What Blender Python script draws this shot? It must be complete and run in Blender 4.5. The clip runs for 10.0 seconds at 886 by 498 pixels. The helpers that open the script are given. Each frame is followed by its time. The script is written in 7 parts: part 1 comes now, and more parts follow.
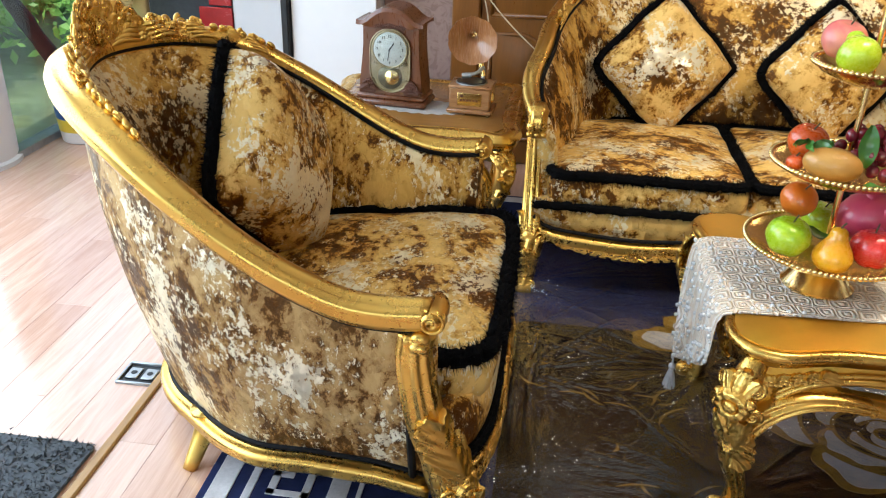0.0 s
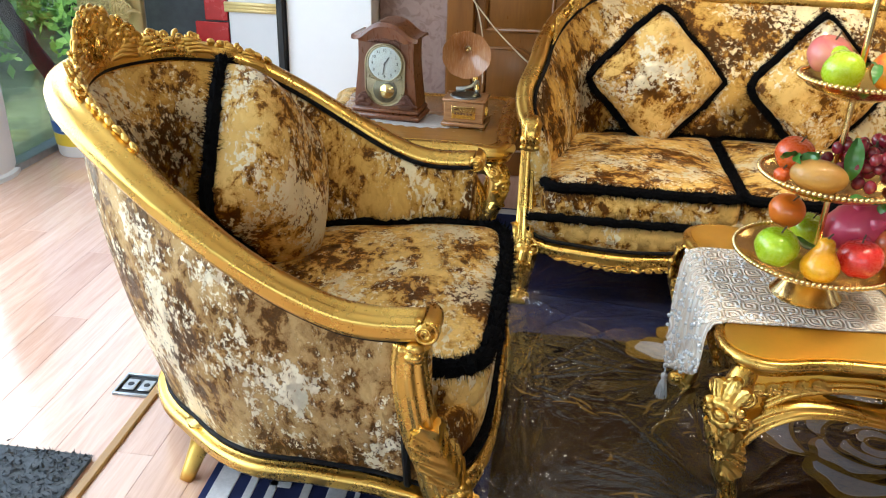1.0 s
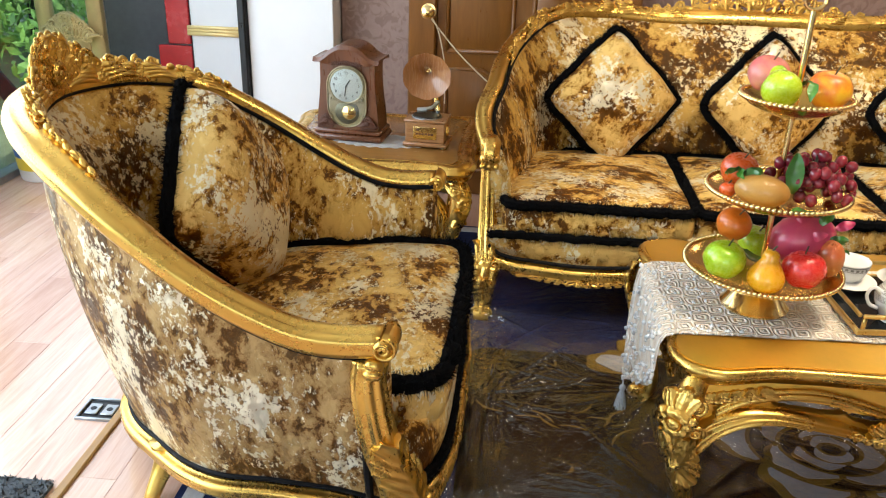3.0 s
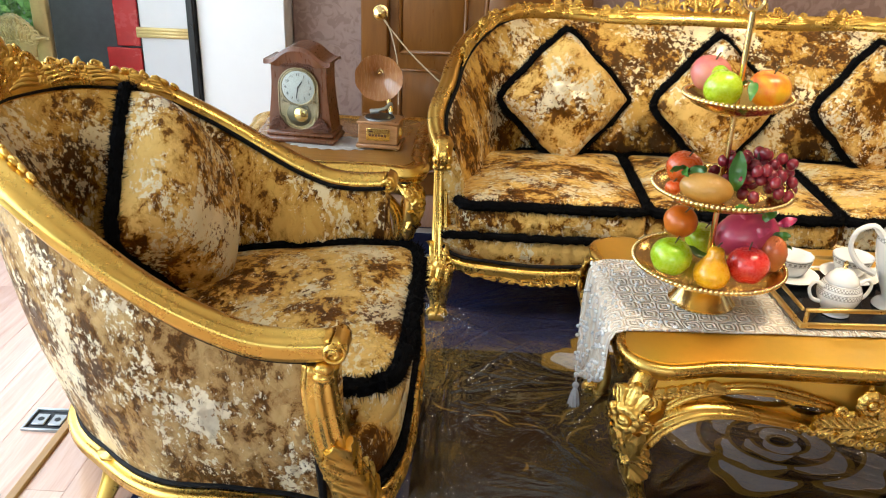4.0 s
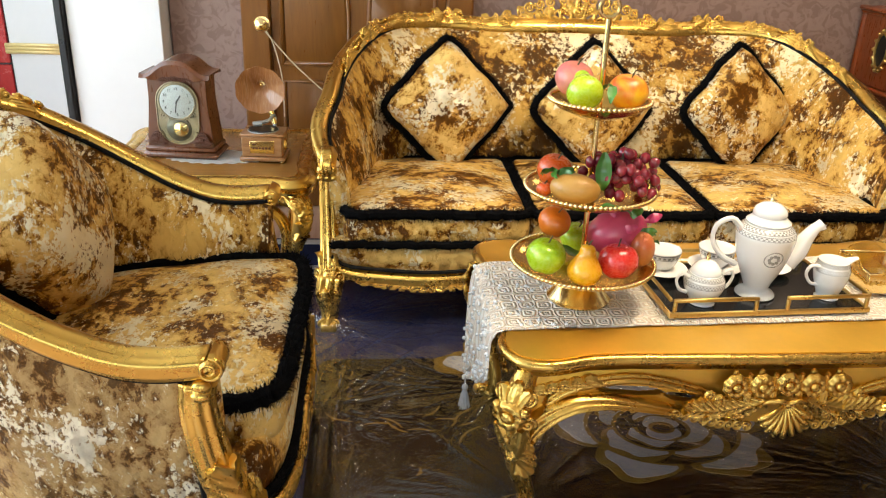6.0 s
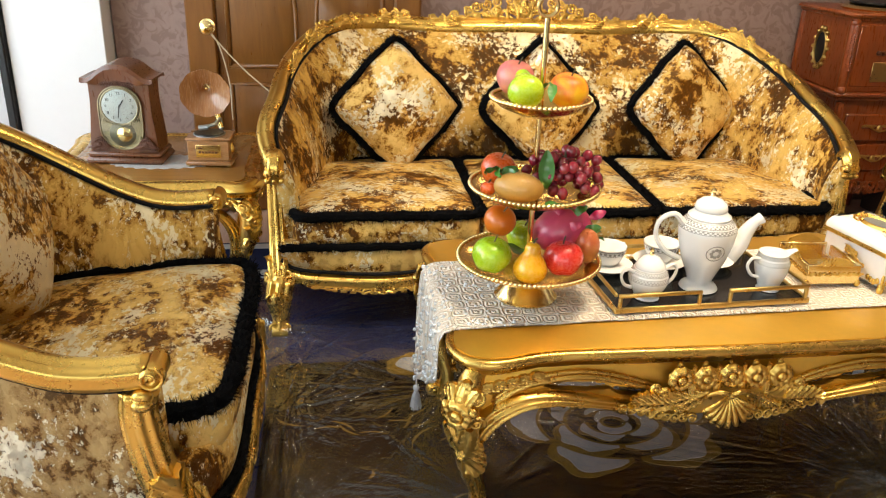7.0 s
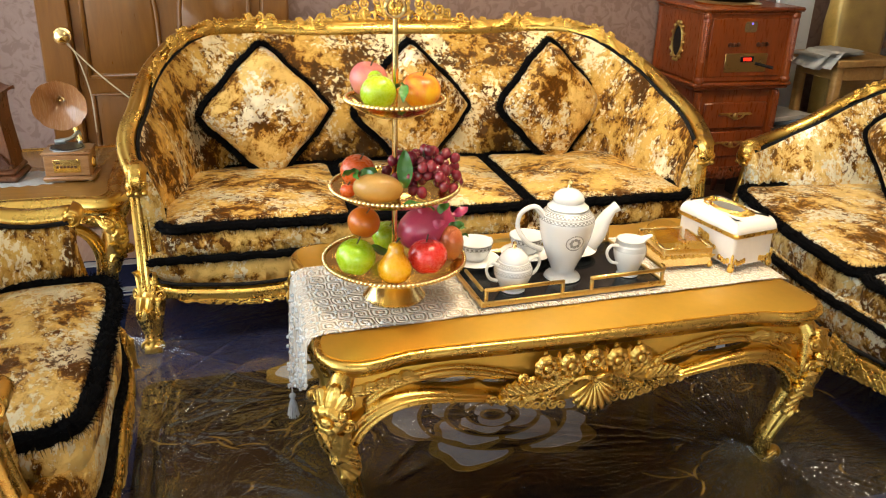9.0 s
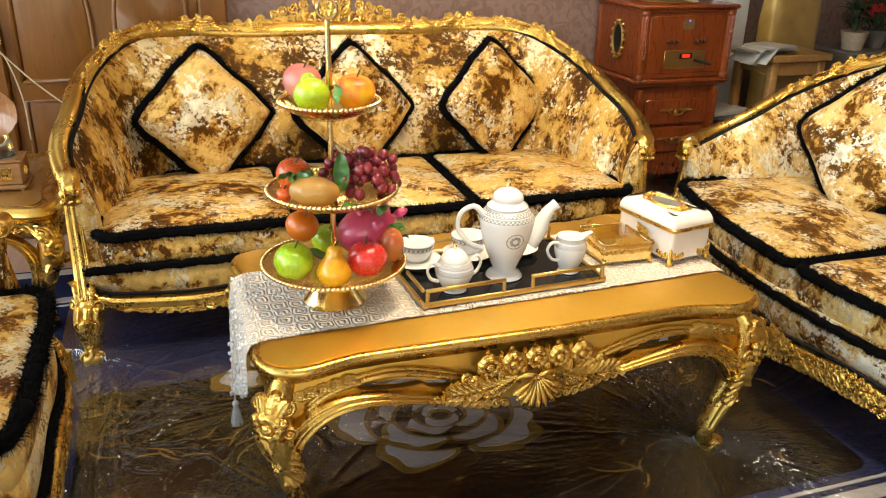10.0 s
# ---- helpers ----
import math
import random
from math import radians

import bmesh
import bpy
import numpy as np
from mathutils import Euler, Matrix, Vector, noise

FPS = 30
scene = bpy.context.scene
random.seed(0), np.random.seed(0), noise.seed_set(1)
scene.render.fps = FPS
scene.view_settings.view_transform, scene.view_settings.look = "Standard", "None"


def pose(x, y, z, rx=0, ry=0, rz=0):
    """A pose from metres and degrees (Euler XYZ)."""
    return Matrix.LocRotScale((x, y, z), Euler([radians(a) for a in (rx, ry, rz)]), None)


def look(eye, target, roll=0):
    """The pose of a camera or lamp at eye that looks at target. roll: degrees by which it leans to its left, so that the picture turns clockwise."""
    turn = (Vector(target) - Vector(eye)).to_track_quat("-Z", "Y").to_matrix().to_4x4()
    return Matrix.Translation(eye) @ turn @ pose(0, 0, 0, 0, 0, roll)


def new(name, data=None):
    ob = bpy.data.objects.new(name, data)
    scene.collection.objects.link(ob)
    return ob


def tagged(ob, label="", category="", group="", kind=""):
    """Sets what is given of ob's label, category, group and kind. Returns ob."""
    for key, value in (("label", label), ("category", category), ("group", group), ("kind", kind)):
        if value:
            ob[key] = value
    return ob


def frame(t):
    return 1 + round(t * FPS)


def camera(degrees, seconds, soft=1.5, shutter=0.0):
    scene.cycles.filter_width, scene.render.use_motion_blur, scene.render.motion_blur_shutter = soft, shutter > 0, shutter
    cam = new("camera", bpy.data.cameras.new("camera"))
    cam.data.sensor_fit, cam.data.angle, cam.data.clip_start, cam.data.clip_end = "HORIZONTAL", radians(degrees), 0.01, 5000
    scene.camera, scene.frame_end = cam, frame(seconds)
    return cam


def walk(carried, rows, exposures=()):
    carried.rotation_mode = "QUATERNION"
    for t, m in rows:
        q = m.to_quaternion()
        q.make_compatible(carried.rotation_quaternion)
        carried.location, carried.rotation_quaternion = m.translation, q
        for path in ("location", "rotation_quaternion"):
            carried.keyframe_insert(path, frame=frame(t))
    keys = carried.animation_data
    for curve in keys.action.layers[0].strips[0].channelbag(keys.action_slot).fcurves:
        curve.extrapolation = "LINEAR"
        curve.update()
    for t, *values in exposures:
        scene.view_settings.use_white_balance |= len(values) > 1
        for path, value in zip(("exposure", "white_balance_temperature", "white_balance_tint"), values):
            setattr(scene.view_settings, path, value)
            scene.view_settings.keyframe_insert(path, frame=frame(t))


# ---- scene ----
cam = camera(57.1, 10.0, 1.1)
PATH = [
    (0, (0.029, 0.168, 1.335), (-0.196, 1.947, 0.449), 1.9),
    (0.5, (0.031, 0.157, 1.339), (-0.19, 1.944, 0.468), 1.9),
    (1, (0.035, 0.145, 1.344), (-0.182, 1.938, 0.486), 1.9),
    (1.5, (0.04, 0.129, 1.352), (-0.178, 1.929, 0.508), 1.8),
    (2, (0.046, 0.118, 1.356), (-0.172, 1.926, 0.529), 1.6),
    (2.5, (0.056, 0.116, 1.357), (-0.136, 1.931, 0.539), 1.6),
    (4, (0.091, 0.118, 1.359), (0.034, 1.946, 0.55), 2.1),
    (4.5, (0.103, 0.114, 1.36), (0.097, 1.945, 0.555), 2.1),
    (5, (0.119, 0.11, 1.361), (0.173, 1.945, 0.566), 2.3),
    (5.5, (0.136, 0.104, 1.364), (0.253, 1.94, 0.579), 2.3),
    (7, (0.185, 0.101, 1.365), (0.451, 1.925, 0.588), 2.1),
    (7.5, (0.207, 0.1, 1.365), (0.53, 1.916, 0.591), 2.0),
    (8, (0.228, 0.1, 1.366), (0.612, 1.903, 0.591), 1.9),
    (8.5, (0.25, 0.093, 1.369), (0.693, 1.883, 0.596), 1.8),
    (9, (0.269, 0.081, 1.368), (0.771, 1.859, 0.602), 1.7),
    (9.5, (0.287, 0.078, 1.37), (0.843, 1.841, 0.607), 1.6),
    (10, (0.307, 0.077, 1.369), (0.912, 1.823, 0.606), 1.5),
]
walk(cam, [(t, look(eye, target, roll)) for t, eye, target, roll in PATH], [(0, -0.52, 6100, 10), (5, -0.46, 6600, 10), (10, -0.40, 6850, 10)])
# ---------------------------------------------------------------- world, sun, large lights
world = bpy.data.worlds.new("daylight")
scene.world = world
world.use_nodes = True
_wn, _wl = world.node_tree.nodes, world.node_tree.links
_sky = _wn.new("ShaderNodeTexSky")
_sky.sky_type, _sky.sun_disc = 'NISHITA', False
_sky.sun_elevation, _sky.sun_rotation = radians(41), radians(176)
_wl.new(_sky.outputs[0], _wn["Background"].inputs[0])
_wn["Background"].inputs[1].default_value = 0.45


def lamp(name, kind, power, colour, m, size=0.1, size_y=None, angle=None):
    data = bpy.data.lights.new(name, kind)
    data.energy, data.color = power, colour
    if kind == 'AREA':
        data.size = size
        if size_y:
            data.shape, data.size_y = 'RECTANGLE', size_y
    elif kind == 'SUN':
        data.angle = angle
    else:
        data.shadow_soft_size = size
    ob = new(name, data)
    ob.matrix_world = m
    return ob


lamp("sun", 'SUN', 3.2, (1.0, 0.95, 0.88), look((.6, -9, 8), (0, 0, 0)), angle=radians(0.6))
# sky light through the glass front and through an added, unseen south window
lamp("added_south_light", 'AREA', 6, (0.84, 0.95, 1.0), look((-.1, -2.97, 1.6), (.6, 2, 1.1)), 3.2, 1.5)
lamp("window_light", 'AREA', 165, (0.80, 0.91, 1.0), look((-2.30, 1.55, 1.4), (1.0, 1.55, 1.2)), 3.1, 2.4)
lamp("window_light_far", 'AREA', 26, (0.86, 0.94, 1.0), look((-2.30, 3.80, 1.68), (1.0, 3.80, 1.68)), 1.62, 1.40)

# ---------------------------------------------------------------- materials
MATS = {}


def nodes_of(name):
    mat = bpy.data.materials.new(name)
    mat.use_nodes = True
    nt = mat.node_tree
    MATS[name] = mat
    return mat, nt, nt.nodes["Principled BSDF"]


def coords(nt, scale=(1, 1, 1), kind="Object"):
    tc = nt.nodes.new("ShaderNodeTexCoord")
    mp = nt.nodes.new("ShaderNodeMapping")
    mp.inputs["Scale"].default_value = scale
    nt.links.new(tc.outputs[kind], mp.inputs[0])
    return mp.outputs[0]


def noise_tex(nt, vec, scale, detail=4.0, rough=0.5, distort=0.0):
    n = nt.nodes.new("ShaderNodeTexNoise")
    n.inputs["Scale"].default_value, n.inputs["Detail"].default_value = scale, detail
    n.inputs["Roughness"].default_value, n.inputs["Distortion"].default_value = rough, distort
    nt.links.new(vec, n.inputs["Vector"])
    return n.outputs["Fac"]


def ramp(nt, fac, stops):
    r = nt.nodes.new("ShaderNodeValToRGB")
    el = r.color_ramp.elements
    while len(el) < len(stops):
        el.new(0.5)
    for e, (p, c) in zip(el, stops):
        e.position, e.color = p, (*c, 1) if len(c) == 3 else c
    nt.links.new(fac, r.inputs[0])
    return r.outputs[0]


def grey(v):
    return (v, v, v)


def math_node(nt, op, a, b):
    n = nt.nodes.new("ShaderNodeMath")
    n.operation = op
    for i, x in enumerate((a, b)):
        if isinstance(x, (int, float)):
            n.inputs[i].default_value = x
        else:
            nt.links.new(x, n.inputs[i])
    return n.outputs[0]


def bump(nt, bsdf, height, strength=0.3, dist=0.002):
    b = nt.nodes.new("ShaderNodeBump")
    b.inputs["Strength"].default_value, b.inputs["Distance"].default_value = strength, dist
    nt.links.new(height, b.inputs["Height"])
    nt.links.new(b.outputs[0], bsdf.inputs["Normal"])


def simple(name, colour, rough=0.5, metal=0.0, vary=0.15, scale=12.0, relief=0.0, coat=0.0, spec=0.5, rough_vary=0.1):
    """A plain surface with mottling at two scales, uneven gloss and fine relief."""
    mat, nt, bs = nodes_of(name)
    vec = coords(nt)
    big, fine = noise_tex(nt, vec, scale, 3), noise_tex(nt, vec, scale * 9, 6, 0.6)
    mixed = math_node(nt, 'ADD', math_node(nt, 'MULTIPLY', big, 0.6), math_node(nt, 'MULTIPLY', fine, 0.4))
    lo = tuple(c * (1 - vary) for c in colour)
    hi = tuple(min(1, c * (1 + vary)) for c in colour)
    nt.links.new(ramp(nt, mixed, [(0.3, lo), (0.7, hi)]), bs.inputs["Base Color"])
    nt.links.new(ramp(nt, mixed, [(0.3, grey(max(0.02, rough - rough_vary))), (0.7, grey(min(1, rough + rough_vary)))]), bs.inputs["Roughness"])
    bs.inputs["Metallic"].default_value = metal
    bs.inputs["Coat Weight"].default_value = coat
    bs.inputs["Coat Roughness"].default_value = 0.08
    bs.inputs["Specular IOR Level"].default_value = spec
    if relief:
        bump(nt, bs, fine, relief, 0.001)
    return mat


def velvet(name, dark, mid, light, seed=0.0, scale=1.0, silver=(0.82, 0.78, 0.66), shift=0.0):
    """Crushed velvet: sharp-edged patches of pile that lie in different directions."""
    mat, nt, bs = nodes_of(name)
    tc = nt.nodes.new("ShaderNodeTexCoord")
    inf = nt.nodes.new("ShaderNodeObjectInfo")
    off = nt.nodes.new("ShaderNodeVectorMath")
    off.operation = 'MULTIPLY_ADD'
    nt.links.new(inf.outputs["Random"], off.inputs[0])
    off.inputs[1].default_value = (7.3, 3.1, 5.7)
    nt.links.new(tc.outputs["Object"], off.inputs[2])
    mp = nt.nodes.new("ShaderNodeMapping")
    mp.inputs["Location"].default_value = (seed, seed * 2, 0)
    mp.inputs["Scale"].default_value = (scale, scale * 1.25, scale * 0.9)
    nt.links.new(off.outputs[0], mp.inputs[0])
    vec = mp.outputs[0]
    warp_n = nt.nodes.new("ShaderNodeTexNoise")
    warp_n.inputs["Scale"].default_value, warp_n.inputs["Detail"].default_value, warp_n.inputs["Roughness"].default_value = 34.0, 5.0, 0.65
    nt.links.new(vec, warp_n.inputs["Vector"])
    wv = nt.nodes.new("ShaderNodeVectorMath")
    wv.operation = 'MULTIPLY_ADD'
    nt.links.new(warp_n.outputs["Color"], wv.inputs[0])
    wv.inputs[1].default_value = (0.07, 0.07, 0.07)
    nt.links.new(vec, wv.inputs[2])
    cell = nt.nodes.new("ShaderNodeTexVoronoi")
    cell.inputs["Scale"].default_value = 36.0
    nt.links.new(wv.outputs[0], cell.inputs["Vector"])
    split = nt.nodes.new("ShaderNodeSeparateColor")
    nt.links.new(cell.outputs["Color"], split.inputs[0])
    flake, gleam = split.outputs[0], split.outputs[1]
    patch = noise_tex(nt, vec, 22.0, 12, 0.74, 0.35)
    area = noise_tex(nt, vec, 5.0, 3, 0.5, 0.3)
    fine = noise_tex(nt, vec, 120.0, 4, 0.65)
    s = math_node(nt, 'ADD', math_node(nt, 'MULTIPLY', patch, 0.68), math_node(nt, 'MULTIPLY', area, 0.44))
    s = math_node(nt, 'ADD', s, math_node(nt, 'MULTIPLY', flake, 0.07))
    s = math_node(nt, 'ADD', s, math_node(nt, 'MULTIPLY', fine, 0.08))
    s = math_node(nt, 'ADD', s, shift)
    mix = lambda f: tuple(a * (1 - f) + b * f for a, b in zip(mid, light))
    col = ramp(nt, s, [(0.52, tuple(c * .6 for c in dark)), (0.590, dark), (0.600, tuple(.55 * a + .45 * b for a, b in zip(dark, mid))), (0.622, mid), (0.627, mix(.42)), (0.672, mix(.60)), (0.678, mix(.88)), (0.735, light)])
    # glossy flakes, in clusters: window sheen on flat pile, painted as pale colour
    fl = noise_tex(nt, vec, 58.0, 9, 0.74, 0.2)
    spot = noise_tex(nt, vec, 6.5, 3, 0.5, 0.2)
    fl = math_node(nt, 'ADD', math_node(nt, 'MULTIPLY', fl, 0.68), math_node(nt, 'MULTIPLY', spot, 0.50))
    sheen_flakes = ramp(nt, fl, [(0.626, grey(0.0)), (0.642, grey(1.0))])
    both = nt.nodes.new("ShaderNodeMix")
    both.data_type = 'RGBA'
    nt.links.new(sheen_flakes, both.inputs[0])
    nt.links.new(col, both.inputs[6])
    both.inputs[7].default_value = (*silver, 1)
    nt.links.new(both.outputs[2], bs.inputs["Base Color"])
    gl = math_node(nt, 'SUBTRACT', 0.54, math_node(nt, 'MULTIPLY', sheen_flakes, 0.16))
    nt.links.new(math_node(nt, 'SUBTRACT', gl, math_node(nt, 'MULTIPLY', gleam, 0.10)), bs.inputs["Roughness"])
    bs.inputs["Specular IOR Level"].default_value = 0.42
    bs.inputs["Specular Tint"].default_value = (1.0, 0.78, 0.42, 1)
    nt.links.new(math_node(nt, 'ADD', 0.06, math_node(nt, 'MULTIPLY', sheen_flakes, 0.40)), bs.inputs["Metallic"])
    # each patch of pile leans its own way
    geo = nt.nodes.new("ShaderNodeNewGeometry")
    lean_n = nt.nodes.new("ShaderNodeTexNoise")
    lean_n.inputs["Scale"].default_value, lean_n.inputs["Detail"].default_value, lean_n.inputs["Roughness"].default_value = 30.0, 6.0, 0.7
    nt.links.new(wv.outputs[0], lean_n.inputs["Vector"])
    prev = geo.outputs["Normal"]
    for src, amount in ((lean_n.outputs["Color"], 1.5), (cell.outputs["Color"], 0.42)):
        cen = nt.nodes.new("ShaderNodeVectorMath")
        cen.operation = 'SUBTRACT'
        nt.links.new(src, cen.inputs[0])
        cen.inputs[1].default_value = (0.5, 0.5, 0.5)
        sc = nt.nodes.new("ShaderNodeVectorMath")
        sc.operation = 'MULTIPLY_ADD'
        nt.links.new(cen.outputs[0], sc.inputs[0])
        sc.inputs[1].default_value = (amount, amount, amount)
        nt.links.new(prev, sc.inputs[2])
        prev = sc.outputs[0]
    nrm = nt.nodes.new("ShaderNodeVectorMath")
    nrm.operation = 'NORMALIZE'
    nt.links.new(prev, nrm.inputs[0])
    bp = nt.nodes.new("ShaderNodeBump")
    bp.inputs["Strength"].default_value, bp.inputs["Distance"].default_value = 0.6, 0.006
    nt.links.new(math_node(nt, 'ADD', s, math_node(nt, 'MULTIPLY', sheen_flakes, 0.15)), bp.inputs["Height"])
    nt.links.new(nrm.outputs[0], bp.inputs["Normal"])
    nt.links.new(bp.outputs[0], bs.inputs["Normal"])
    return mat


def wood(name, dark, light, grain=(2, 26, 26), rough=0.3, coat=0.3, pieces=False):
    mat, nt, bs = nodes_of(name)
    vec = coords(nt, grain)
    if pieces:
        inf = nt.nodes.new("ShaderNodeObjectInfo")
        add = nt.nodes.new("ShaderNodeVectorMath")
        add.operation = 'MULTIPLY_ADD'
        nt.links.new(inf.outputs["Random"], add.inputs[0])
        add.inputs[1].default_value = (31.0, 17.0, 9.0)
        nt.links.new(vec, add.inputs[2])
        vec = add.outputs[0]
    a, b = noise_tex(nt, vec, 1.0, 6, 0.6, 1.2), noise_tex(nt, vec, 7.0, 4, 0.6)
    s = math_node(nt, 'ADD', math_node(nt, 'MULTIPLY', a, 0.75), math_node(nt, 'MULTIPLY', b, 0.25))
    if pieces:
        s = math_node(nt, 'ADD', s, math_node(nt, 'MULTIPLY', math_node(nt, 'SUBTRACT', inf.outputs["Random"], 0.5), 0.22))
    nt.links.new(ramp(nt, s, [(0.3, dark), (0.68, light)]), bs.inputs["Base Color"])
    nt.links.new(ramp(nt, b, [(0.3, grey(rough * 0.8)), (0.7, grey(rough * 1.25))]), bs.inputs["Roughness"])
    bs.inputs["Coat Weight"].default_value = coat
    bs.inputs["Coat Roughness"].default_value = 0.1
    bump(nt, bs, b, 0.08, 0.001)
    return mat


def glass(name, tint=(1, 1, 1), rough=0.0):
    """A pane: clear with a mirror-like gloss that grows at grazing angles."""
    mat, nt, bs = nodes_of(name)
    tr, gl, mx, lw = (nt.nodes.new(k) for k in ("ShaderNodeBsdfTransparent", "ShaderNodeBsdfGlossy", "ShaderNodeMixShader", "ShaderNodeLayerWeight"))
    tr.inputs[0].default_value = (*tint, 1)
    gl.inputs["Roughness"].default_value = rough
    gain = math_node(nt, 'ADD', math_node(nt, 'MULTIPLY', math_node(nt, 'POWER', lw.outputs["Facing"], 4.0), 0.7), 0.035)
    nt.links.new(gain, mx.inputs[0])
    nt.links.new(tr.outputs[0], mx.inputs[1])
    nt.links.new(gl.outputs[0], mx.inputs[2])
    nt.links.new(mx.outputs[0], nt.nodes["Material Output"].inputs[0])
    return mat


GOLD = simple("gilded_carving", (0.75, 0.475, 0.115), 0.28, 1.0, 0.06, 14, 0.0, rough_vary=0.05)
GOLD_DARK = simple("gilded_table_top", (0.86, 0.52, 0.085), 0.44, 1.0, 0.07, 6, 0.0, coat=0.5, rough_vary=0.04)
BRASS = simple("polished_brass", (0.86, 0.66, 0.30), 0.16, 1.0, 0.06, 20, rough_vary=0.05)
# the shift lightens this copy, painting in light on the cushion tops
VELVET = velvet("crushed_gold_velvet", (0.105, 0.030, 0.001), (0.40, 0.185, 0.022), (0.78, 0.52, 0.165), silver=(0.88, 0.78, 0.54), shift=0.014)
VELVET_B = velvet("crushed_gold_velvet_pillow", (0.115, 0.036, 0.001), (0.42, 0.195, 0.025), (0.78, 0.53, 0.18), 3.1, 1.1, (0.86, 0.79, 0.60))
VELVET_C = velvet("pale_crushed_velvet", (0.125, 0.044, 0.001), (0.44, 0.22, 0.035), (0.78, 0.58, 0.24), 5.3, 1.0, (0.88, 0.85, 0.70))
# armchair's outer panel: velvet darkened in colour because that side is less lit
VELVET_OUT_SHADED = velvet("crushed_velvet_outer_shaded", (0.090, 0.033, 0.005), (0.25, 0.120, 0.034), (0.52, 0.34, 0.145), 2.3, 1.0, (0.88, 0.80, 0.60), -0.016)
# inner backs: same velvet darkened in colour for shade on upright cloth
VELVET_IN_SHADED = velvet("crushed_gold_velvet_back_shaded", (0.092, 0.027, 0.001), (0.34, 0.145, 0.012), (0.70, 0.43, 0.11), 1.7, 0.95, (0.86, 0.74, 0.48), -0.010)
FRINGE = simple("black_fur_trim", (0.0035, 0.0035, 0.004), 0.95, 0, 0.3, 60, spec=0.06)
PIPING = simple("black_piping", (0.005, 0.005, 0.006), 0.7, 0, 0.2, 60, spec=.2)
WHITE_WALL = simple("white_wall_paint", (0.70, 0.70, 0.71), 0.6, 0, 0.03, 2, 0.05)
CEILING = simple("ceiling_paint", (0.74, 0.72, 0.68), 0.8, 0, 0.03, 2)


def wallpaper():
    """Mauve paper with a faint embossed leaf pattern."""
    mat, nt, bs = nodes_of("mauve_wallpaper")
    vec = coords(nt)
    big, leafy, fine = noise_tex(nt, vec, 1.5, 3), noise_tex(nt, vec, 17.0, 3, 0.55, 1.6), noise_tex(nt, vec, 160.0, 3)
    h = math_node(nt, 'ADD', math_node(nt, 'MULTIPLY', leafy, 0.85), math_node(nt, 'MULTIPLY', big, 0.15))
    nt.links.new(ramp(nt, h, [(0.40, (0.285, 0.190, 0.160)), (0.50, (0.265, 0.172, 0.144)), (0.56, (0.215, 0.132, 0.108))]), bs.inputs["Base Color"])
    bs.inputs["Roughness"].default_value = 0.62
    bump(nt, bs, math_node(nt, 'ADD', h, math_node(nt, 'MULTIPLY', fine, 0.2)), 0.35, 0.003)
    return mat


WALLPAPER = wallpaper()
DOOR_WOOD = wood("honey_door_wood", (0.140, 0.048, 0.006), (0.23, 0.088, 0.013), (14, 14, 1.6), 0.34, 0.12)
CHERRY = wood("cherry_wood", (0.14, 0.024, 0.003), (0.26, 0.054, 0.007), (18, 18, 2.5), 0.3, 0.35)
CLOCK_WOOD = wood("brown_clock_wood", (0.078, 0.024, 0.008), (0.155, 0.049, 0.016), (18, 18, 3), 0.3, 0.3)
LAMINATE = wood("pale_laminate", (0.56, 0.33, 0.23), (0.76, 0.52, 0.40), (30, 2.2, 8), 0.16, 0.4, True)
PINE = wood("pine_wood", (0.32, 0.16, 0.045), (0.50, 0.29, 0.095), (24, 3, 24), 0.4, 0.1)
CARPET = simple("navy_carpet_pile", (0.019, 0.026, 0.078), 0.9, 0, 0.5, 3, 0.6, spec=0.1)
GLASS = glass("window_glass", (0.96, 0.99, 0.98))
PORCELAIN = simple("white_porcelain", (0.82, 0.81, 0.79), 0.12, 0, 0.02, 8, coat=0.5)

# ---------------------------------------------------------------- mesh kit
TAU = 2 * math.pi


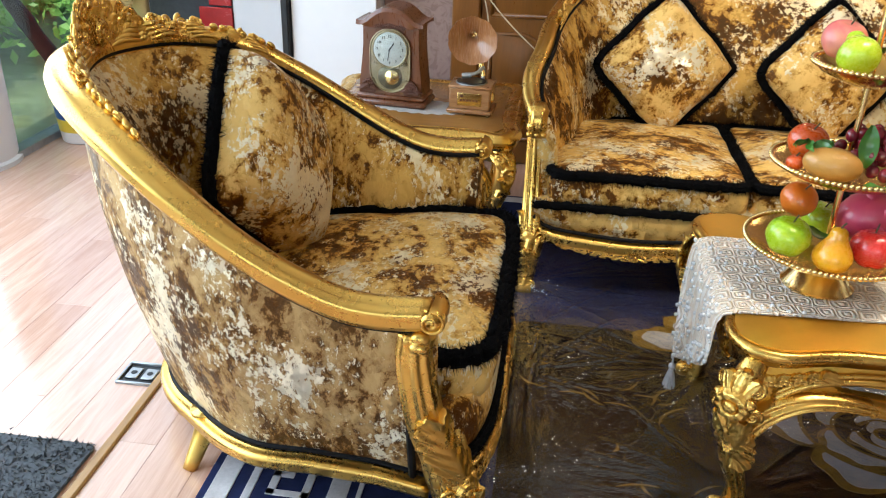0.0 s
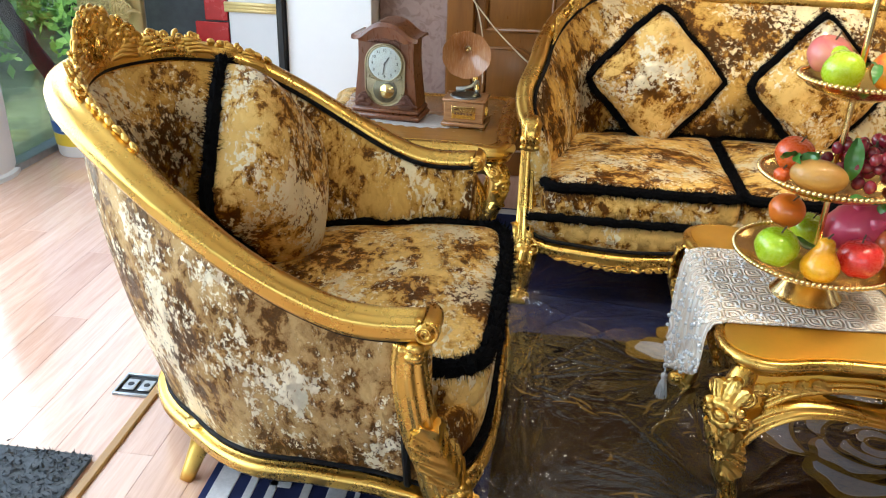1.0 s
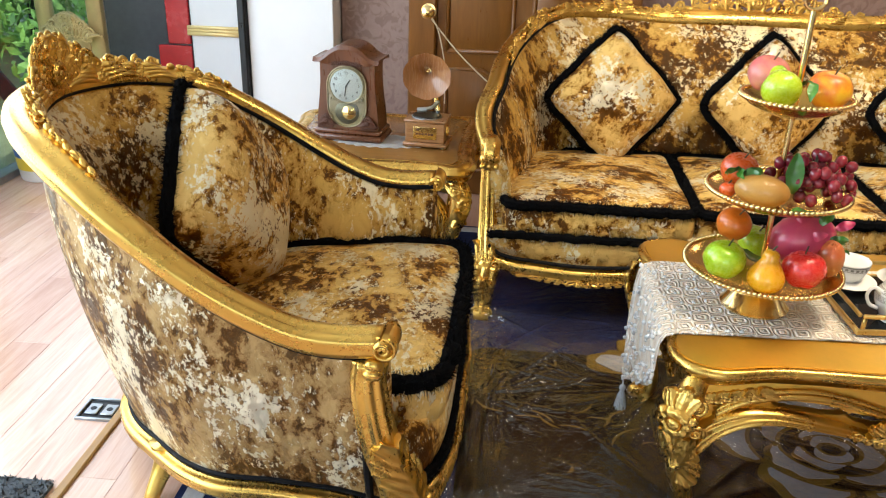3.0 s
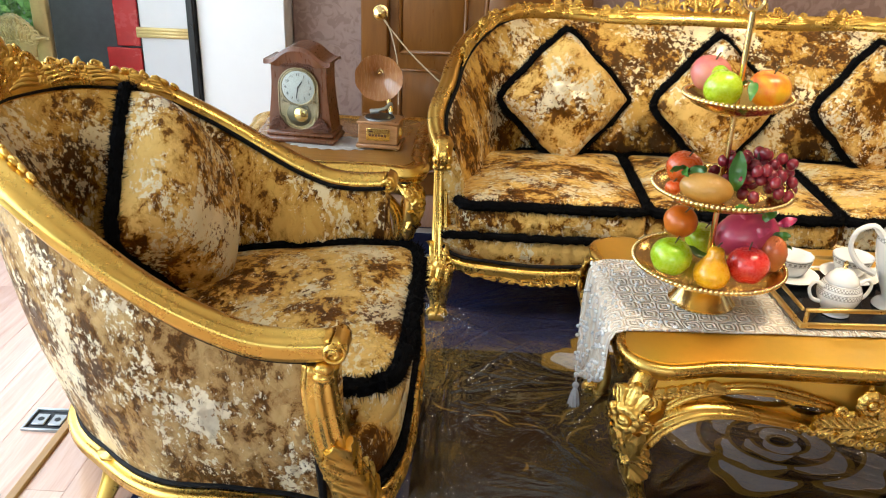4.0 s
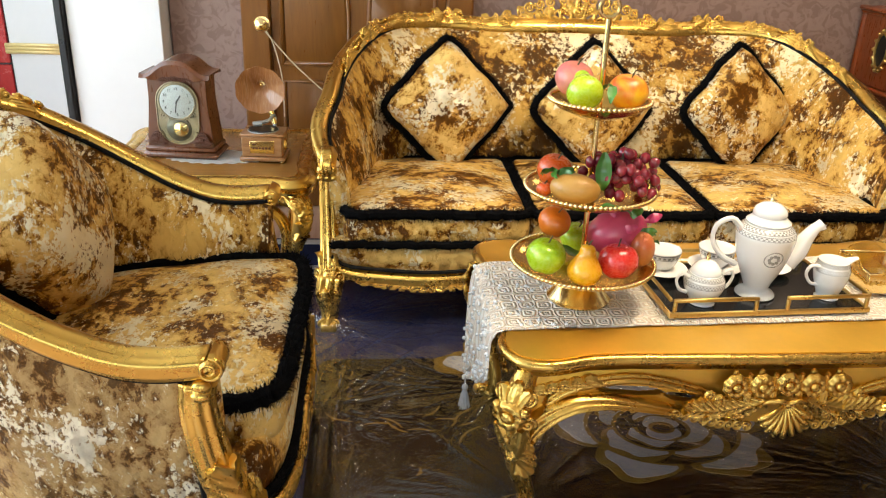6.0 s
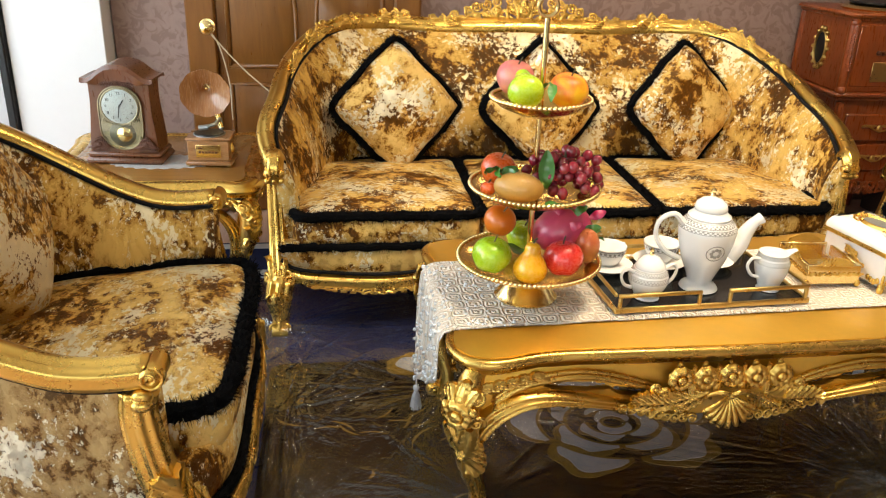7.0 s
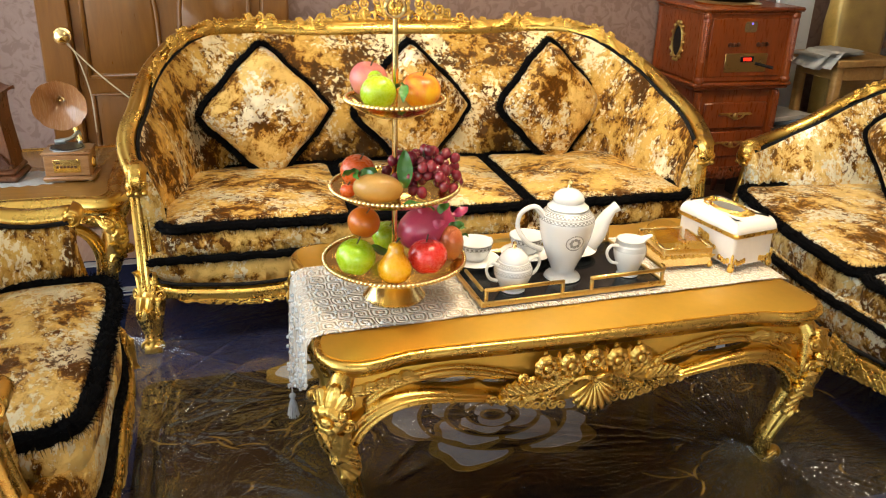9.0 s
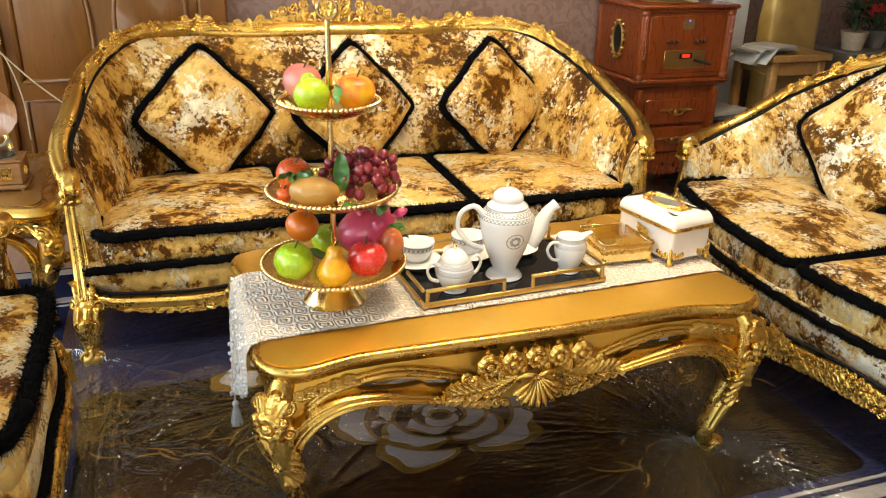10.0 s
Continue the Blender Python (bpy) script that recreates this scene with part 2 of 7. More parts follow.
class Kit:
    """Collects vertices and faces of one mesh."""

    def __init__(self):
        self.v, self.f = [], []

    def add(self, verts, faces):
        o = len(self.v)
        self.v.extend(tuple(map(float, p)) for p in verts)
        self.f.extend(tuple(i + o for i in q) for q in faces)
        return self

    def put(self, other, m):
        return self.add([m @ Vector(p) for p in other.v], other.f)

    def grid(self, pts, cu=False, cv=False):
        """pts: array (nu, nv, 3)."""
        pts = np.asarray(pts)
        nu, nv = pts.shape[:2]
        fs = []
        for i in range(nu - (0 if cu else 1)):
            for j in range(nv - (0 if cv else 1)):
                a, b = i, (i + 1) % nu
                c, d = j, (j + 1) % nv
                fs.append((a * nv + c, b * nv + c, b * nv + d, a * nv + d))
        return self.add(pts.reshape(-1, 3), fs)

    def tube(self, path, radius, sides=8, closed=False, flat=1.0, up=None, ribs=0, depth=0.1):
        """A tube along a path; radius: number or list; flat: second radius as a share of the first."""
        p = np.asarray(path, float)
        n = len(p)
        r = np.broadcast_to(np.asarray(radius, float), (n,))
        t = np.gradient(p, axis=0) if not closed else np.roll(p, -1, 0) - np.roll(p, 1, 0)
        t /= np.linalg.norm(t, axis=1)[:, None] + 1e-12
        ref = np.array(up if up is not None else ((0, 0, 1) if abs(t[0][2]) < 0.9 else (1, 0, 0)), float)
        rings = []
        for i in range(n):
            a = ref - t[i] * (ref @ t[i])
            if np.linalg.norm(a) < 1e-6:
                a = np.array((1.0, 0, 0)) - t[i] * t[i][0]
            a /= np.linalg.norm(a)
            if up is None:
                ref = a
            b = np.cross(t[i], a)
            k = np.arange(sides) * TAU / sides
            w = (r[i] * (1 + depth * np.cos(ribs * k)) if ribs else np.full(sides, r[i]))[:, None]
            rings.append(p[i] + w * (np.cos(k)[:, None] * a * flat + np.sin(k)[:, None] * b))
        base = len(self.v)
        self.grid(np.array(rings), closed, True)
        if not closed:
            self.f.append(tuple(base + j for j in range(sides))[::-1])
            self.f.append(tuple(base + (n - 1) * sides + j for j in range(sides)))
        return self

    def lathe(self, prof, n=24, at=(0, 0, 0)):
        k = np.arange(n) * TAU / n
        pts = [[(at[0] + r * math.cos(a), at[1] + r * math.sin(a), at[2] + z) for a in k] for r, z in prof]
        base = len(self.v)
        self.grid(np.array(pts), False, True)
        if prof[0][0] > 1e-5:
            self.f.append(tuple(base + j for j in range(n))[::-1])
        if prof[-1][0] > 1e-5:
            self.f.append(tuple(base + (len(prof) - 1) * n + j for j in range(n)))
        return self

    def box(self, lo, hi, bevel=0.004):
        lo, hi = np.array(lo, float), np.array(hi, float)
        b = min(bevel, 0.45 * float(min(hi - lo)))
        ix = {}
        vs = []
        for sx in (0, 1):
            for sy in (0, 1):
                for sz in (0, 1):
                    s = np.array((sx, sy, sz))
                    c = np.where(s, hi, lo)
                    d = np.where(s, -b, b)
                    for ax in range(3):
                        q = c + d
                        q[ax] = c[ax]
                        ix[sx, sy, sz, ax] = len(vs)
                        vs.append(q)
        fs = []
        for ax in range(3):
            o = [i for i in range(3) if i != ax]
            for s in (0, 1):
                def key(a, bb, axis):
                    k = [0, 0, 0]
                    k[ax], k[o[0]], k[o[1]] = s, a, bb
                    return ix[(*k, axis)]
                fs.append(tuple(key(a, bb, ax) for a, bb in ((0, 0), (1, 0), (1, 1), (0, 1))))
            for a in (0, 1):
                for bb in (0, 1):
                    k0, k1 = [0, 0, 0], [0, 0, 0]
                    k0[ax], k1[ax] = 0, 1
                    for k in (k0, k1):
                        k[o[0]], k[o[1]] = a, bb
                    fs.append((ix[(*k0, o[0])], ix[(*k1, o[0])], ix[(*k1, o[1])], ix[(*k0, o[1])]))
        for key0 in [(a, b1, c) for a in (0, 1) for b1 in (0, 1) for c in (0, 1)]:
            fs.append(tuple(ix[(*key0, ax)] for ax in range(3)))
        return self.add(vs, fs)

    def ball(self, c, r, nu=16, nv=10, warp=None):
        r = (r, r, r) if isinstance(r, (int, float)) else r
        pts = []
        for i in range(nv + 1):
            th = math.pi * i / nv
            row = []
            for j in range(nu):
                a = TAU * j / nu
                d = (math.sin(th) * math.cos(a), math.sin(th) * math.sin(a), math.cos(th))
                k = warp(*d) if warp else 1.0
                row.append([c[q] + d[q] * r[q] * k for q in range(3)])
            pts.append(row)
        return self.grid(np.array(pts), False, True)

    def slab(self, outline, steps, dome=0.0, rings=5, at=(0, 0, 0), floor=True):
        """A body over a closed outline (counter-clockwise): steps of (offset outward, z) from bottom to top, then a cap that rises by dome."""
        o = np.asarray(outline, float)
        t = np.roll(o, -1, 0) - np.roll(o, 1, 0)
        nrm = np.c_[t[:, 1], -t[:, 0]]
        nrm /= np.linalg.norm(nrm, axis=1)[:, None] + 1e-12
        rows = [np.c_[o + nrm * off + at[:2], np.full(len(o), z + at[2])] for off, z in steps]
        last = rows[-1]
        cen = last[:, :2].mean(0)
        if dome or rings > 1:
            for k in range(1, rings):
                s = 1 - k / rings
                rows.append(np.c_[cen + (last[:, :2] - cen) * s, last[:, 2] + dome * (1 - s ** 2)])
        base = len(self.v)
        n = len(o)
        self.grid(np.array(rows), False, True)
        if floor:
            self.f.append(tuple(base + j for j in range(n))[::-1])
        self.f.append(tuple(base + (len(rows) - 1) * n + j for j in range(n)))
        return self


def empty(name, m, label, category, group="", kind=""):
    ob = new(name)
    ob.empty_display_size = 0.1
    ob.matrix_world = m
    return tagged(ob, label, category, group, kind)


def mesh_of(name, kit, mat, smooth=40):
    me = bpy.data.meshes.new(name)
    me.from_pydata(kit.v, [], kit.f)
    bm = bmesh.new()
    bm.from_mesh(me)
    bmesh.ops.recalc_face_normals(bm, faces=bm.faces)
    bm.to_mesh(me)
    bm.free()
    me.materials.append(mat)
    if smooth == 40 and any(w in name for w in ("carv", "crest", "spray", "ornament", "filigree", "post", "leg", "rosette", "shell", "scroll", "rail", "apron", "mould", "band")):
        smooth = 120
    if smooth:
        me.polygons.foreach_set("use_smooth", [True] * len(me.polygons))
        me.set_sharp_from_angle(angle=radians(smooth))
    return me


def part(name, kit, mat, parent, label="", smooth=40, m=None):
    ob = new(name, mesh_of(name, kit, mat, smooth))
    ob.parent = parent
    if m is not None:
        ob.matrix_basis = m
    return tagged(ob, label)


def thing(name, kit, mat, m, label, category, group="", kind="", smooth=40):
    ob = new(name, mesh_of(name, kit, mat, smooth))
    ob.matrix_world = m
    return tagged(ob, label, category, group, kind)


def structure(name, kit, mat, label, category="", smooth=40):
    return thing(name, kit, mat, Matrix(), label, category or name.split("_")[0], "", "structure", smooth)


def ease(points, n):
    """A smooth curve with n points through control points (Catmull-Rom)."""
    p = np.asarray(points, float)
    q = np.vstack([2 * p[0] - p[1], p, 2 * p[-1] - p[-2]])
    out = []
    for s in np.linspace(0, len(p) - 1 - 1e-9, n):
        i = int(s)
        t = s - i
        a, b, c, d = q[i:i + 4]
        out.append(0.5 * (2 * b + (c - a) * t + (2 * a - 5 * b + 4 * c - d) * t * t + (3 * b - a - 3 * c + d) * t ** 3))
    return np.array(out)


def frame_at(p, x, z):
    """A pose at p whose x axis is x and whose z axis leans to z."""
    x = Vector(x).normalized()
    y = Vector(z).cross(x).normalized()
    z = x.cross(y)
    m = Matrix((x, y, z)).transposed().to_4x4()
    m.translation = p
    return m


# ---------------------------------------------------------------- carving
# Each carving lies in the x-z plane and stands out towards -y.
def leaf(length, width, curl=0.35, lobes=5):
    """A carved leaf: broad, lobed, with soft ribs and a tip that rolls forward."""
    k = Kit()
    nu, nv = 17, 11
    pts = np.zeros((nu, nv, 3))
    for i in range(nu):
        s = i / (nu - 1)
        w = width * math.sin(math.pi * (0.14 + 0.80 * s)) ** 0.75 * (1 + 0.10 * math.cos(TAU * lobes * s))
        roll = max(0, s - 0.55) / 0.45
        for j in range(nv):
            c = 2 * j / (nv - 1) - 1
            ridge = width * (0.34 * (1 - c * c) ** 0.7 - 0.07 * math.cos(3 * math.pi * c) + 0.03 * math.cos(TAU * (lobes * s - 0.8 * abs(c))))
            pts[i, j] = (c * w * 0.5, -(ridge + 0.10 * width) * (1 - 0.25 * roll) - curl * length * 0.45 * roll ** 2, length * (s - 0.14 * roll ** 2) - 0.08 * length * abs(c) * (1 - s))
    k.grid(pts)
    edge = np.concatenate([pts[:, 0], pts[-1, 1:], pts[::-1, -1][1:], pts[0, ::-1][1:-1]])
    low = edge.copy()
    low[:, 1] = 0.1 * width
    return k.grid(np.array([edge, low]), False, True)


def volute(r, turns=1.6, thick=0.3, flip=1, depth=1.0):
    n = int(14 * turns) + 2
    path = []
    rad = []
    for i in range(n):
        s = i / (n - 1)
        a = TAU * turns * s
        q = r * (1 - 0.82 * s)
        path.append((flip * q * math.cos(a), -0.25 * r * s, q * math.sin(a)))
        rad.append(r * thick * (1 - 0.55 * s))
    k = Kit().tube(path, rad, 6, flat=depth, up=(0, 1, 0))
    return k.ball((0, -0.3 * r, 0), r * 0.24, 8, 5)


def rose(r):
    """A rosette: a dimpled button inside a scalloped ring of petals."""
    rows = []
    for p in (.02, .12, .22, .30, .345, .38, .44, .52, .62, .72, .82, .91, .97, 1.0, 1.0):
        row = []
        for j in range(36):
            a = TAU * j / 36
            w = math.cos(9 * a)
            if p < .35:
                y = .34 + .20 * math.sqrt(max(0, 1 - (p / .35) ** 2)) - .05 * math.exp(-(p / .08) ** 2) + .02 * math.cos(6 * a) * p / .35
            else:
                f = (p - .38) / .62
                y = .20 + .26 * math.sin(math.pi * min(1, max(0, f) ** .8)) * (1 + .16 * w) - .10 * max(0, f) + .05 * math.sin(TAU * 2 * max(0, f))
            R = r * p * (1 + .09 * w * max(0, p - .4))
            row.append((R * math.cos(a), -r * y, R * math.sin(a)))
        rows.append(row)
    for q in rows[-1:]:
        q[:] = [(x, .06 * r, z) for x, y, z in q]
    return Kit().grid(np.array(rows), False, True)


def acanthus(lobes=6):
    """A broad carved leaf, one unit high, with flutes that sweep from its stem to lobed edges and a tip that curls over."""
    nu, nv = 49, 17
    pts = np.zeros((nu, nv, 3))
    for i in range(nu):
        s = i / (nu - 1)
        w = 0.33 * math.sin(math.pi * (0.17 + 0.77 * s)) ** 0.7 * (1 + 0.11 * math.cos(TAU * lobes * s))
        roll = max(0, s - 0.72) / 0.28
        for j in range(nv):
            c = 2 * j / (nv - 1) - 1
            q = abs(c)
            y = 0.05 + 0.15 * (1 - c * c) + 0.038 * math.cos(TAU * (lobes * s - 1.3 * q)) * min(1, 2.2 * q) + 0.05 * math.exp(-(c / 0.13) ** 2) + 0.05 * q ** 6
            pts[i, j] = (c * w, -y - 0.16 * roll ** 2, s - 0.07 * roll ** 2 + 0.10 * q)
    k = Kit().grid(pts)
    edge = np.concatenate([pts[:, 0], pts[-1, 1:], pts[::-1, -1][1:], pts[0, ::-1][1:-1]])
    low = edge.copy()
    low[:, 1] = 0.05
    return k.grid(np.array([edge, low]), False, True)


def shell(ribs=9):
    """A fan of flutes that hangs from a rolled top, one unit long."""
    k = Kit()
    for q in range(ribs):
        a = radians(62) * (2 * q / (ribs - 1) - 1)
        ln = 1.0 - 0.16 * abs(math.sin(a))
        path = [(t * ln * math.sin(a), -0.10 - 0.20 * math.sin(math.pi * t * 0.8) - 0.10 * t ** 4, -t * ln * math.cos(a)) for t in np.linspace(0.05, 1, 8)]
        k.tube(path, [0.035, 0.045, 0.055, 0.068, 0.080, 0.090, 0.096, 0.080], 8)
        k.ball(path[-1], (0.085, 0.07, 0.07), 8, 5)
    for side in (-1, 1):
        k.tube(ease([(0, -.22, .02), (side * .22, -.26, .12), (side * .48, -.20, .10), (side * .62, -.12, -.05), (side * .52, -.10, -.16)], 14), np.linspace(.09, .045, 14), 8)
    return k.ball((0, -.22, .0), (.14, .12, .12), 10, 6)


SHELL = shell()
LEAF, LEAF_SLIM = leaf(1.0, 0.55), leaf(1.0, 0.34, 0.5, 4)
ACANTHUS = acanthus()
VOL_L, VOL_R, ROSE = volute(1.0), volute(1.0, flip=-1), rose(1.0)


def at2(x, z, size, turn=0.0, y=0.0):
    """Places a unit carving in the x-z plane; turn: degrees from upright."""
    return Matrix.Translation((x, y, z)) @ Matrix.Rotation(radians(turn), 4, 'Y') @ Matrix.Diagonal((size, size, size, 1))


def crest(width, height, seed):
    """A crest of C-scrolls, curling leaves and blossoms over a base line, highest in the middle, the same on both sides."""
    rng = random.Random(seed)
    k = Kit()
    h = lambda x: height * (0.34 + 0.66 * max(0, 1 - (2 * abs(x) / width) ** 1.7))
    n = 7
    for i in range(n):
        jit = [rng.uniform(-1, 1) for _ in range(8)]
        for side in (-1, 1):
            x = side * width * 0.5 * (i + 0.55) / n
            top = h(x)
            rows = 3 if top > height * 0.75 else 2
            for lv in range(rows):
                r = height * (0.165 + 0.02 * jit[lv])
                k.put(VOL_L if (side < 0) == (lv % 2 == 0) else VOL_R, at2(x + side * 0.02 * width * jit[lv + 3], top * (0.20 + 0.66 * lv / max(1, rows - 1)) - 0.04 * height, r, side * (40 * jit[lv] + 70 * lv), -0.12 * height - 0.03 * height * (lv % 2)))
            # leaf fingers that bend outwards and end in a curl below the top edge
            lean = side * (0.12 + 0.03 * i) * height * 1.5
            path = [(x + lean * t * t, -0.10 * height - 0.08 * height * math.sin(math.pi * t), top * 0.05 + top * 0.50 * math.sin(0.5 * math.pi * min(1, 1.15 * t)) - 0.16 * top * t ** 5) for t in np.linspace(0, 1, 8)]
            k.tube(path, height * np.array([0.035, 0.055, 0.068, 0.072, 0.068, 0.060, 0.050, 0.040]), 7)
            k.ball(path[-1], height * 0.062, 8, 5)
            if i % 2 == 0:
                k.put(ROSE, at2(x, top * (0.52 + 0.12 * jit[6]), height * 0.11, 0, -0.20 * height))
            k.ball((x + side * 0.03 * width, -0.16 * height, top * 0.12), height * 0.06, 8, 6)
            k.put(VOL_R if side < 0 else VOL_L, at2(x, top * 0.92, height * 0.085, side * 50, -0.08 * height))
    for a in (-54, -27, 0, 27, 54):
        k.put(LEAF, at2(0.0011 * a * width, height * 0.42, height * 0.42, a, -0.14 * height))
    k.put(ROSE, at2(0, height * 0.46, height * 0.17, 0, -0.26 * height))
    return k


def running_leaves(length, size, seed=0, bead=False):
    """A strip of leaf sprays along x, for rails and aprons."""
    rng = random.Random(seed)
    k = Kit()
    n = max(2, int(length / (size * 0.8)))
    for i in range(n):
        x = -length / 2 + length * (i + 0.5) / n
        if bead:
            k.ball((x, -size * 0.2, 0), (size * 0.42, size * 0.4, size * 0.34), 10, 6)
        else:
            k.put(LEAF_SLIM, at2(x, -size * 0.08 * (-1) ** i, size * 1.05, 86 + (14 if i % 2 else -14)))
            k.put(VOL_L, at2(x + size * 0.2, size * 0.1, size * 0.26, rng.uniform(0, 90), -size * 0.12))
    return k


def wrap(kit, path, radii, d, lift=0.88, wide=1.0):
    """Bends a flat carving round a post or leg: its middle line faces d, and it follows the path, which falls or rises steadily."""
    p = np.asarray(path, float)
    r = np.broadcast_to(np.asarray(radii, float), (len(p),))
    o = np.argsort(p[:, 2])
    d = Vector((d[0], d[1], 0)).normalized()
    e = Vector((-d.y, d.x, 0))
    k = Kit()
    for x, y, z in kit.v:
        cx, cy, rr = (float(np.interp(z, p[o, 2], c[o])) for c in (p[:, 0], p[:, 1], r))
        cx, cy = cx - d.x * (wide - 1) * rr, cy - d.y * (wide - 1) * rr
        a = x / (rr * wide)
        R = rr * (wide - 1 + lift) - y
        k.v.append((cx + R * (d.x * math.cos(a) + e.x * math.sin(a)), cy + R * (d.y * math.cos(a) + e.y * math.sin(a)), z))
    k.f = list(kit.f)
    return k


def hair(k, path, normals, r, density, length, seed):
    """Short strands that stand out of a fur trim."""
    rng = np.random.default_rng(seed)
    p = np.asarray(path)
    seg = np.linalg.norm(np.diff(p, axis=0), axis=1)
    s = np.r_[0, np.cumsum(seg)]
    n = int(s[-1] * density)
    at = rng.uniform(0, s[-1], n)
    i = np.clip(np.searchsorted(s, at) - 1, 0, len(p) - 2)
    f = ((at - s[i]) / (seg[i] + 1e-9))[:, None]
    base = p[i] * (1 - f) + p[i + 1] * f
    d = rng.normal(size=(n, 3))
    d /= np.linalg.norm(d, axis=1)[:, None]
    side = np.cross(d, rng.normal(size=(n, 3)))
    side /= np.linalg.norm(side, axis=1)[:, None] + 1e-9
    tip = base + d * (r + length * rng.uniform(0.4, 1, n))[:, None]
    root = base + d * r * 0.5
    v = np.stack([root - side * 0.0016, root + side * 0.0016, tip], 1).reshape(-1, 3)
    return k.add(v, [(3 * q, 3 * q + 1, 3 * q + 2) for q in range(n)])


def fur(path, r=0.012, density=1500, length=0.012, seed=1, closed=False):
    p = np.asarray(path, float)
    rng = np.random.default_rng(seed)
    seg = np.linalg.norm(np.diff(p, axis=0), axis=1)
    s = np.r_[0, np.cumsum(seg)]
    m = max(6, int(s[-1] / 0.012))
    q = np.stack([np.interp(np.linspace(0, s[-1], m), s, p[:, i]) for i in range(3)], 1)
    q += rng.normal(size=q.shape) * r * 0.10
    k = Kit().tube(q, r * rng.uniform(0.85, 1.15, m), 7)
    return hair(k, q, None, r, density, length, seed)


def rounded(x0, x1, y0, y1, r, bow=0.0, n=8, side=14):
    """A rounded rectangle, counter-clockwise; bow: how far its front edge (y0) swings forward."""
    o = []
    for cx, cy, a0 in ((x0 + r, y0 + r, math.pi), (x1 - r, y0 + r, 1.5 * math.pi), (x1 - r, y1 - r, 0), (x0 + r, y1 - r, 0.5 * math.pi)):
        nxt = []
        for i in range(n):
            a = a0 + math.pi / 2 * i / (n - 1)
            nxt.append((cx + r * math.cos(a), cy + r * math.sin(a)))
        if o:
            a, b = np.array(o[-1]), np.array(nxt[0])
            o += [tuple(a + (b - a) * i / side) for i in range(1, side)]
        o += nxt
    a, b = np.array(o[-1]), np.array(o[0])
    o += [tuple(a + (b - a) * i / side) for i in range(1, side)]
    o = np.array(o)
    mid, half = (x0 + x1) / 2, (x1 - x0) / 2
    w = np.clip((y1 - o[:, 1]) / (y1 - y0), 0, 1)
    o[:, 1] -= bow * w * (1 - ((o[:, 0] - mid) / half) ** 2)
    return o
# ---------------------------------------------------------------- setting
RED = simple("red_reflection_colour", (0.42, 0.02, 0.02), 0.25, 0, 0.2, 4)
SLATE = simple("dark_grey_panel", (0.055, 0.06, 0.065), 0.2, 0, 0.25, 3)
CREAM = simple("cream_gilt_paint", (0.72, 0.55, 0.24), 0.35, 0.3, 0.12, 12)
BLACK_FRAME = simple("black_metal_frame", (0.012, 0.013, 0.014), 0.35, 0.4, 0.2, 10)
GRASS = simple("garden_ground", (0.30, 0.36, 0.18), 0.95, 0, 0.4, 2, 0.5)
BARK = simple("black_bark", (0.012, 0.010, 0.010), 0.9, 0, 0.5, 30, 0.6)
LEAVES = simple("garden_leaves", (0.28, 0.52, 0.11), 0.5, 0, 0.4, 3)
MAT_PILE = simple("grey_mat_pile", (0.10, 0.11, 0.12), 0.95, 0, 0.35, 40, 0.6, spec=0.1)
METAL = simple("grey_zinc", (0.40, 0.42, 0.43), 0.4, 0.8, 0.2, 30)
FIELD = simple("dark_carpet_field", (0.0075, 0.0052, 0.0045), 0.9, 0, 0.6, 4, 0.6, spec=0.1)
INLAY_WHITE = simple("pale_grey_pile", (0.52, 0.51, 0.51), 0.95, 0, 0.22, 14, 0.6, spec=0.1)
INLAY_GOLD = simple("mustard_pile", (0.27, 0.16, 0.030), 0.95, 0, 0.25, 14, 0.6, spec=0.1)
PLASTIC_W = simple("white_plastic", (0.78, 0.79, 0.80), 0.3, 0, 0.04, 6)
BLUE = simple("blue_print", (0.03, 0.10, 0.36), 0.4, 0, 0.05, 10)
YELLOW = simple("yellow_print", (0.75, 0.55, 0.05), 0.4, 0, 0.05, 10)


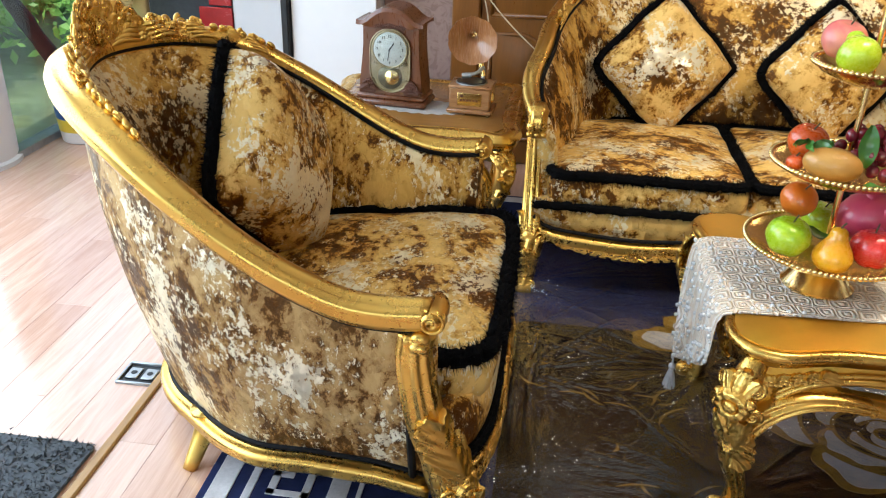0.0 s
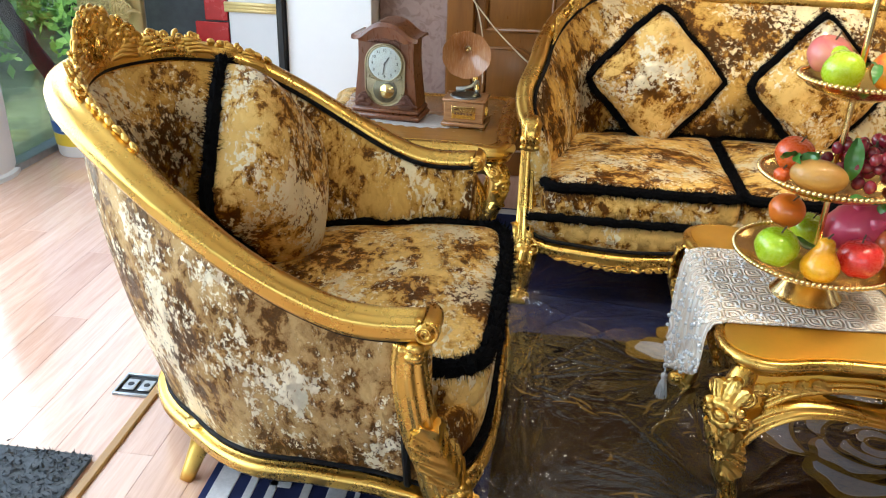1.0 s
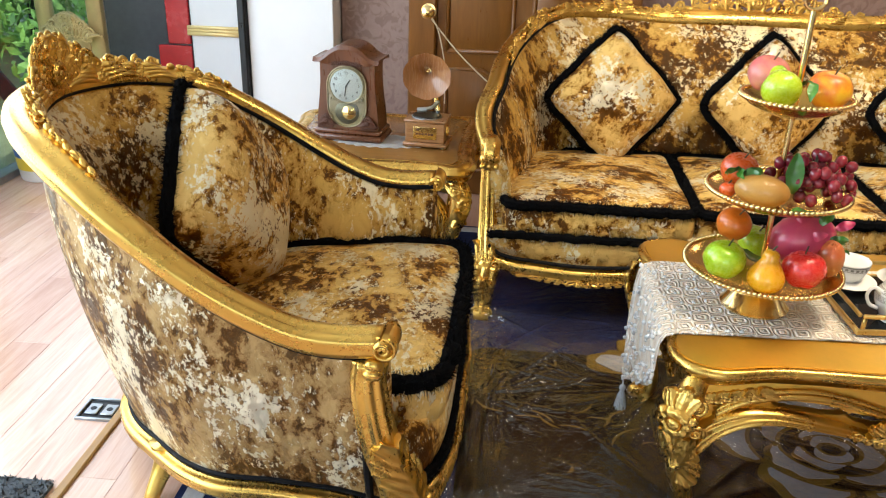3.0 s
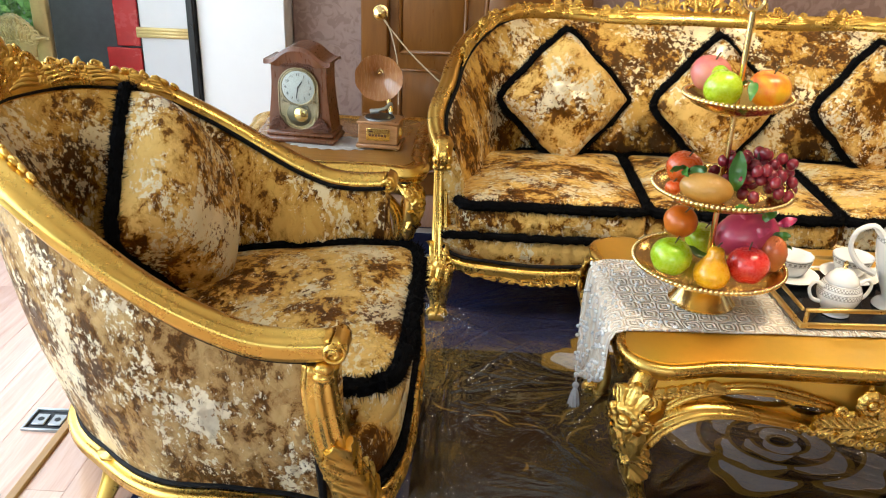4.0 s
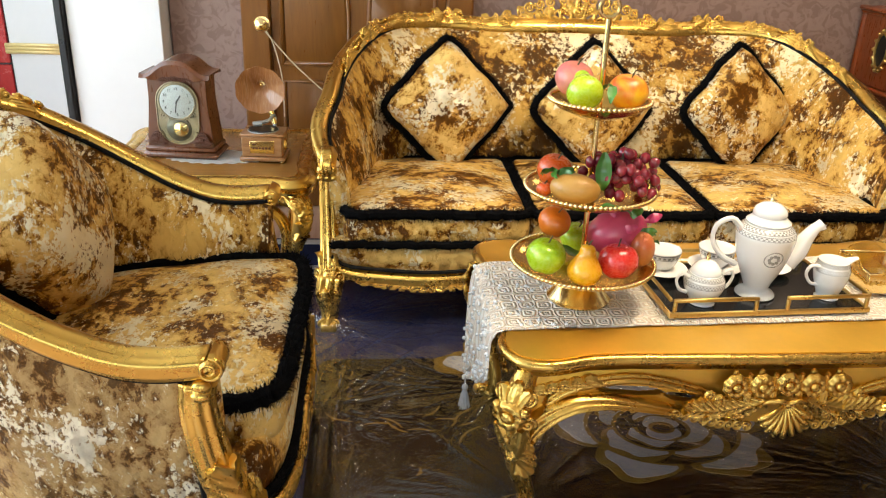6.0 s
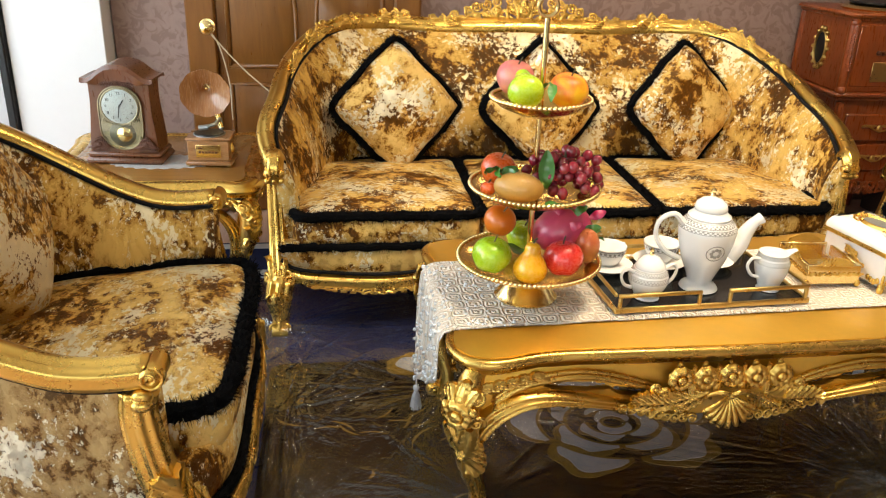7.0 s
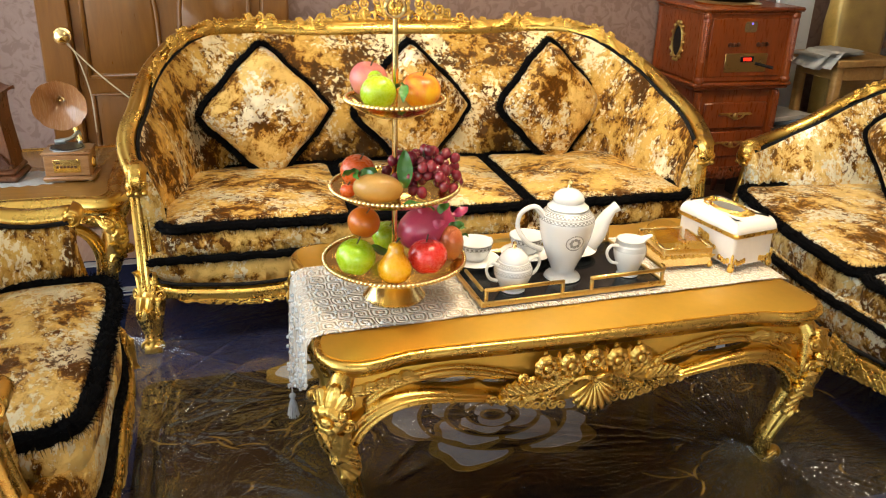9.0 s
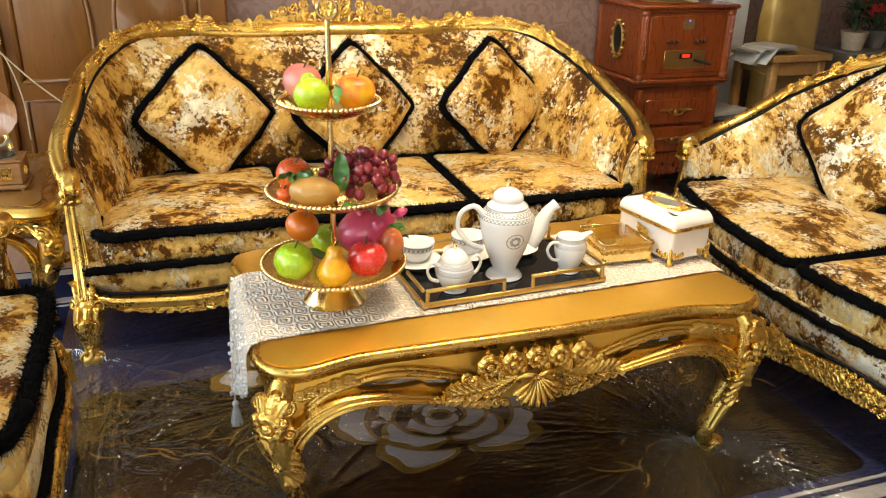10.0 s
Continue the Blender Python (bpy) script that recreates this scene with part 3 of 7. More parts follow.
def film_material():
    """Thin clear sheet with many creases: see-through, with a gloss that follows them."""
    mat, nt, bs = nodes_of("wrinkled_clear_film")
    tr, gl, mx, lw = (nt.nodes.new(k) for k in ("ShaderNodeBsdfTransparent", "ShaderNodeBsdfGlossy", "ShaderNodeMixShader", "ShaderNodeLayerWeight"))
    tr.inputs[0].default_value = (0.86, 0.86, 0.88, 1)
    gl.inputs["Roughness"].default_value = 0.06
    pos = coords(nt, (1, 1, 1))
    n = noise_tex(nt, pos, 14.0, 2, 0.5, 1.8)
    fold = math_node(nt, 'ABSOLUTE', math_node(nt, 'SUBTRACT', math_node(nt, 'MULTIPLY', n, 2.0), 1.0), 0.0)
    crease = math_node(nt, 'MULTIPLY', math_node(nt, 'POWER', math_node(nt, 'SUBTRACT', 1.0, fold), 9.0), 0.22)
    sep = nt.nodes.new("ShaderNodeSeparateXYZ")
    nt.links.new(pos, sep.inputs[0])
    for ax, ay, reach, deep in ((1.62, 1.62, 0.60, 1.0), (0.0, 2.58, 0.22, 0.7), (0.50, 1.62, 0.25, 0.35), (0.06, 1.66, 0.35, 0.30)):
        dx, dy = math_node(nt, 'SUBTRACT', sep.outputs[0], ax), math_node(nt, 'SUBTRACT', sep.outputs[1], ay)
        r = math_node(nt, 'SQRT', math_node(nt, 'ADD', math_node(nt, 'MULTIPLY', dx, dx), math_node(nt, 'MULTIPLY', dy, dy)), 0.0)
        polar = nt.nodes.new("ShaderNodeCombineXYZ")
        nt.links.new(math_node(nt, 'MULTIPLY', math_node(nt, 'ARCTAN2', dy, dx), 7.0), polar.inputs[0])
        nt.links.new(math_node(nt, 'MULTIPLY', r, 3.0), polar.inputs[1])
        q = noise_tex(nt, polar.outputs[0], 2.4, 1.2, 0.5, 0.35)
        q = math_node(nt, 'POWER', math_node(nt, 'SUBTRACT', 1.0, math_node(nt, 'ABSOLUTE', math_node(nt, 'SUBTRACT', math_node(nt, 'MULTIPLY', q, 2.0), 1.0), 0.0)), 5.0)
        fade = math_node(nt, 'POWER', 2.718, math_node(nt, 'MULTIPLY', r, -1.0 / reach))
        crease = math_node(nt, 'ADD', crease, math_node(nt, 'MULTIPLY', math_node(nt, 'MULTIPLY', q, fade), deep))
    bp = nt.nodes.new("ShaderNodeBump")
    bp.inputs["Strength"].default_value, bp.inputs["Distance"].default_value = 0.70, 0.0048
    nt.links.new(crease, bp.inputs["Height"])
    nt.links.new(bp.outputs[0], gl.inputs["Normal"])
    gain = math_node(nt, 'ADD', math_node(nt, 'MULTIPLY', math_node(nt, 'POWER', lw.outputs["Facing"], 3.0), 1.0), 0.125)
    # sharp creases catch more light
    geo = nt.nodes.new("ShaderNodeNewGeometry")
    ridge = ramp(nt, geo.outputs["Pointiness"], [(0.514, grey(0.0)), (0.555, grey(1.0))])
    gain = math_node(nt, 'ADD', gain, math_node(nt, 'MULTIPLY', ridge, 0.12))
    nt.links.new(math_node(nt, 'ADD', math_node(nt, 'MULTIPLY', ridge, 0.06), 0.02), gl.inputs["Roughness"])
    nt.links.new(gain, mx.inputs[0])
    nt.links.new(tr.outputs[0], mx.inputs[1])
    nt.links.new(gl.outputs[0], mx.inputs[2])
    nt.links.new(mx.outputs[0], nt.nodes["Material Output"].inputs[0])
    return mat


FILM = film_material()
WALL_Y = 3.86
floor = structure("floor", Kit().box((-2.4, -3, -.06), (4.6, 4.8, -.006)), LAMINATE, "pale pinkish laminate plank floor", "floor")
structure("wall_north", Kit().box((-.74, WALL_Y, 0), (4.6, WALL_Y + .15, 2.8)), WALLPAPER, "mauve wallpapered wall with a faint pattern", "wall")
structure("wall_east", Kit().box((4.5, -3, 0), (4.6, WALL_Y, 2.8)), WALLPAPER, "mauve wallpapered wall", "wall")
structure("wall_south", Kit().box((-2.4, -3.1, 0), (4.6, -3, .8)).box((-2.4, -3.1, 2.4), (4.6, -3, 2.8)).box((-2.4, -3.1, .8), (-1.75, -3, 2.4)).box((1.55, -3.1, .8), (4.6, -3, 2.4)), WHITE_WALL, "plain white wall with an added, unseen window", "wall")
# unseen window, added so that daylight reaches cloth facing south
win2 = empty("window_added", pose(0, 0, 0), "unseen window added to bring in daylight from the south", "window", "", "structure")
for x0, x1 in ((-1.75, -.1), (-.1, 1.55)):
    pane = part("pane", Kit().box((x0 + .03, -3.06, .83), (x1 - .03, -3.05, 2.37), 0), GLASS, win2)
    pane.visible_shadow = False
for x in (-1.735, -.1, 1.535):
    part("window_frame", Kit().box((x - .015, -3.08, .8), (x + .015, -3.02, 2.4)), CREAM, win2)
for z in (.815, 2.385):
    part("window_frame", Kit().box((-1.75, -3.08, z - .015), (1.55, -3.02, z + .015)), CREAM, win2)
structure("wall_pier", Kit().box((-1.13, 3.72, 0), (-.745, WALL_Y + .15, 2.8)), WHITE_WALL, "white wall pier beside the opening", "wall")
structure("wall_far", Kit().box((-2.28, 4.66, 0), (-.74, 4.8, 2.8)), WHITE_WALL, "white wall behind the opening", "wall")
structure("ceiling", Kit().box((-2.4, -3, 2.8), (4.6, 4.8, 2.9)), CEILING, "white ceiling", "ceiling")
structure("ground", Kit().box((-60, -60, -.4), (60, 60, -.12), 0), GRASS, "garden ground outside the glass", "ground")

# glass front to the garden
win = empty("window_1", pose(0, 0, 0), "tall glass front looking onto the garden", "window", "", "structure")
for y0, y1 in ((-3.0, -1.0), (-1.0, 1.2), (1.2, 3.0), (3.0, 4.5)):
    pane = part("pane", Kit().box((-2.375, y0 + .03, .05), (-2.365, y1 - .03, 2.7), 0), GLASS, win)
    pane.visible_shadow = False
for y in (-3.0, -1.0, 1.2, 3.0):
    part("mullion", Kit().box((-2.40, y - .03, .03), (-2.34, y + .03, 2.8)), CREAM, win)
part("window_sill", Kit().box((-2.41, -3, -.02), (-2.33, 4.5, .035)), METAL, win)
part("head_rail", Kit().box((-2.41, -3, 2.70), (-2.33, 4.5, 2.8)), CREAM, win)
# opening's black edge profile
structure("trim", Kit().box((-1.168, 3.69, 0), (-1.135, 3.78, 2.8), .006), BLACK_FRAME, "black metal edge profile of the opening", "door frame")

# cream and gilt door leaf at the end
dr = empty("door_2", pose(-2.66, 4.62, 0, 0, 0, 0), "cream and gilt glazed door with a carved panel", "door", "", "structure")
for x0, x1, z0, z1 in ((0, .09, 0, 2.2), (.30, .39, 0, 2.2), (.09, .30, 2.05, 2.2), (.09, .30, .42, .56), (.09, .30, 0, .12)):
    part("rail", Kit().box((x0, 0, z0), (x1, .05, z1), .008), CREAM, dr)
pn = part("pane", Kit().box((.09, .02, .56), (.30, .026, 2.05), 0), GLASS, dr)
pn.visible_shadow = False
part("carved_panel", Kit().put(crest(.26, .16, 5), pose(.195, -.005, .50)), CREAM, dr)
part("lower_panel", Kit().box((.09, .012, .12), (.30, .036, .42), .006), CREAM, dr)

# dark panel, its red reflection added as boxes, and pilaster with gilt band
cab = empty("glossy_panel", pose(-2.24, 4.60, 0), "dark grey glossy panel with boxes standing in for a red reflection", "cabinet")
part("body", Kit().box((0, .0, 0), (.50, .055, 2.0)), SLATE, cab)
part("red_door", Kit().box((.30, -.02, .0), (.49, -.002, .50)), RED, cab)
part("red_door", Kit().box((.36, -.02, .51), (.49, -.002, 1.6)), RED, cab)
pil = structure("pilaster", Kit().box((-1.735, 4.56, 0), (-1.36, 4.655, 2.8), .01), WHITE_WALL, "white pilaster with a gilt band", "pilaster")
k = Kit()
for z in (.575, .592, .609):
    k.tube([(-1.75, 4.552, z), (-1.35, 4.552, z)], .011, 8)
part("gilt_band", k, CREAM, pil)

# white round column
structure("column", Kit().lathe([(.225, 0), (.225, .02), (.21, .03), (.21, 2.7), (.24, 2.75), (.24, 2.8)], 40, (-2.53, 3.30, 0)), WHITE_WALL, "round white column by the glass front", "column")

# panelled door in the north wall
door = empty("door_1", pose(0, WALL_Y, 0), "honey-brown wooden door with raised moulded panels", "door", "", "structure")
part("leaf", Kit().box((-.30, -.035, 0), (.47, 0, 2.02), .004), DOOR_WOOD, door)
for x0, x1 in ((-.425, -.30), (.47, .59)):
    part("jamb", Kit().box((x0, -.06, 0), (x1, 0, 2.10), .010), DOOR_WOOD, door)
part("lintel", Kit().box((-.425, -.06, 2.02), (.59, 0, 2.12), .010), DOOR_WOOD, door)


def panel(x0, x1, z0, z1, swing):
    """A raised panel whose inner top corner is swept in a curve."""
    n = 14
    o = [(x0, z0), (x1, z0)]
    if swing > 0:
        o += [(x1 - (x1 - x0) * .55 * (1 - math.cos(t)), z1 - (z1 - z0) * .62 * (1 - math.sin(t))) for t in np.linspace(0, math.pi / 2, n)]
    else:
        o += [(x1, z1)]
    if swing < 0:
        o += [(x0 + (x1 - x0) * .55 * (1 - math.sin(t)), z1 - (z1 - z0) * .62 * (1 - math.cos(t))) for t in np.linspace(0, math.pi / 2, n)]
    else:
        o += [(x0, z1)]
    o = np.array(o)
    p = np.c_[o[:, 0], np.full(len(o), -.037), o[:, 1]]
    k = Kit().tube(np.vstack([p, p[:1]]), .011, 8)
    part("panel_moulding", k, DOOR_WOOD, door)
    c = o.mean(0)
    inner = c + (o - c) * .80
    k = Kit()
    rows = [np.c_[o[:, 0], np.full(len(o), -.036), o[:, 1]], np.c_[inner[:, 0], np.full(len(o), -.048), inner[:, 1]]]
    k.grid(np.array(rows), False, True)
    k.f.append(tuple(len(o) + i for i in range(len(o))))
    part("raised_panel", k, DOOR_WOOD, door)


for z0, z1 in ((.12, .60), (.68, 1.22), (1.30, 1.92)):
    panel(-.25, .04, z0, z1, 1)
    panel(.13, .42, z0, z1, -1)
knob = part("door_handle", Kit().lathe([(.0, .052), (.020, .050), (.030, .040), (.028, .028), (.016, .022), (.012, .010), (.034, .006), (.036, 0)], 24), BRASS, door, "round brass knob", m=pose(-.335, -.061, .852, 90))
cord = ease([(-.335, WALL_Y - .09, .85), (-.30, WALL_Y - .085, .80), (-.17, WALL_Y - .1, .66), (.02, WALL_Y - .16, .52), (.2, WALL_Y - .2, .47)], 30)
CORD = simple("pale_cord", (0.55, 0.44, 0.30), 0.7, 0, 0.2, 60)
thing("cord", Kit().tube(cord, .0032, 6), CORD, Matrix(), "thin pale cord hanging from the door knob", "cord")
cord = ease([(-.34, WALL_Y - .095, .86), (-.29, WALL_Y - .09, .78), (-.255, WALL_Y - .085, .62), (-.25, WALL_Y - .09, .45)], 24)
thing("cord", Kit().tube(cord, .0028, 6), CORD, Matrix(), "thin pale cord hanging from the door knob", "cord")

# ---------------------------------------------------------------- garden outside
def tree(x, y, h, spread, n, seed, lean=(0, 0)):
    rng = np.random.default_rng(seed)
    t = empty("garden_tree", pose(x, y, -.12), "leafy green garden tree seen through the glass", "tree", "garden trees")
    trunk = Kit().tube(ease([(0, 0, 0), (lean[0] * .4, lean[1] * .4, h * .4), (lean[0], lean[1], h * .8)], 10), np.linspace(.09, .03, 10), 8)
    for q in range(6):
        a = rng.uniform(0, TAU)
        z = h * rng.uniform(.25, .7)
        trunk.tube([(lean[0] * z / h, lean[1] * z / h, z), (spread * .6 * math.cos(a), spread * .6 * math.sin(a), z + h * .15)], [.03, .012], 6)
    part("trunk", trunk, BARK, t)
    c = rng.normal(size=(60, 3)) * (spread * .45, spread * .45, h * .24) + (0, 0, h * .5)
    p = c[rng.integers(0, 60, n)] + rng.normal(size=(n, 3)) * .13
    p[:, 2] = np.maximum(p[:, 2], .05)
    d = rng.normal(size=(n, 3))
    d /= np.linalg.norm(d, axis=1)[:, None]
    e = np.cross(d, rng.normal(size=(n, 3)))
    e /= np.linalg.norm(e, axis=1)[:, None]
    s = rng.uniform(.03, .07, n)[:, None]
    v = np.stack([p - d * s, p + e * s * .45, p + d * s, p - e * s * .45], 1).reshape(-1, 3)
    part("crown", Kit().add(v, [(4 * i, 4 * i + 1, 4 * i + 2, 4 * i + 3) for i in range(n)]), LEAVES, t, smooth=0)


for i, (x, y, h, s) in enumerate(((-4.4, 5.6, 1.7, 1.0), (-5.6, 7.4, 2.3, 1.5), (-4.2, 7.2, 1.8, 1.1), (-6.6, 4.6, 2.0, 1.5), (-4.2, 4.4, 1.1, .8), (-3.7, 8.6, 2.2, 1.2))):
    tree(x, y, h, s, 5200, 90 + i)
k = Kit().tube(ease([(-3.0, 4.95, -.12), (-3.0, 4.72, .18), (-3.0, 4.48, .50), (-2.98, 4.2, .9), (-2.96, 3.9, 1.5)], 24), np.linspace(.055, .035, 24), 9)
k.v = [(p[0] + .02 * noise.noise((p[0] * 9, p[1] * 9, p[2] * 9)), p[1] + .02 * noise.noise((p[1] * 9, p[0] * 9, p[2] * 9)), p[2]) for p in k.v]
thing("tree_trunk", k, BARK, Matrix(), "leaning black tree trunk outside the glass", "tree trunk")

bk = empty("paint_bucket", pose(-2.20, 3.72, 0), "white plastic bucket with a blue and yellow label", "bucket")
part("body", Kit().lathe([(.0, .002), (.105, .002), (.11, .01), (.128, .23), (.136, .232), (.136, .25), (.128, .252)], 32), PLASTIC_W, bk)
part("lid", Kit().lathe([(.132, .251), (.134, .262), (.11, .264), (.0, .262)], 32), PLASTIC_W, bk)
for z0, z1, mt in ((.06, .12, YELLOW), (.122, .18, BLUE)):
    a = np.linspace(-2.6, -.2, 20)
    r = lambda z: .1115 + .018 * z / .23
    part("label_band", Kit().grid(np.array([[(r(z) * math.cos(t), r(z) * math.sin(t), z) for t in a] for z in (z0, z1)])), mt, bk)
for i in range(3):
    t0 = -1.75 + .22 * i
    part("print_bar", Kit().grid(np.array([[(.126 * math.cos(t), .126 * math.sin(t), z) for t in np.linspace(t0, t0 + .14, 4)] for z in (.137, .165)])), PLASTIC_W, bk)

# ---------------------------------------------------------------- things on the floor
k = Kit().slab(rounded(-1.75, -.985, 1.02, 1.60, .015), [(0, .001), (.003, .006), (0, .011)], 0, 1)
mat_ob = thing("door_mat", k, MAT_PILE, Matrix(), "grey looped doormat with a frayed edge", "mat")
rng = np.random.default_rng(4)
n = 15000
p = np.c_[rng.uniform(-1.75, -.982, n), rng.uniform(1.15, 1.60, n) + rng.exponential(.004, n) * (rng.random(n) < .3), np.full(n, .009)]
d = rng.normal(size=(n, 3)) * (.006, .006, .004)
e = rng.normal(size=(n, 3)) * .0022
v = np.stack([p - e, p + e, p + d + (0, 0, .004)], 1).reshape(-1, 3)
tagged(part("pile", Kit().add(v, [(3 * i, 3 * i + 1, 3 * i + 2) for i in range(n)]), MAT_PILE, mat_ob, smooth=0), kind="stuff")

fb = empty("floor_socket", pose(-1.018, 1.905, 0), "open metal floor socket box with two sockets", "socket")
for x0, x1, y0, y1 in ((-.055, .055, .042, .05), (-.055, .055, -.05, -.042), (-.055, -.047, -.042, .042), (.047, .055, -.042, .042)):
    part("rim", Kit().box((x0, y0, -.004), (x1, y1, .008), .002), METAL, fb)
# flat black plate paints in the shade of the open box
part("well", Kit().box((-.047, -.042, -.004), (.047, .042, .001), 0), BLACK_FRAME, fb)
for x in (-.022, .024):
    sk = part("socket", Kit().box((x - .018, -.024, .001), (x + .018, .024, .006), .003), METAL, fb)
    # black disc paints in the shade inside the socket
    part("hole", Kit().lathe([(.0, .0072), (.008, .0072), (.009, .006)], 12, (x, 0, 0)), BLACK_FRAME, sk)
structure("threshold_strip", Kit().box((-.972, 1.0, -.006), (-.945, 3.7, .009), .004), PINE, "pale wooden floor strip", "trim")

# ---------------------------------------------------------------- carpet with pattern and clear film
CX, CY = 1.0, 1.95
cp = empty("carpet", pose(0, 0, 0), "navy patterned carpet with white key border and large rose", "carpet")
part("base_weave", Kit().box((-.68, 1.02, -.006), (2.68, 3.40, .008), .003), CARPET, cp)
part("inner_field", Kit().slab(rounded(-.02, 2.02, 1.42, 2.38, .05), [(0, .007), (0, .0095), (-.003, .0105)], 0, 1), FIELD, cp)


def key_border():
    """White lines and a meander along the four sides, laid a little proud."""
    k = Kit()
    def bar(x0, x1, y0, y1):
        k.box((min(x0, x1), min(y0, y1), .007), (max(x0, x1), max(y0, y1), .0105), .0015)
    X0, X1, Y0, Y1 = -.66, 2.66, 1.04, 3.38
    for i, w in ((0.0, .05), (.27, .045), (.335, .012)):
        bar(X0 + i, X0 + i + w, Y0 + i, Y1 - i)
        bar(X1 - i - w, X1 - i, Y0 + i, Y1 - i)
        bar(X0 + i, X1 - i, Y0 + i, Y0 + i + w)
        bar(X0 + i, X1 - i, Y1 - i - w, Y1 - i)
    unit = [(0, .16, 0, .02), (.14, .16, 0, .15), (.03, .16, .13, .15), (.03, .05, .05, .15), (.03, .11, .05, .07), (.09, .11, .05, .10)]
    n = int((X1 - X0 - .3) / .19)
    for q in range(n):
        o = X0 + .15 + .19 * q
        for a, b, c, d in unit:
            bar(o + a, o + b, Y0 + .08 + c, Y0 + .08 + d)
    n = int((Y1 - Y0 - .4) / .19)
    for q in range(n):
        o = Y0 + .25 + .19 * q
        for a, b, c, d in unit:
            bar(X0 + .08 + c, X0 + .08 + d, o + a, o + b)
            bar(X1 - .08 - d, X1 - .08 - c, o + a, o + b)
    return k


tagged(part("key_border", key_border(), INLAY_WHITE, cp, "white meander lines"), kind="stuff")


def crescent(cx, cy, r0, a0, a1, fat, z, shrink=0.0):
    """A curved petal between two arcs."""
    n = 22
    t = np.linspace(0, 1, n)
    a = a0 + (a1 - a0) * t
    w = fat * np.sin(math.pi * np.clip(t, .02, .98)) ** .6
    w = w * (1 + .50 * np.array([noise.noise((a0 * 3 + q * 4, r0 * 20, 0)) for q in t]))
    a = a + .10 * np.array([noise.noise((a0 * 5, q * 3, r0 * 30)) for q in t])
    ins = np.column_stack([cx + (r0 + shrink) * np.cos(a), cy + (r0 + shrink) * np.sin(a) * .78])
    out = np.column_stack([cx + (r0 + np.maximum(w - shrink, shrink * 1.01)) * np.cos(a), cy + (r0 + np.maximum(w - shrink, shrink * 1.01)) * np.sin(a) * .78])
    rows = np.array([np.c_[ins, np.full(n, z - .002)], np.c_[ins, np.full(n, z)], np.c_[out, np.full(n, z)], np.c_[out, np.full(n, z - .002)]])
    return Kit().grid(rows)


rngp = random.Random(8)
for ring, (r0, n, fat) in enumerate(((.03, 2, .05), (.08, 3, .065), (.15, 4, .085), (.24, 5, .12))):
    for i in range(n):
        a0 = TAU * i / n + ring * .8 + rngp.uniform(-.15, .15)
        a1 = a0 + TAU / n * rngp.uniform(.85, 1.02)
        part("gold_petal_edge", crescent(CX - .03, CY + .03, r0 * .88, a0, a1, fat * 1.0, .0125 + .0004 * ring), INLAY_GOLD, cp)
        part("petal", crescent(CX - .03, CY + .03, r0 * .88 + .012, a0 + .10, a1 - .06, fat * .62, .0140 + .0004 * ring), INLAY_WHITE, cp)
for x, y, a0, sz in ((.55, 2.32, 2.9, 1.0), (.56, 2.36, 1.9, .9)):
    part("gold_leaf_edge", crescent(x, y, .05 * sz, a0 - .9, a0 + .9, .16 * sz, .0115), INLAY_GOLD, cp)
    part("leaf_inlay", crescent(x, y, .07 * sz, a0 - .7, a0 + .7, .10 * sz, .013), INLAY_WHITE, cp)
rngl = random.Random(17)
for q in range(90):
    x, y, a0 = rngl.uniform(.05, 1.95), rngl.uniform(1.48, 2.33), rngl.uniform(0, TAU)
    if abs(x - .96) > .42 or abs(y - CY) > .3:
        r0 = rngl.uniform(.05, .16)
        part("gold_stroke", crescent(x, y, r0, a0, a0 + rngl.uniform(.5, 1.1), .008, .0112), INLAY_GOLD, cp)

# clear protective film over the carpet
nx, ny = 820, 570
X, Y = np.linspace(-.10, 2.6, nx), np.linspace(1.10, 2.98, ny)
GX, GY = np.meshgrid(X, Y, indexing="ij")
H = np.zeros((nx, ny))
rg = np.random.default_rng(77)
anchors = ((.0, 2.6), (.02, 2.05), (.52, 1.66), (.52, 2.16), (1.6, 1.66), (1.6, 2.16), (2.0, 2.6))
for q in range(300):
    if q < 230:
        ax, ay = anchors[q % len(anchors)]
        ang = rg.uniform(0, TAU)
        ln = rg.uniform(.05, .30) * (2.0 if ax > 1.5 else 1)
        d0 = rg.uniform(.02, .10) + ln * .8
        px, py = ax + d0 * math.cos(ang), ay + d0 * math.sin(ang)
    else:
        px, py = rg.uniform(-.1, 2.6), rg.uniform(1.1, 2.6)
        ang = rg.normal(.25, .35) if px > .9 else rg.normal(1.3, .9)
        ln = rg.uniform(.03, .28)
    amp, wd = rg.uniform(.0010, .0038), rg.uniform(.0045, .009)
    i0, i1 = np.searchsorted(X, (px - ln - .05, px + ln + .05))
    j0, j1 = np.searchsorted(Y, (py - ln - .05, py + ln + .05))
    dx, dy = GX[i0:i1, j0:j1] - px, GY[i0:i1, j0:j1] - py
    along = dx * math.cos(ang) + dy * math.sin(ang)
    across = -dx * math.sin(ang) + dy * math.cos(ang) - rg.uniform(-.5, .5) * along ** 2
    H[i0:i1, j0:j1] += amp * np.exp(-(across / wd) ** 2) * np.clip(1 - (along / ln) ** 2, 0, 1)
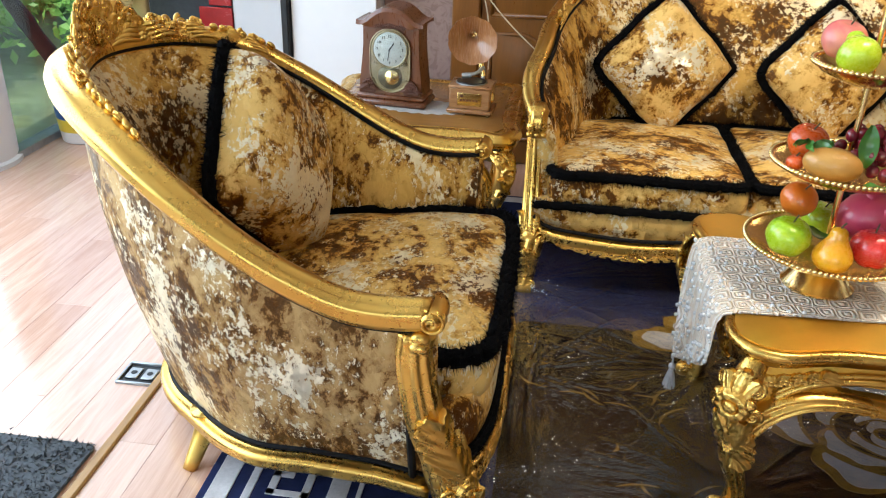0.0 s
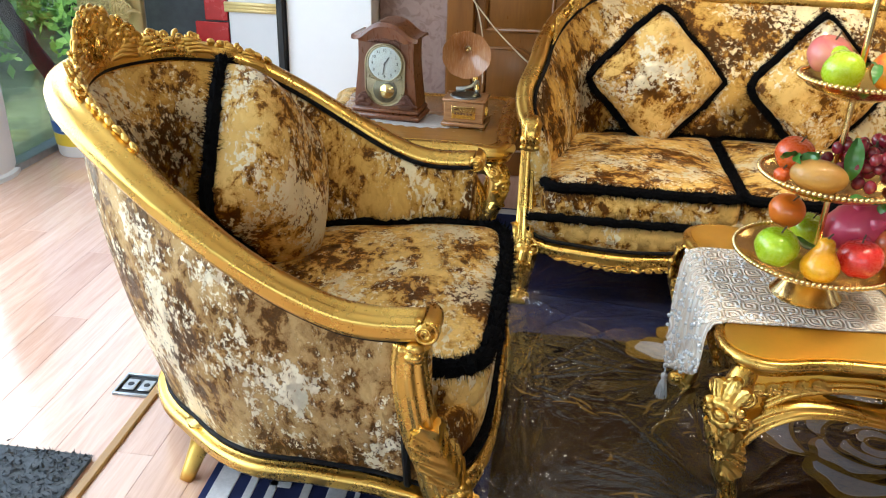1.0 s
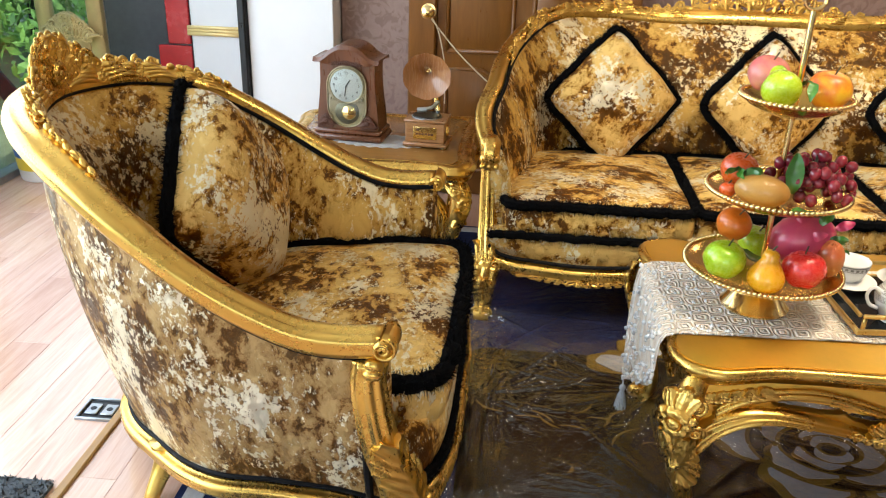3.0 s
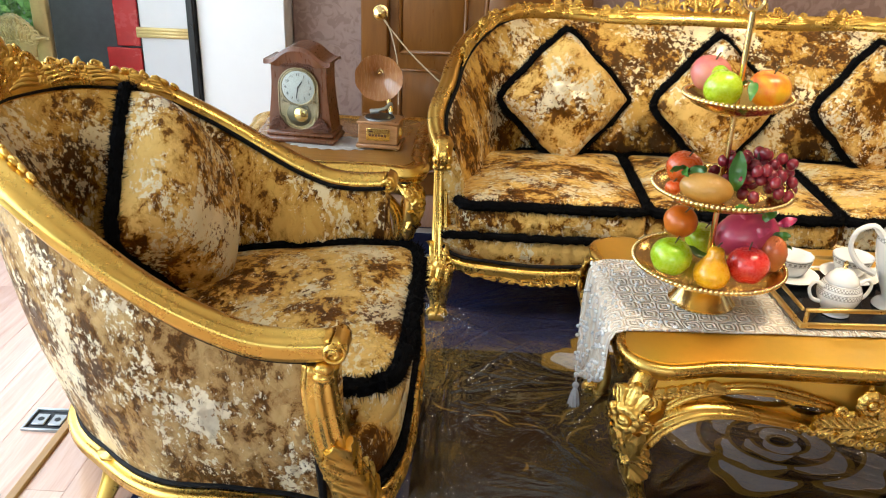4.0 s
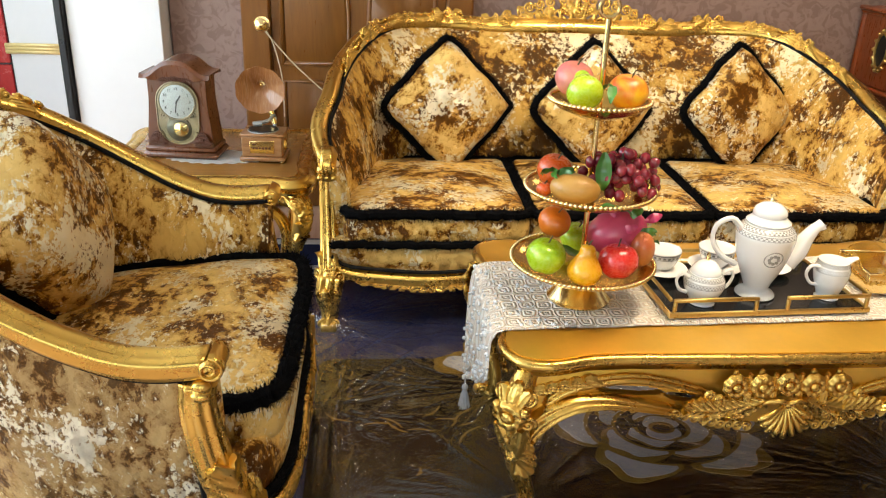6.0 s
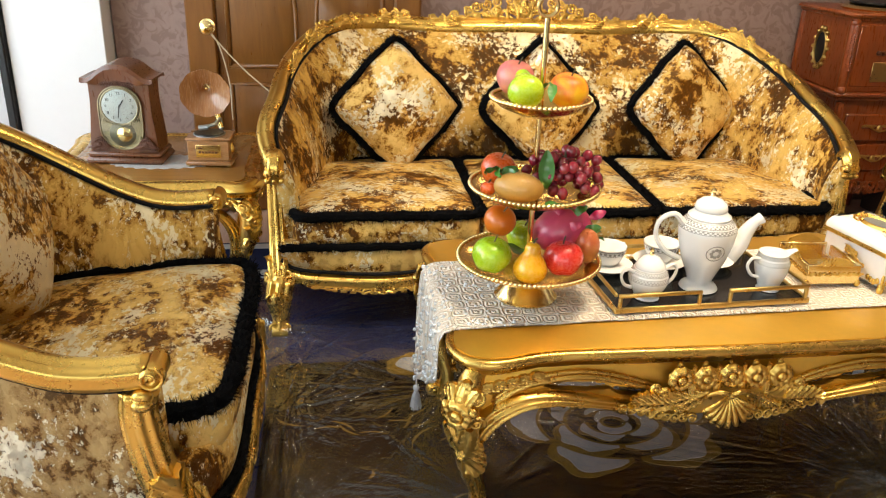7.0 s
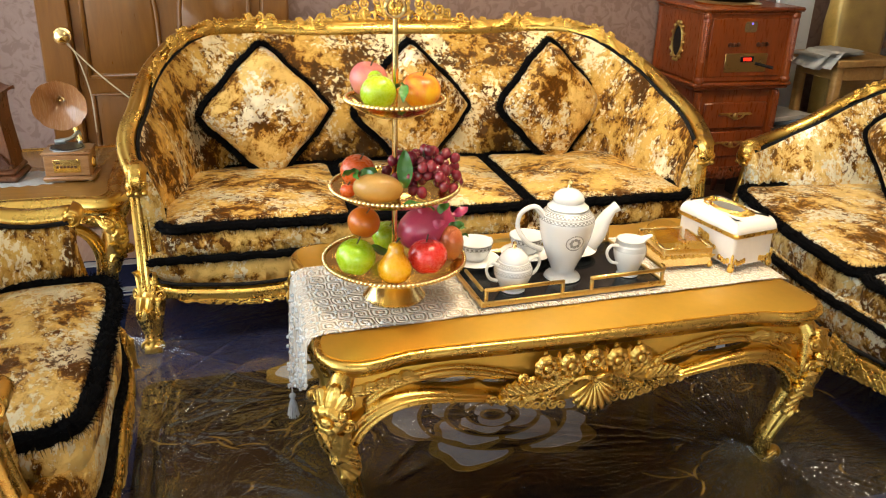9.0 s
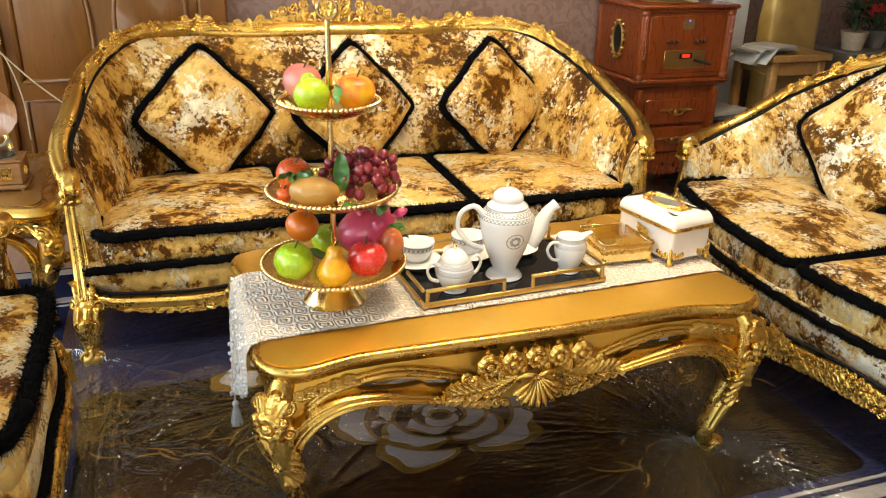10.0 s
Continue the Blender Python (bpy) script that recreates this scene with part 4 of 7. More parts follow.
# gathers along the armchair's front
for q in range(30):
    px, py, ln = rg.uniform(-.06, .10), rg.uniform(1.35, 2.35), rg.uniform(.08, .30)
    across = GX - px - rg.uniform(-.12, .12) * (GY - py) - .4 * (GY - py) ** 2
    H += rg.uniform(.002, .006) * np.exp(-(across / rg.uniform(.006, .013)) ** 2) * np.clip(1 - ((GY - py) / ln) ** 2, 0, 1)
# slow waves of the loose sheet
for q in range(26):
    ang, wl = rg.uniform(0, TAU), rg.uniform(.10, .45)
    H += .0024 * wl * (1 + np.sin(TAU / wl * (GX * math.cos(ang) + GY * math.sin(ang)) + rg.uniform(0, TAU)))
pts = np.stack([GX, GY, .017 + np.minimum(H, .034)], 2)
film_ob = thing("film_sheet", Kit().grid(pts), FILM, Matrix(), "wrinkled clear plastic film spread over the carpet", "plastic film", smooth=80)
film_ob.visible_shadow = False

# ---------------------------------------------------------------- lamps of the room and added spots
def emitter(name, colour, strength, base=(0.8, 0.75, 0.65)):
    mat, nt, bs = nodes_of(name)
    bs.inputs["Base Color"].default_value = (*base, 1)
    bs.inputs["Emission Color"].default_value = (*colour, 1)
    bs.inputs["Emission Strength"].default_value = strength
    return mat


WARM = (1.0, 0.84, 0.60)
BULB = emitter("warm_lamp_glass", WARM, 14)
for i, x in enumerate((.95, 1.62, 2.30)):
    wl = empty("wall_lamp", pose(x, WALL_Y, 1.78), "brass wall lamp with a warm glass globe", "lamp", "wall lamps")
    part("bracket", Kit().tube(ease([(0, 0, -.08), (0, -.06, -.10), (0, -.11, -.05)], 10), .008, 8), BRASS, wl)
    g = part("globe", Kit().ball((0, -.11, .0), .05, 20, 12), BULB, wl)
    lamp("wall_lamp_light", 'POINT', 2.0, WARM, pose(x, WALL_Y - .20, 1.78), .05)
cl = empty("ceiling_light", pose(1.5, 1.55, 2.8), "round warm ceiling light", "lamp")
part("housing", Kit().lathe([(.0, -.06), (.26, -.06), (.28, -.04), (.28, 0)], 40), BRASS, cl)
part("diffuser", Kit().lathe([(.0, -.085), (.2, -.08), (.25, -.061)], 40), BULB, cl)
lamp("ceiling_light_glow", 'AREA', 16, (1.0, .86, .66), look((1.5, 1.55, 2.68), (1.5, 1.55, 0)), .5, .5)
# unseen spots, added to brighten the table, sofa and loveseat
for x, y, tx, ty, pw, cone in ((.90, 1.3, .95, 1.85, 175, 52), (1.50, 2.05, 1.60, 2.80, 205, 80), (1.9, .9, 2.6, 2.0, 55, 58)):
    dl = empty("added_spot", pose(x, y, 2.8), "small unseen ceiling spot added to brighten what is below", "lamp", "ceiling spots")
    part("ring", Kit().lathe([(.030, -.012), (.048, -.010), (.052, 0)], 24), BRASS, dl)
    part("lens", Kit().lathe([(.0, -.006), (.030, -.008)], 24), BULB, dl)
    sp = lamp("added_spot_beam", 'SPOT', pw, (1.0, .84, .60), look((x, y, 2.77), (tx, ty, .5)), .03)
    sp.data.spot_size, sp.data.spot_blend = radians(cone), .6
# ---------------------------------------------------------------- upholstered seats
# A seat faces -y; its front posts stand at y = 0 and x = -W/2, W/2.
def tub_plan(W, D, rx, ry, n=121, bulge=0.0):
    a = W / 2
    P = [(-a - bulge * math.sin(math.pi * y / (D - ry)), y) for y in np.linspace(0, D - ry, 50)]
    P += [(-a + rx * (1 - math.cos(f)), D - ry + ry * math.sin(f)) for f in np.linspace(0, math.pi / 2, 90)[1:]]
    if rx < a - 1e-6:
        P += [(x, D) for x in np.linspace(-a + rx, 0, 50)[1:]]
    P = np.array(P)
    P = np.vstack([P, P[::-1][1:] * (-1, 1)])
    s = np.r_[0, np.cumsum(np.hypot(*np.diff(P, axis=0).T))]
    u = np.linspace(0, 1, n)
    Q = np.stack([np.interp(u * s[-1], s, P[:, i]) for i in (0, 1)], 1)
    for _ in range(3):
        Q[1:-1] = (Q[:-2] + 2 * Q[1:-1] + Q[2:]) / 4
    t = np.gradient(Q, axis=0)
    N = np.c_[-t[:, 1], t[:, 0]]
    N /= np.linalg.norm(N, axis=1)[:, None]
    return Q, N, u, s[-1]


RAIL = [(-0.026, -0.030), (-0.034, -0.010), (-0.028, 0.010), (-0.010, 0.020), (0.004, 0.019), (0.010, 0.013), (0.018, 0.016), (0.030, 0.010),
        (0.034, -0.002), (0.029, -0.009), (0.032, -0.016), (0.026, -0.028), (0.010, -0.034), (-0.010, -0.036)]


def sweep_plan(P, N, z, prof, scale=1.0):
    sc = np.broadcast_to(scale, (len(P),))
    rows = np.array([[(P[i][0] + N[i][0] * o * sc[i], P[i][1] + N[i][1] * o * sc[i], z[i] + h * sc[i]) for o, h in prof] for i in range(len(P))])
    k = Kit().grid(rows, False, True)
    n, m = len(P), len(prof)
    k.f.append(tuple(range(m)))
    k.f.append(tuple((n - 1) * m + j for j in range(m))[::-1])
    return k


def tub_seat(name, m, label, category, W, D, rx, ry, heights, cushions, inset_side, inset_back, bow, taper, cush_inset, crest_size, seed, bulge=0.0, channels=0, seat_z=0.43, group="", cloth=None):
    cloth = cloth or VELVET
    seat = empty(name, m, label, category, group)
    P, N, u, L = tub_plan(W, D, rx, ry, bulge=bulge)
    half = np.minimum(u, 1 - u)
    z = np.interp(half, [h[0] for h in heights], [h[1] for h in heights])
    for _ in range(4):
        z[1:-1] = (z[:-2] + 2 * z[1:-1] + z[2:]) / 4
    back = np.clip((half - 0.16) / 0.16, 0, 1)
    back = back * back * (3 - 2 * back)
    a, n = W / 2, len(P)
    zb = np.interp(half, [0, .05, .12, .2, .3, .5], [.128, .150, .160, .150, .128, .115]) if cushions == 1 else 0.185 + 0.02 * np.cos(u * TAU * 3)

    # outside upholstery; the armchair's velvet has shade painted into its colour
    V = np.linspace(0, 1, 16)
    rows = []
    for v in V:
        off = -0.012 - (taper[0] + (taper[1] - taper[0]) * back) * v ** 1.3 + 0.018 * math.sin(math.pi * v)
        rows.append(np.c_[P + N * off[:, None], z - 0.030 + (zb - z + 0.030) * v])
    part("outer_upholstery", Kit().grid(np.array(rows)), VELVET_OUT_SHADED if cushions == 1 else cloth, seat)
    bottom = rows[-1]
    # inside upholstery; gold seats take the velvet darkened for shade
    ins = inset_side + (inset_back - inset_side) * back
    open_end = np.clip(half / 0.10, 0, 1)
    ins = ins * (0.30 + 0.70 * open_end * open_end * (3 - 2 * open_end))
    outer_rows = rows
    rows = []
    for v in np.linspace(0, 1, 20):
        off = -0.026 - ins * v ** 0.85 - 0.045 * math.sin(math.pi * v) * (0.5 + back)
        if channels:
            off = off + 0.016 * back * math.sin(math.pi * v) * np.abs(np.sin(u * math.pi * channels)) - 0.01
        rows.append(np.c_[P + N * off[:, None], z - 0.012 + (0.33 - z + 0.012) * v])
    part("inner_upholstery", Kit().grid(np.array(rows)), VELVET_IN_SHADED if cloth is VELVET else cloth, seat)
    for i in (0, n - 1):
        oc = np.array([np.array(outer_rows[min(15, round(j * 15 / 19))][i]) for j in range(20)])
        ic = np.array([np.array(rows[j][i]) for j in range(20)])
        oc[:, 2] = np.minimum(oc[:, 2], ic[:, 2] + .1)
        part("arm_front", Kit().grid(np.array([oc, (oc + ic) / 2 + (0, -.012, 0), ic])), cloth, seat)
    # gilded rail with black piping under it
    part("top_rail", sweep_plan(P, N, z, RAIL, 1.08 + 0.15 * back if cushions == 1 else 0.86 + 0.62 * back), GOLD, seat)
    part("piping", Kit().tube(np.c_[P + N * 0.012, z - 0.036], 0.007, 6), PIPING, seat)
    part("piping", Kit().tube(np.c_[P - N * 0.034, z - 0.016], 0.008, 6), PIPING, seat)
    part("piping", Kit().tube(bottom + np.c_[N * 0.006, np.full(n, 0.012)], 0.006, 6), PIPING, seat)
    part("base_rail", sweep_plan(bottom[:, :2] + N * 0.008, N, bottom[:, 2] - 0.012, [(o * 0.75, h * 0.8) for o, h in RAIL]), GOLD, seat)

    # carved crest and sprays on the rail
    tang = lambda i: Vector((*(P[min(i + 1, n - 1)] - P[max(i - 1, 0)]), z[min(i + 1, n - 1)] - z[max(i - 1, 0)]))
    mid = n // 2
    cw, ch = crest_size
    k = Kit()
    flat = crest(cw, ch, seed)
    for p in flat.v:
        s = 0.5 + p[0] / L
        q = [np.interp(s, u, P[:, c]) for c in (0, 1)]
        nn = np.array([np.interp(s, u, N[:, c]) for c in (0, 1)])
        # faces inwards and outwards alike: stands on the rail, leans back
        q = q + nn * ((-0.012 if cushions == 1 else 0.0) + p[1] * 0.6 + p[2] * (.05 if cushions == 1 else .22))
        k.v.append((q[0], q[1], np.interp(s, u, z) + (-0.050 if cushions == 1 else 0.0) + p[2]))
    k.f = list(flat.f)
    part("carved_crest", k, GOLD, seat, "dense openwork of gilded leaves and blossoms")
    for side in (0, 1):
        for s0, s1, size, bead in (((0.26, 0.34, 0.028, True), (0.34, 0.42, 0.042, False), (0.405, 0.43, 0.05, False)) if cushions == 1 else ((0.17, 0.215, 0.030, False), (0.215, 0.25, 0.045, False), (0.25, 0.29, 0.022, True), (0.29, 0.325, 0.045, False), (0.36, 0.42, 0.030, False))):
            c, ln = (s0 + s1) / 2, (s1 - s0) * L
            strip = running_leaves(ln, size, seed + side, bead)
            k = Kit()
            for p in strip.v:
                s = c + p[0] / L
                s = s if side == 0 else 1 - s
                q = np.array([np.interp(s, u, P[:, i]) for i in (0, 1)])
                nn = np.array([np.interp(s, u, N[:, i]) for i in (0, 1)])
                q = q + nn * (-0.018 + 0.7 * p[2])
                k.v.append((q[0], q[1], np.interp(s, u, z) + 0.024 - p[1] * 0.8))
            k.f = list(strip.f)
            tagged(part("carved_spray", k, GOLD, seat), kind="stuff")

    # leaf clusters carved over the face and top edge of the rail
    for side in (0, 1):
        for c, size in (((.30, .060), (.375, .075), (.43, .085)) if cushions == 1 else ((.155, .055), (.215, .075), (.275, .060), (.335, .085), (.395, .070))):
            flat = Kit()
            for q in (-1, 1):
                for f in range(4):
                    reach = size * (1.5 - .3 * f)
                    path = [(q * (.10 * size + reach * t), -size * (.10 + .10 * math.sin(math.pi * t)), size * (-.10 + .15 * f) + size * .16 * math.sin(math.pi * t) * (1 - .3 * f)) for t in np.linspace(0, 1, 8)]
                    flat.tube(path, size * np.array([.05, .075, .09, .09, .08, .066, .05, .035]), 7)
                flat.put(VOL_L if q > 0 else VOL_R, at2(q * size * .50, size * .46, size * .17, 60 * q, -size * .05))
                flat.put(ACANTHUS, at2(q * size * .15, size * .10, size * .75, q * 62, .004) @ Matrix.Diagonal((1, .6, 1, 1)))
            flat.put(VOL_R, at2(0, size * .40, size * .24, 90, -size * .10))
            flat.put(ROSE, at2(0, size * .02, size * .20, 0, -size * .12))
            k = Kit()
            for p in flat.v:
                s = c + p[0] / L
                s = s if side == 0 else 1 - s
                q = np.array([np.interp(s, u, P[:, i]) for i in (0, 1)])
                nn = np.array([np.interp(s, u, N[:, i]) for i in (0, 1)])
                sc = 1.08 if cushions == 1 else 1.30
                q = q + nn * (-.024 * sc + p[1] * .9 + max(0, p[2]) * .35)
                k.v.append((q[0], q[1], np.interp(s, u, z) + .002 + p[2]))
            k.f = list(flat.f)
            tagged(part("rail_leaf_carving", k, GOLD, seat), kind="stuff")

    # arm scrolls, posts, feet
    foot = -0.055
    for sx in (-1, 1):
        x = sx * a
        z0 = z[0]
        roll = Kit()
        if cushions == 1:
            # the rail rolls forward and under into a volute
            turn = np.linspace(0, TAU * 1.7, 60)
            rows = []
            for th in turn:
                f = th / turn[-1]
                out = .029 - .021 * f ** .9
                wide = 1.0 + .14 * f
                prof = [(-.034, out - .007), (-.036, out - .003), (-.033, out), (-.016, out + .0015), (0, out - .0005), (.016, out + .0015), (.033, out), (.036, out - .003), (.034, out - .007)]
                rows.append([(x + o * 1.06 * wide, -.006 - rho * math.sin(th), z0 - .009 + rho * math.cos(th)) for o, rho in prof])
            roll.grid(np.array(rows), False, True)
            roll.tube([(x - .037, -.006, z0 - .009), (x + .037, -.006, z0 - .009)], .020, 14)
            for q in (-.024, 0, .024):
                part("collar_bead", Kit().ball((x + q, .014, z0 - .048), (.014, .020, .014), 10, 7), GOLD, seat)
                part("collar_bead", Kit().ball((x + q, .016, z0 - .068), (.015, .022, .014), 10, 7), GOLD, seat)
        else:
            roll.tube(ease([(x, .040, z0 - .004), (x, .010, z0 - .010), (x, .0, z0 - .040), (x, .010, z0 - .070)], 12), np.linspace(.033, .026, 12), 36, ribs=6, depth=.05, up=(1, 0, 0))
            roll.box((x - .033, -.024, z0 - .060), (x + .033, .044, z0 - .026), .010)
            for q in (-.022, 0, .022):
                roll.ball((x + q, -.012, z0 - .066), (.011, .014, .010), 10, 6)
        part("arm_scroll", roll, GOLD, seat)
        post = ease([(x, 0.024, z0 - 0.050), (x, 0.028, z0 - 0.11), (x - sx * 0.004, 0.004, 0.33), (x - sx * 0.008, foot + 0.022, 0.24), (x - sx * 0.008, foot, 0.14)], 24)
        pr = np.interp(np.linspace(0, 1, 24), [0, .12, .5, .85, 1], [.034, .032, .038, .046, .038] if cushions == 1 else [.027, .025, .029, .034, .030])
        k = Kit().tube(post, pr, 64, ribs=9, depth=.085, up=(0, -1, 0))
        bo = .047 if cushions == 1 else .037
        k.ball((x - sx * .008, foot, .185), (bo, bo, .046), 16, 10)
        part("front_post", k, GOLD, seat)
        k = Kit()
        if cushions == 1:
            k.put(ACANTHUS, at2(0, .195, .165, 0, .004) @ Matrix.Diagonal((1.15, .42, 1, 1)))
            k.put(ROSE, at2(0, .180, .026, 0, -.010))
            for side in (-1, 1):
                k.put(VOL_L if side > 0 else VOL_R, at2(side * .036, .178, .019, 40 * side, -.004))
                k.put(LEAF_SLIM, at2(side * .016, .162, .055, 180 - side * 25, -.004))
        else:
            k.put(ACANTHUS, at2(0, .235, .105, 180, .004) @ Matrix.Diagonal((1.1, .5, 1, 1)))
            for side in (-1, 1):
                k.put(VOL_L if side > 0 else VOL_R, at2(side * .040, .205, .020, 60 * side, -.002))
                k.put(LEAF_SLIM, at2(side * .022, .215, .075, side * 8, .002))
        carving = wrap(k, post, pr, (sx * .75, -1) if cushions == 1 else (sx * .35, -1), .86, 2.2)
        part("post_carving", carving, GOLD, seat, "gilded acanthus leaves and blossoms")
        leg = ease([(x - sx * 0.01, foot, 0.20), (x, foot - 0.016, 0.13), (x - sx * 0.004, foot - 0.004, 0.07), (x, foot - 0.012, 0.02)], 14)
        k = Kit().tube(leg, np.interp(np.linspace(0, 1, 14), [0, 0.3, 0.75, 1], [0.042, 0.041, 0.026, 0.027]), 48, ribs=8, depth=.09)
        for q in (-1, 1):
            k.put(VOL_L if q > 0 else VOL_R, at2(x + q * .016, .034, .018, 30 * q, foot - .026))
            k.put(VOL_R if q > 0 else VOL_L, at2(x + q * .020, .150, .018, 100 * q, foot - .044))
        k.tube([(x - 0.026, foot - 0.024, 0.020), (x + 0.026, foot - 0.024, 0.020)], 0.019, 12)
        k.put(LEAF, Matrix.Translation((x, foot - 0.04, 0.17)) @ Matrix.Rotation(math.pi, 4, 'Y') @ Matrix.Diagonal((0.10, 0.10, 0.11, 1)))
        part("front_leg", k, GOLD, seat)
        # black cord down the front edge of the outside cloth
        i = 2 if sx < 0 else n - 3
        cord = np.array([np.array(rw[i]) for rw in outer_rows]) + (sx * .006, 0, 0)
        part("piping", Kit().tube(cord, .009, 7), PIPING, seat)
        # splayed back leg
        i = int(np.argmin(np.hypot(bottom[:n // 2, 0] + .335, bottom[:n // 2, 1] - .60))) if cushions == 1 else int(.24 * n)
        i = i if sx < 0 else n - 1 - i
        b = bottom[i]
        nn = N[i]
        k = Kit().tube(ease([(b[0], b[1], b[2] + .01), (b[0] + nn[0] * 0.004, b[1] + nn[1] * 0.004, 0.09), (b[0] + nn[0] * 0.060, b[1] + nn[1] * 0.060, 0.0)], 10), np.linspace(0.034, 0.017, 10), 16, flat=0.8)
        part("back_leg", k, GOLD, seat)

    # serpentine front apron with carving
    X = np.linspace(-a + 0.012, a - 0.012, 61)
    pw = 4 if cushions == 1 else 2
    fy = lambda x: foot + 0.010 - bow * (1 - np.abs(x / a) ** pw)
    wave = lambda x: (0.170 + 0.016 * np.cos(x / a * math.pi * 2) if cushions == 1 else 0.204 - 0.016 * np.abs(np.cos(x / a * math.pi * 1.5)) ** 3 + .065 * np.exp(-(a - np.abs(x)) / .032))
    ap = np.c_[X, fy(X), wave(X)]
    an = np.tile((0.0, -1.0), (61, 1))
    part("front_apron", sweep_plan(ap[:, :2], an, ap[:, 2], [(o * 0.8, h * 0.9) for o, h in RAIL]), GOLD, seat)
    strip = running_leaves(W * 0.86, 0.045, seed + 5)
    mids = crest(W * 0.34 if cushions == 1 else W * 0.22, 0.07, seed + 6)
    k = Kit()
    for src, flip, xm in ((strip, 1, 0), (mids, -1, 0)) + (((mids, -1, -.667 * a), (mids, -1, .667 * a)) if cushions == 3 else ()):
        o = len(k.v)
        for p in src.v:
            px = p[0] + xm
            k.v.append((px, fy(px) - 0.018 + p[1] * 0.6, wave(px) - 0.022 + flip * p[2] * (.35 if xm else .7)))
        k.f += [tuple(i + o for i in q) for q in src.f]
    if cushions < 3:
        for c in range(5):
            xc = (c - 2) * W * .18
            src = crest(W * .19, .085 if cushions == 2 else .060, seed + 30 + c)
            o = len(k.v)
            k.v += [(p[0] + xc, fy(p[0] + xc) - .020 + p[1] * .6, (.150 if cushions == 2 else .135) + p[2]) for p in src.v]
            k.f += [tuple(i + o for i in q) for q in src.f]
    part("apron_carving", k, GOLD, seat)
    # seat front
    fr = []
    for v in np.linspace(0, 1, 8):
        fr.append(np.c_[X, fy(X) + 0.014 - 0.018 * math.sin(math.pi * v), wave(X) + 0.012 + (0.325 - wave(X) - 0.012) * v])
    fr.append(np.c_[X, fy(X) + 0.06, np.full(61, 0.329)])
    part("seat_front", Kit().grid(np.array(fr)), cloth, seat)
    part("piping", Kit().tube(np.c_[X, fy(X) - 0.008, wave(X) + 0.024], 0.007, 6), PIPING, seat)
    o = rounded(-a + 0.05, a - 0.05, foot + 0.05, D - (0.30 if cushions == 1 else 0.2), 0.12)
    if cushions == 1:
        o[:, 0] *= 1 - 0.5 * np.clip(o[:, 1] / (D - 0.3), 0, 1) ** 2
    deck = Kit().slab(o, [(0, 0.20), (0, 0.31)], 0, 1)
    part("seat_deck", deck, cloth, seat)
    low = np.c_[X, fy(X) - 0.004, np.full(61, 0.312) if cushions > 1 else wave(X) + 0.032]
    part("lower_fringe", fur(low, 0.011 if cushions == 1 else .014, 3500, 0.013, seed), FRINGE, seat)

    # cushions
    ci, cf, cb = cush_inset
    wid = (W - 2 * ci) / cushions
    for c in range(cushions):
        x0, x1 = -a + ci + c * wid, -a + ci + (c + 1) * wid
        o = rounded(x0 + 0.004, x1 - 0.004, cf, cb, 0.06 if cushions == 1 else 0.05, 0.0, 7, 12)
        o[:, 1] -= bow * 0.95 * (1 - np.abs(o[:, 0] / a) ** pw) * np.clip((cb - o[:, 1]) / (cb - cf), 0, 1)
        if cushions == 1:
            o[:, 0] *= 1 - 0.42 * np.clip((o[:, 1] - 0.1) / (cb - 0.1), 0, 1) ** 2
        steps = [(-0.006, 0.30), (0.002, 0.312), (0.006, 0.35), (0.005, seat_z - 0.045), (-0.004, seat_z - 0.02), (-0.022, seat_z - 0.006)]
        k = Kit().slab(o, steps, 0.035, 9)
        k.v = [(p[0], p[1], p[2] + (0.006 * noise.noise((p[0] * 7 + seed, p[1] * 7, 0)) if p[2] > seat_z - 0.03 else 0)) for p in k.v]
        sink = .035 if cushions == 1 else 0
        k.v = [(p[0], p[1], p[2] - (sink * min(1, max(0, (p[1] - cf) / (cb - cf))) if p[2] > .32 else 0)) for p in k.v]
        cu = part("seat_cushion", k, cloth, seat)
        ring = np.vstack([o, o[:1]])
        edge = np.c_[ring, seat_z - 0.016 - sink * np.clip((ring[:, 1] - cf) / (cb - cf), 0, 1)]
        part("fringe", fur(edge, 0.020 if cushions == 1 else 0.017, 5200, 0.022 if cushions == 1 else 0.017, seed + 10 + c), FRINGE, cu, "black fur edging")
    return seat


def pillow_xy(s, t, h):
    """Square with rounded corners and slightly hollow, wavy edges."""
    c = 1 - 0.09 * (abs(s) * abs(t)) ** 3
    return s * h * c * (1 - 0.045 * (1 - t * t) * s * s + .012 * math.sin(7 * t)), t * h * c * (1 - 0.045 * (1 - s * s) * t * t + .012 * math.sin(7 * s))


